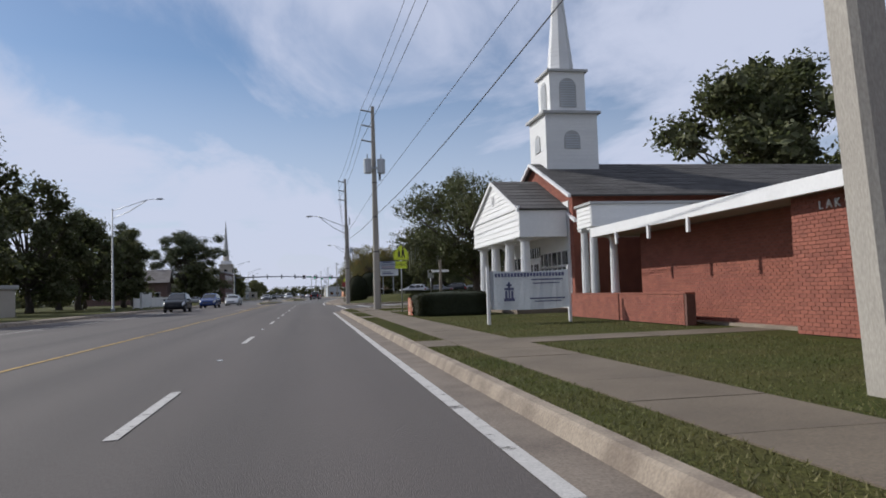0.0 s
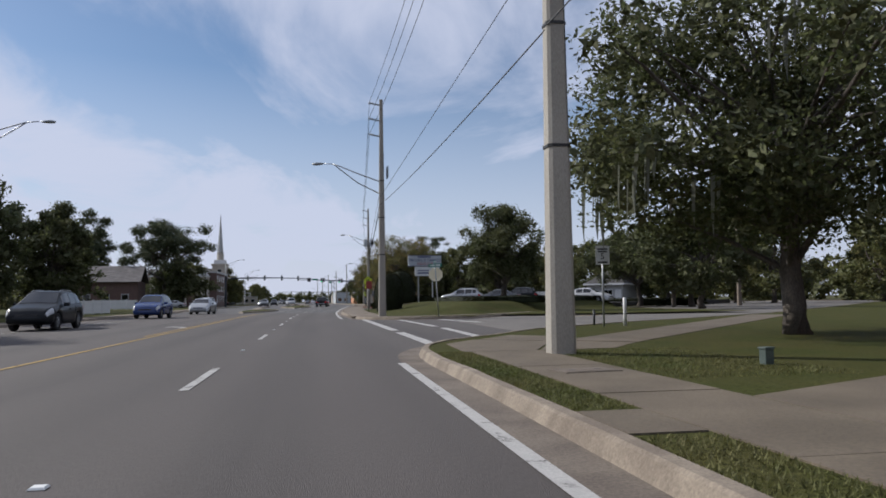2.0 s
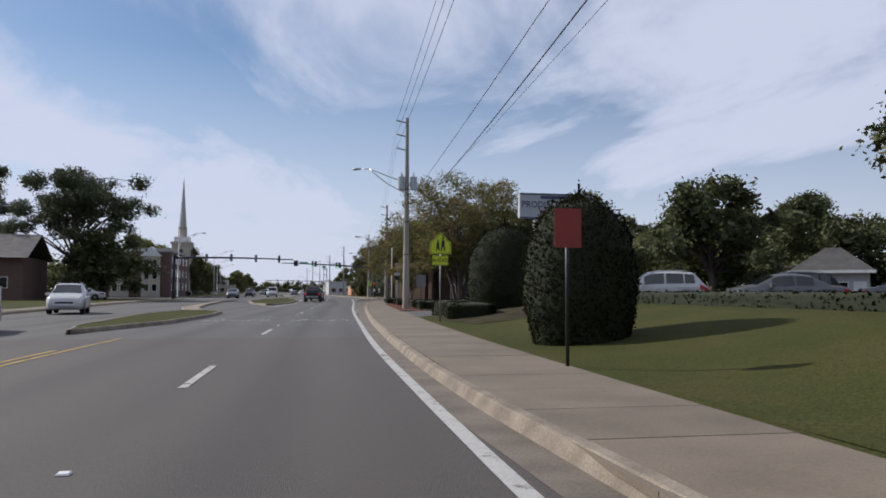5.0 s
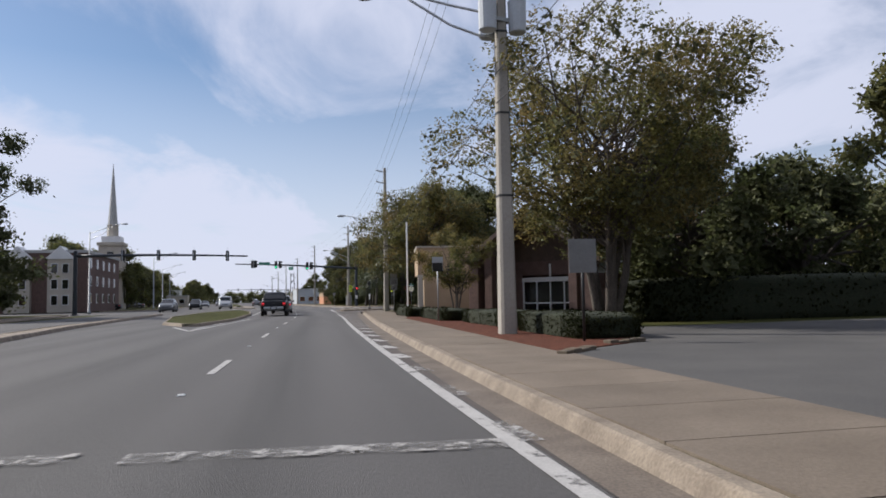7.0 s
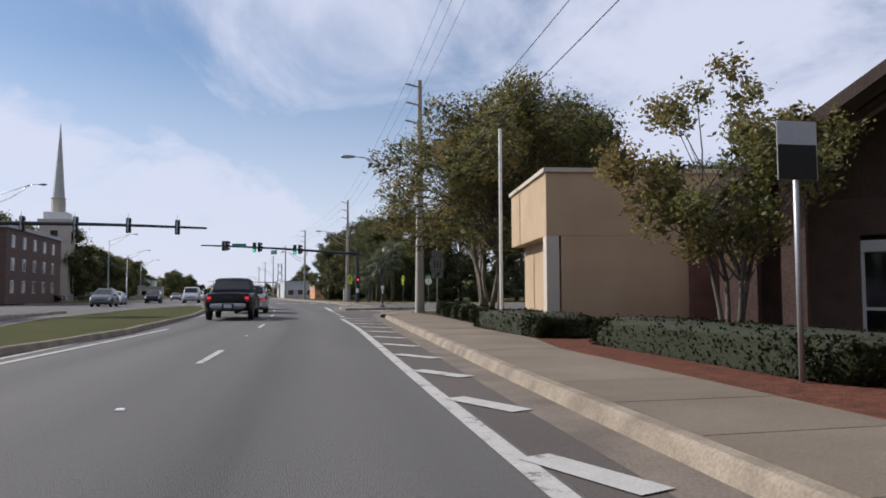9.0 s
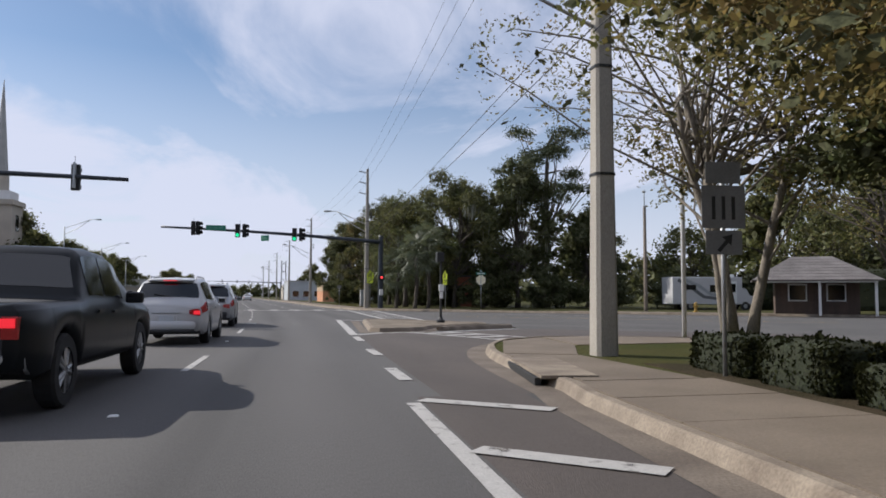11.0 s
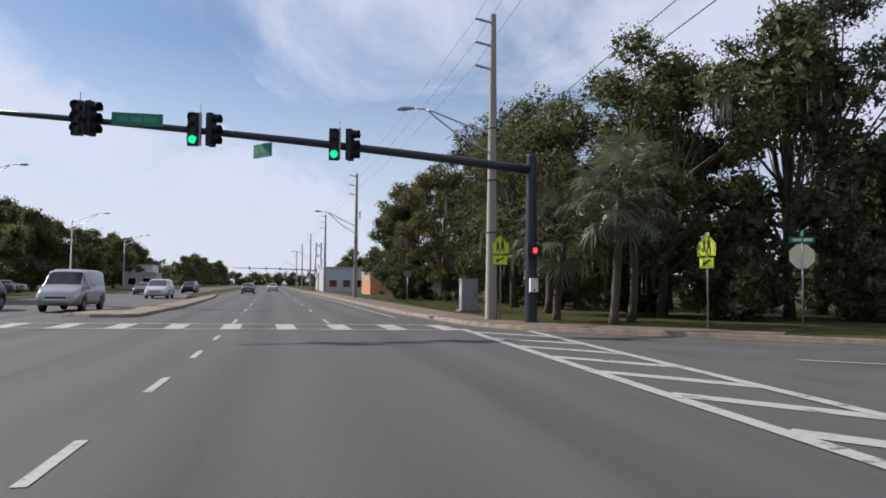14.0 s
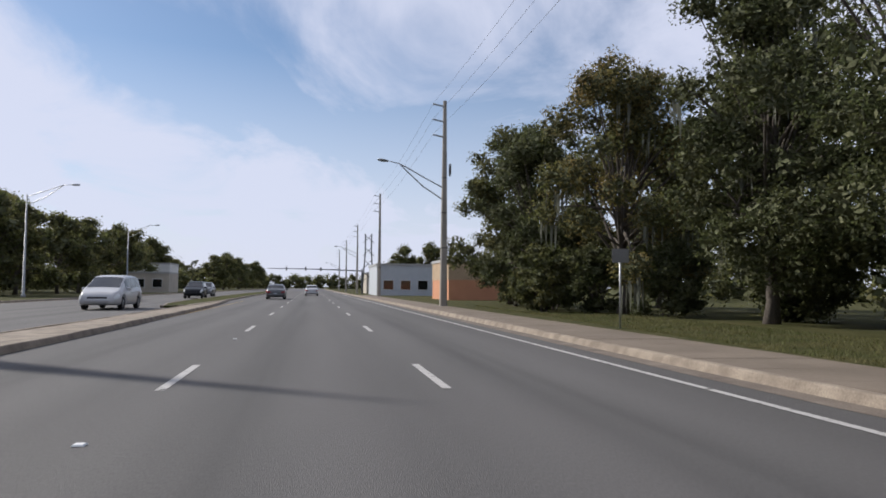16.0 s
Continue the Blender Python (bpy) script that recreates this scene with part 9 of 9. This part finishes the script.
for k, (x, y, p) in enumerate(((-24, 246, car_black), (-25, 252, car_grey), (-26, 258, car_white), (-26.5, 285, car_grey), (-27.5, 291, car_silver), (-27, 64, car_grey), (-26.5, 68, car_silver), (-24, 178, car_white))):
    car("sedan", p, "parked saloon car on the far side", x, y, 95, z=0.1, group="parked cars")
# motorhome beyond the cross street
rv = thing("motorhome", "white motorhome with dark swirling stripes", "motorhome", at=(35.9, 217.2, 0.1), turn=-8)
bm = B()
box(bm, 0, 6.0, 0, 2.3, 0.5, 2.75)
part("coach_body", bm, car_white, rv, bevel=0.06)
bm = B()
loft(bm, [[(x, 0.15, 0.5), (x, 2.15, 0.5), (x, 2.15, z), (x, 0.15, z)] for x, z in ((5.9, 1.9), (6.4, 1.8), (6.7, 1.25), (7.3, 1.1), (7.4, 0.7))])
part("cab", bm, car_white, rv)
for x0, x1, z0, z1 in ((3.2, 4.5, 1.5, 2.1), (0.9, 2.0, 1.7, 2.1)):
    bx("window", rv, x0, x1, -0.03, 0.0, z0, z1, glass_dark)
for k, pts in enumerate((((0.4, -0.02, 2.4), (1.6, -0.02, 1.7), (2.6, -0.02, 1.0), (4.2, -0.02, 0.8)), ((0.8, -0.02, 2.5), (2.2, -0.02, 1.9), (3.2, -0.02, 1.2), (5.2, -0.02, 1.05)))):
    bm = B()
    a = V(bm, [(p[0], -0.006, p[2]) for p in pts])
    b = V(bm, [(p[0] + 0.15, -0.006, p[2] + 0.22) for p in pts])
    for q in range(3):
        bm.faces.new((a[q], a[q + 1], b[q + 1], b[q]))
    part("stripe", bm, grey_metal if k else car_grey, rv)
d = bx("door", rv, 4.9, 5.5, -0.03, 0.0, 0.6, 2.4, sign_white)
bx("door_window", d, 5.0, 5.4, -0.05, -0.03, 1.5, 2.2, glass_dark)
bx("roof_box", rv, 4.4, 5.6, 0.6, 1.7, 2.75, 3.0, sign_white, bevel=0.03)
for x in (1.6, 6.3):
    for yy in (0.25, 2.05):
        bm = B()
        tube(bm, [(x, yy - 0.12, 0.35), (x, yy + 0.12, 0.35)], 0.36, 18)
        w = part("wheel", bm, rubber, rv)
        bm = B()
        tube(bm, [(x, yy - 0.13, 0.35), (x, yy + 0.13, 0.35)], 0.18, 12)
        part("rim", bm, rim_metal, w)
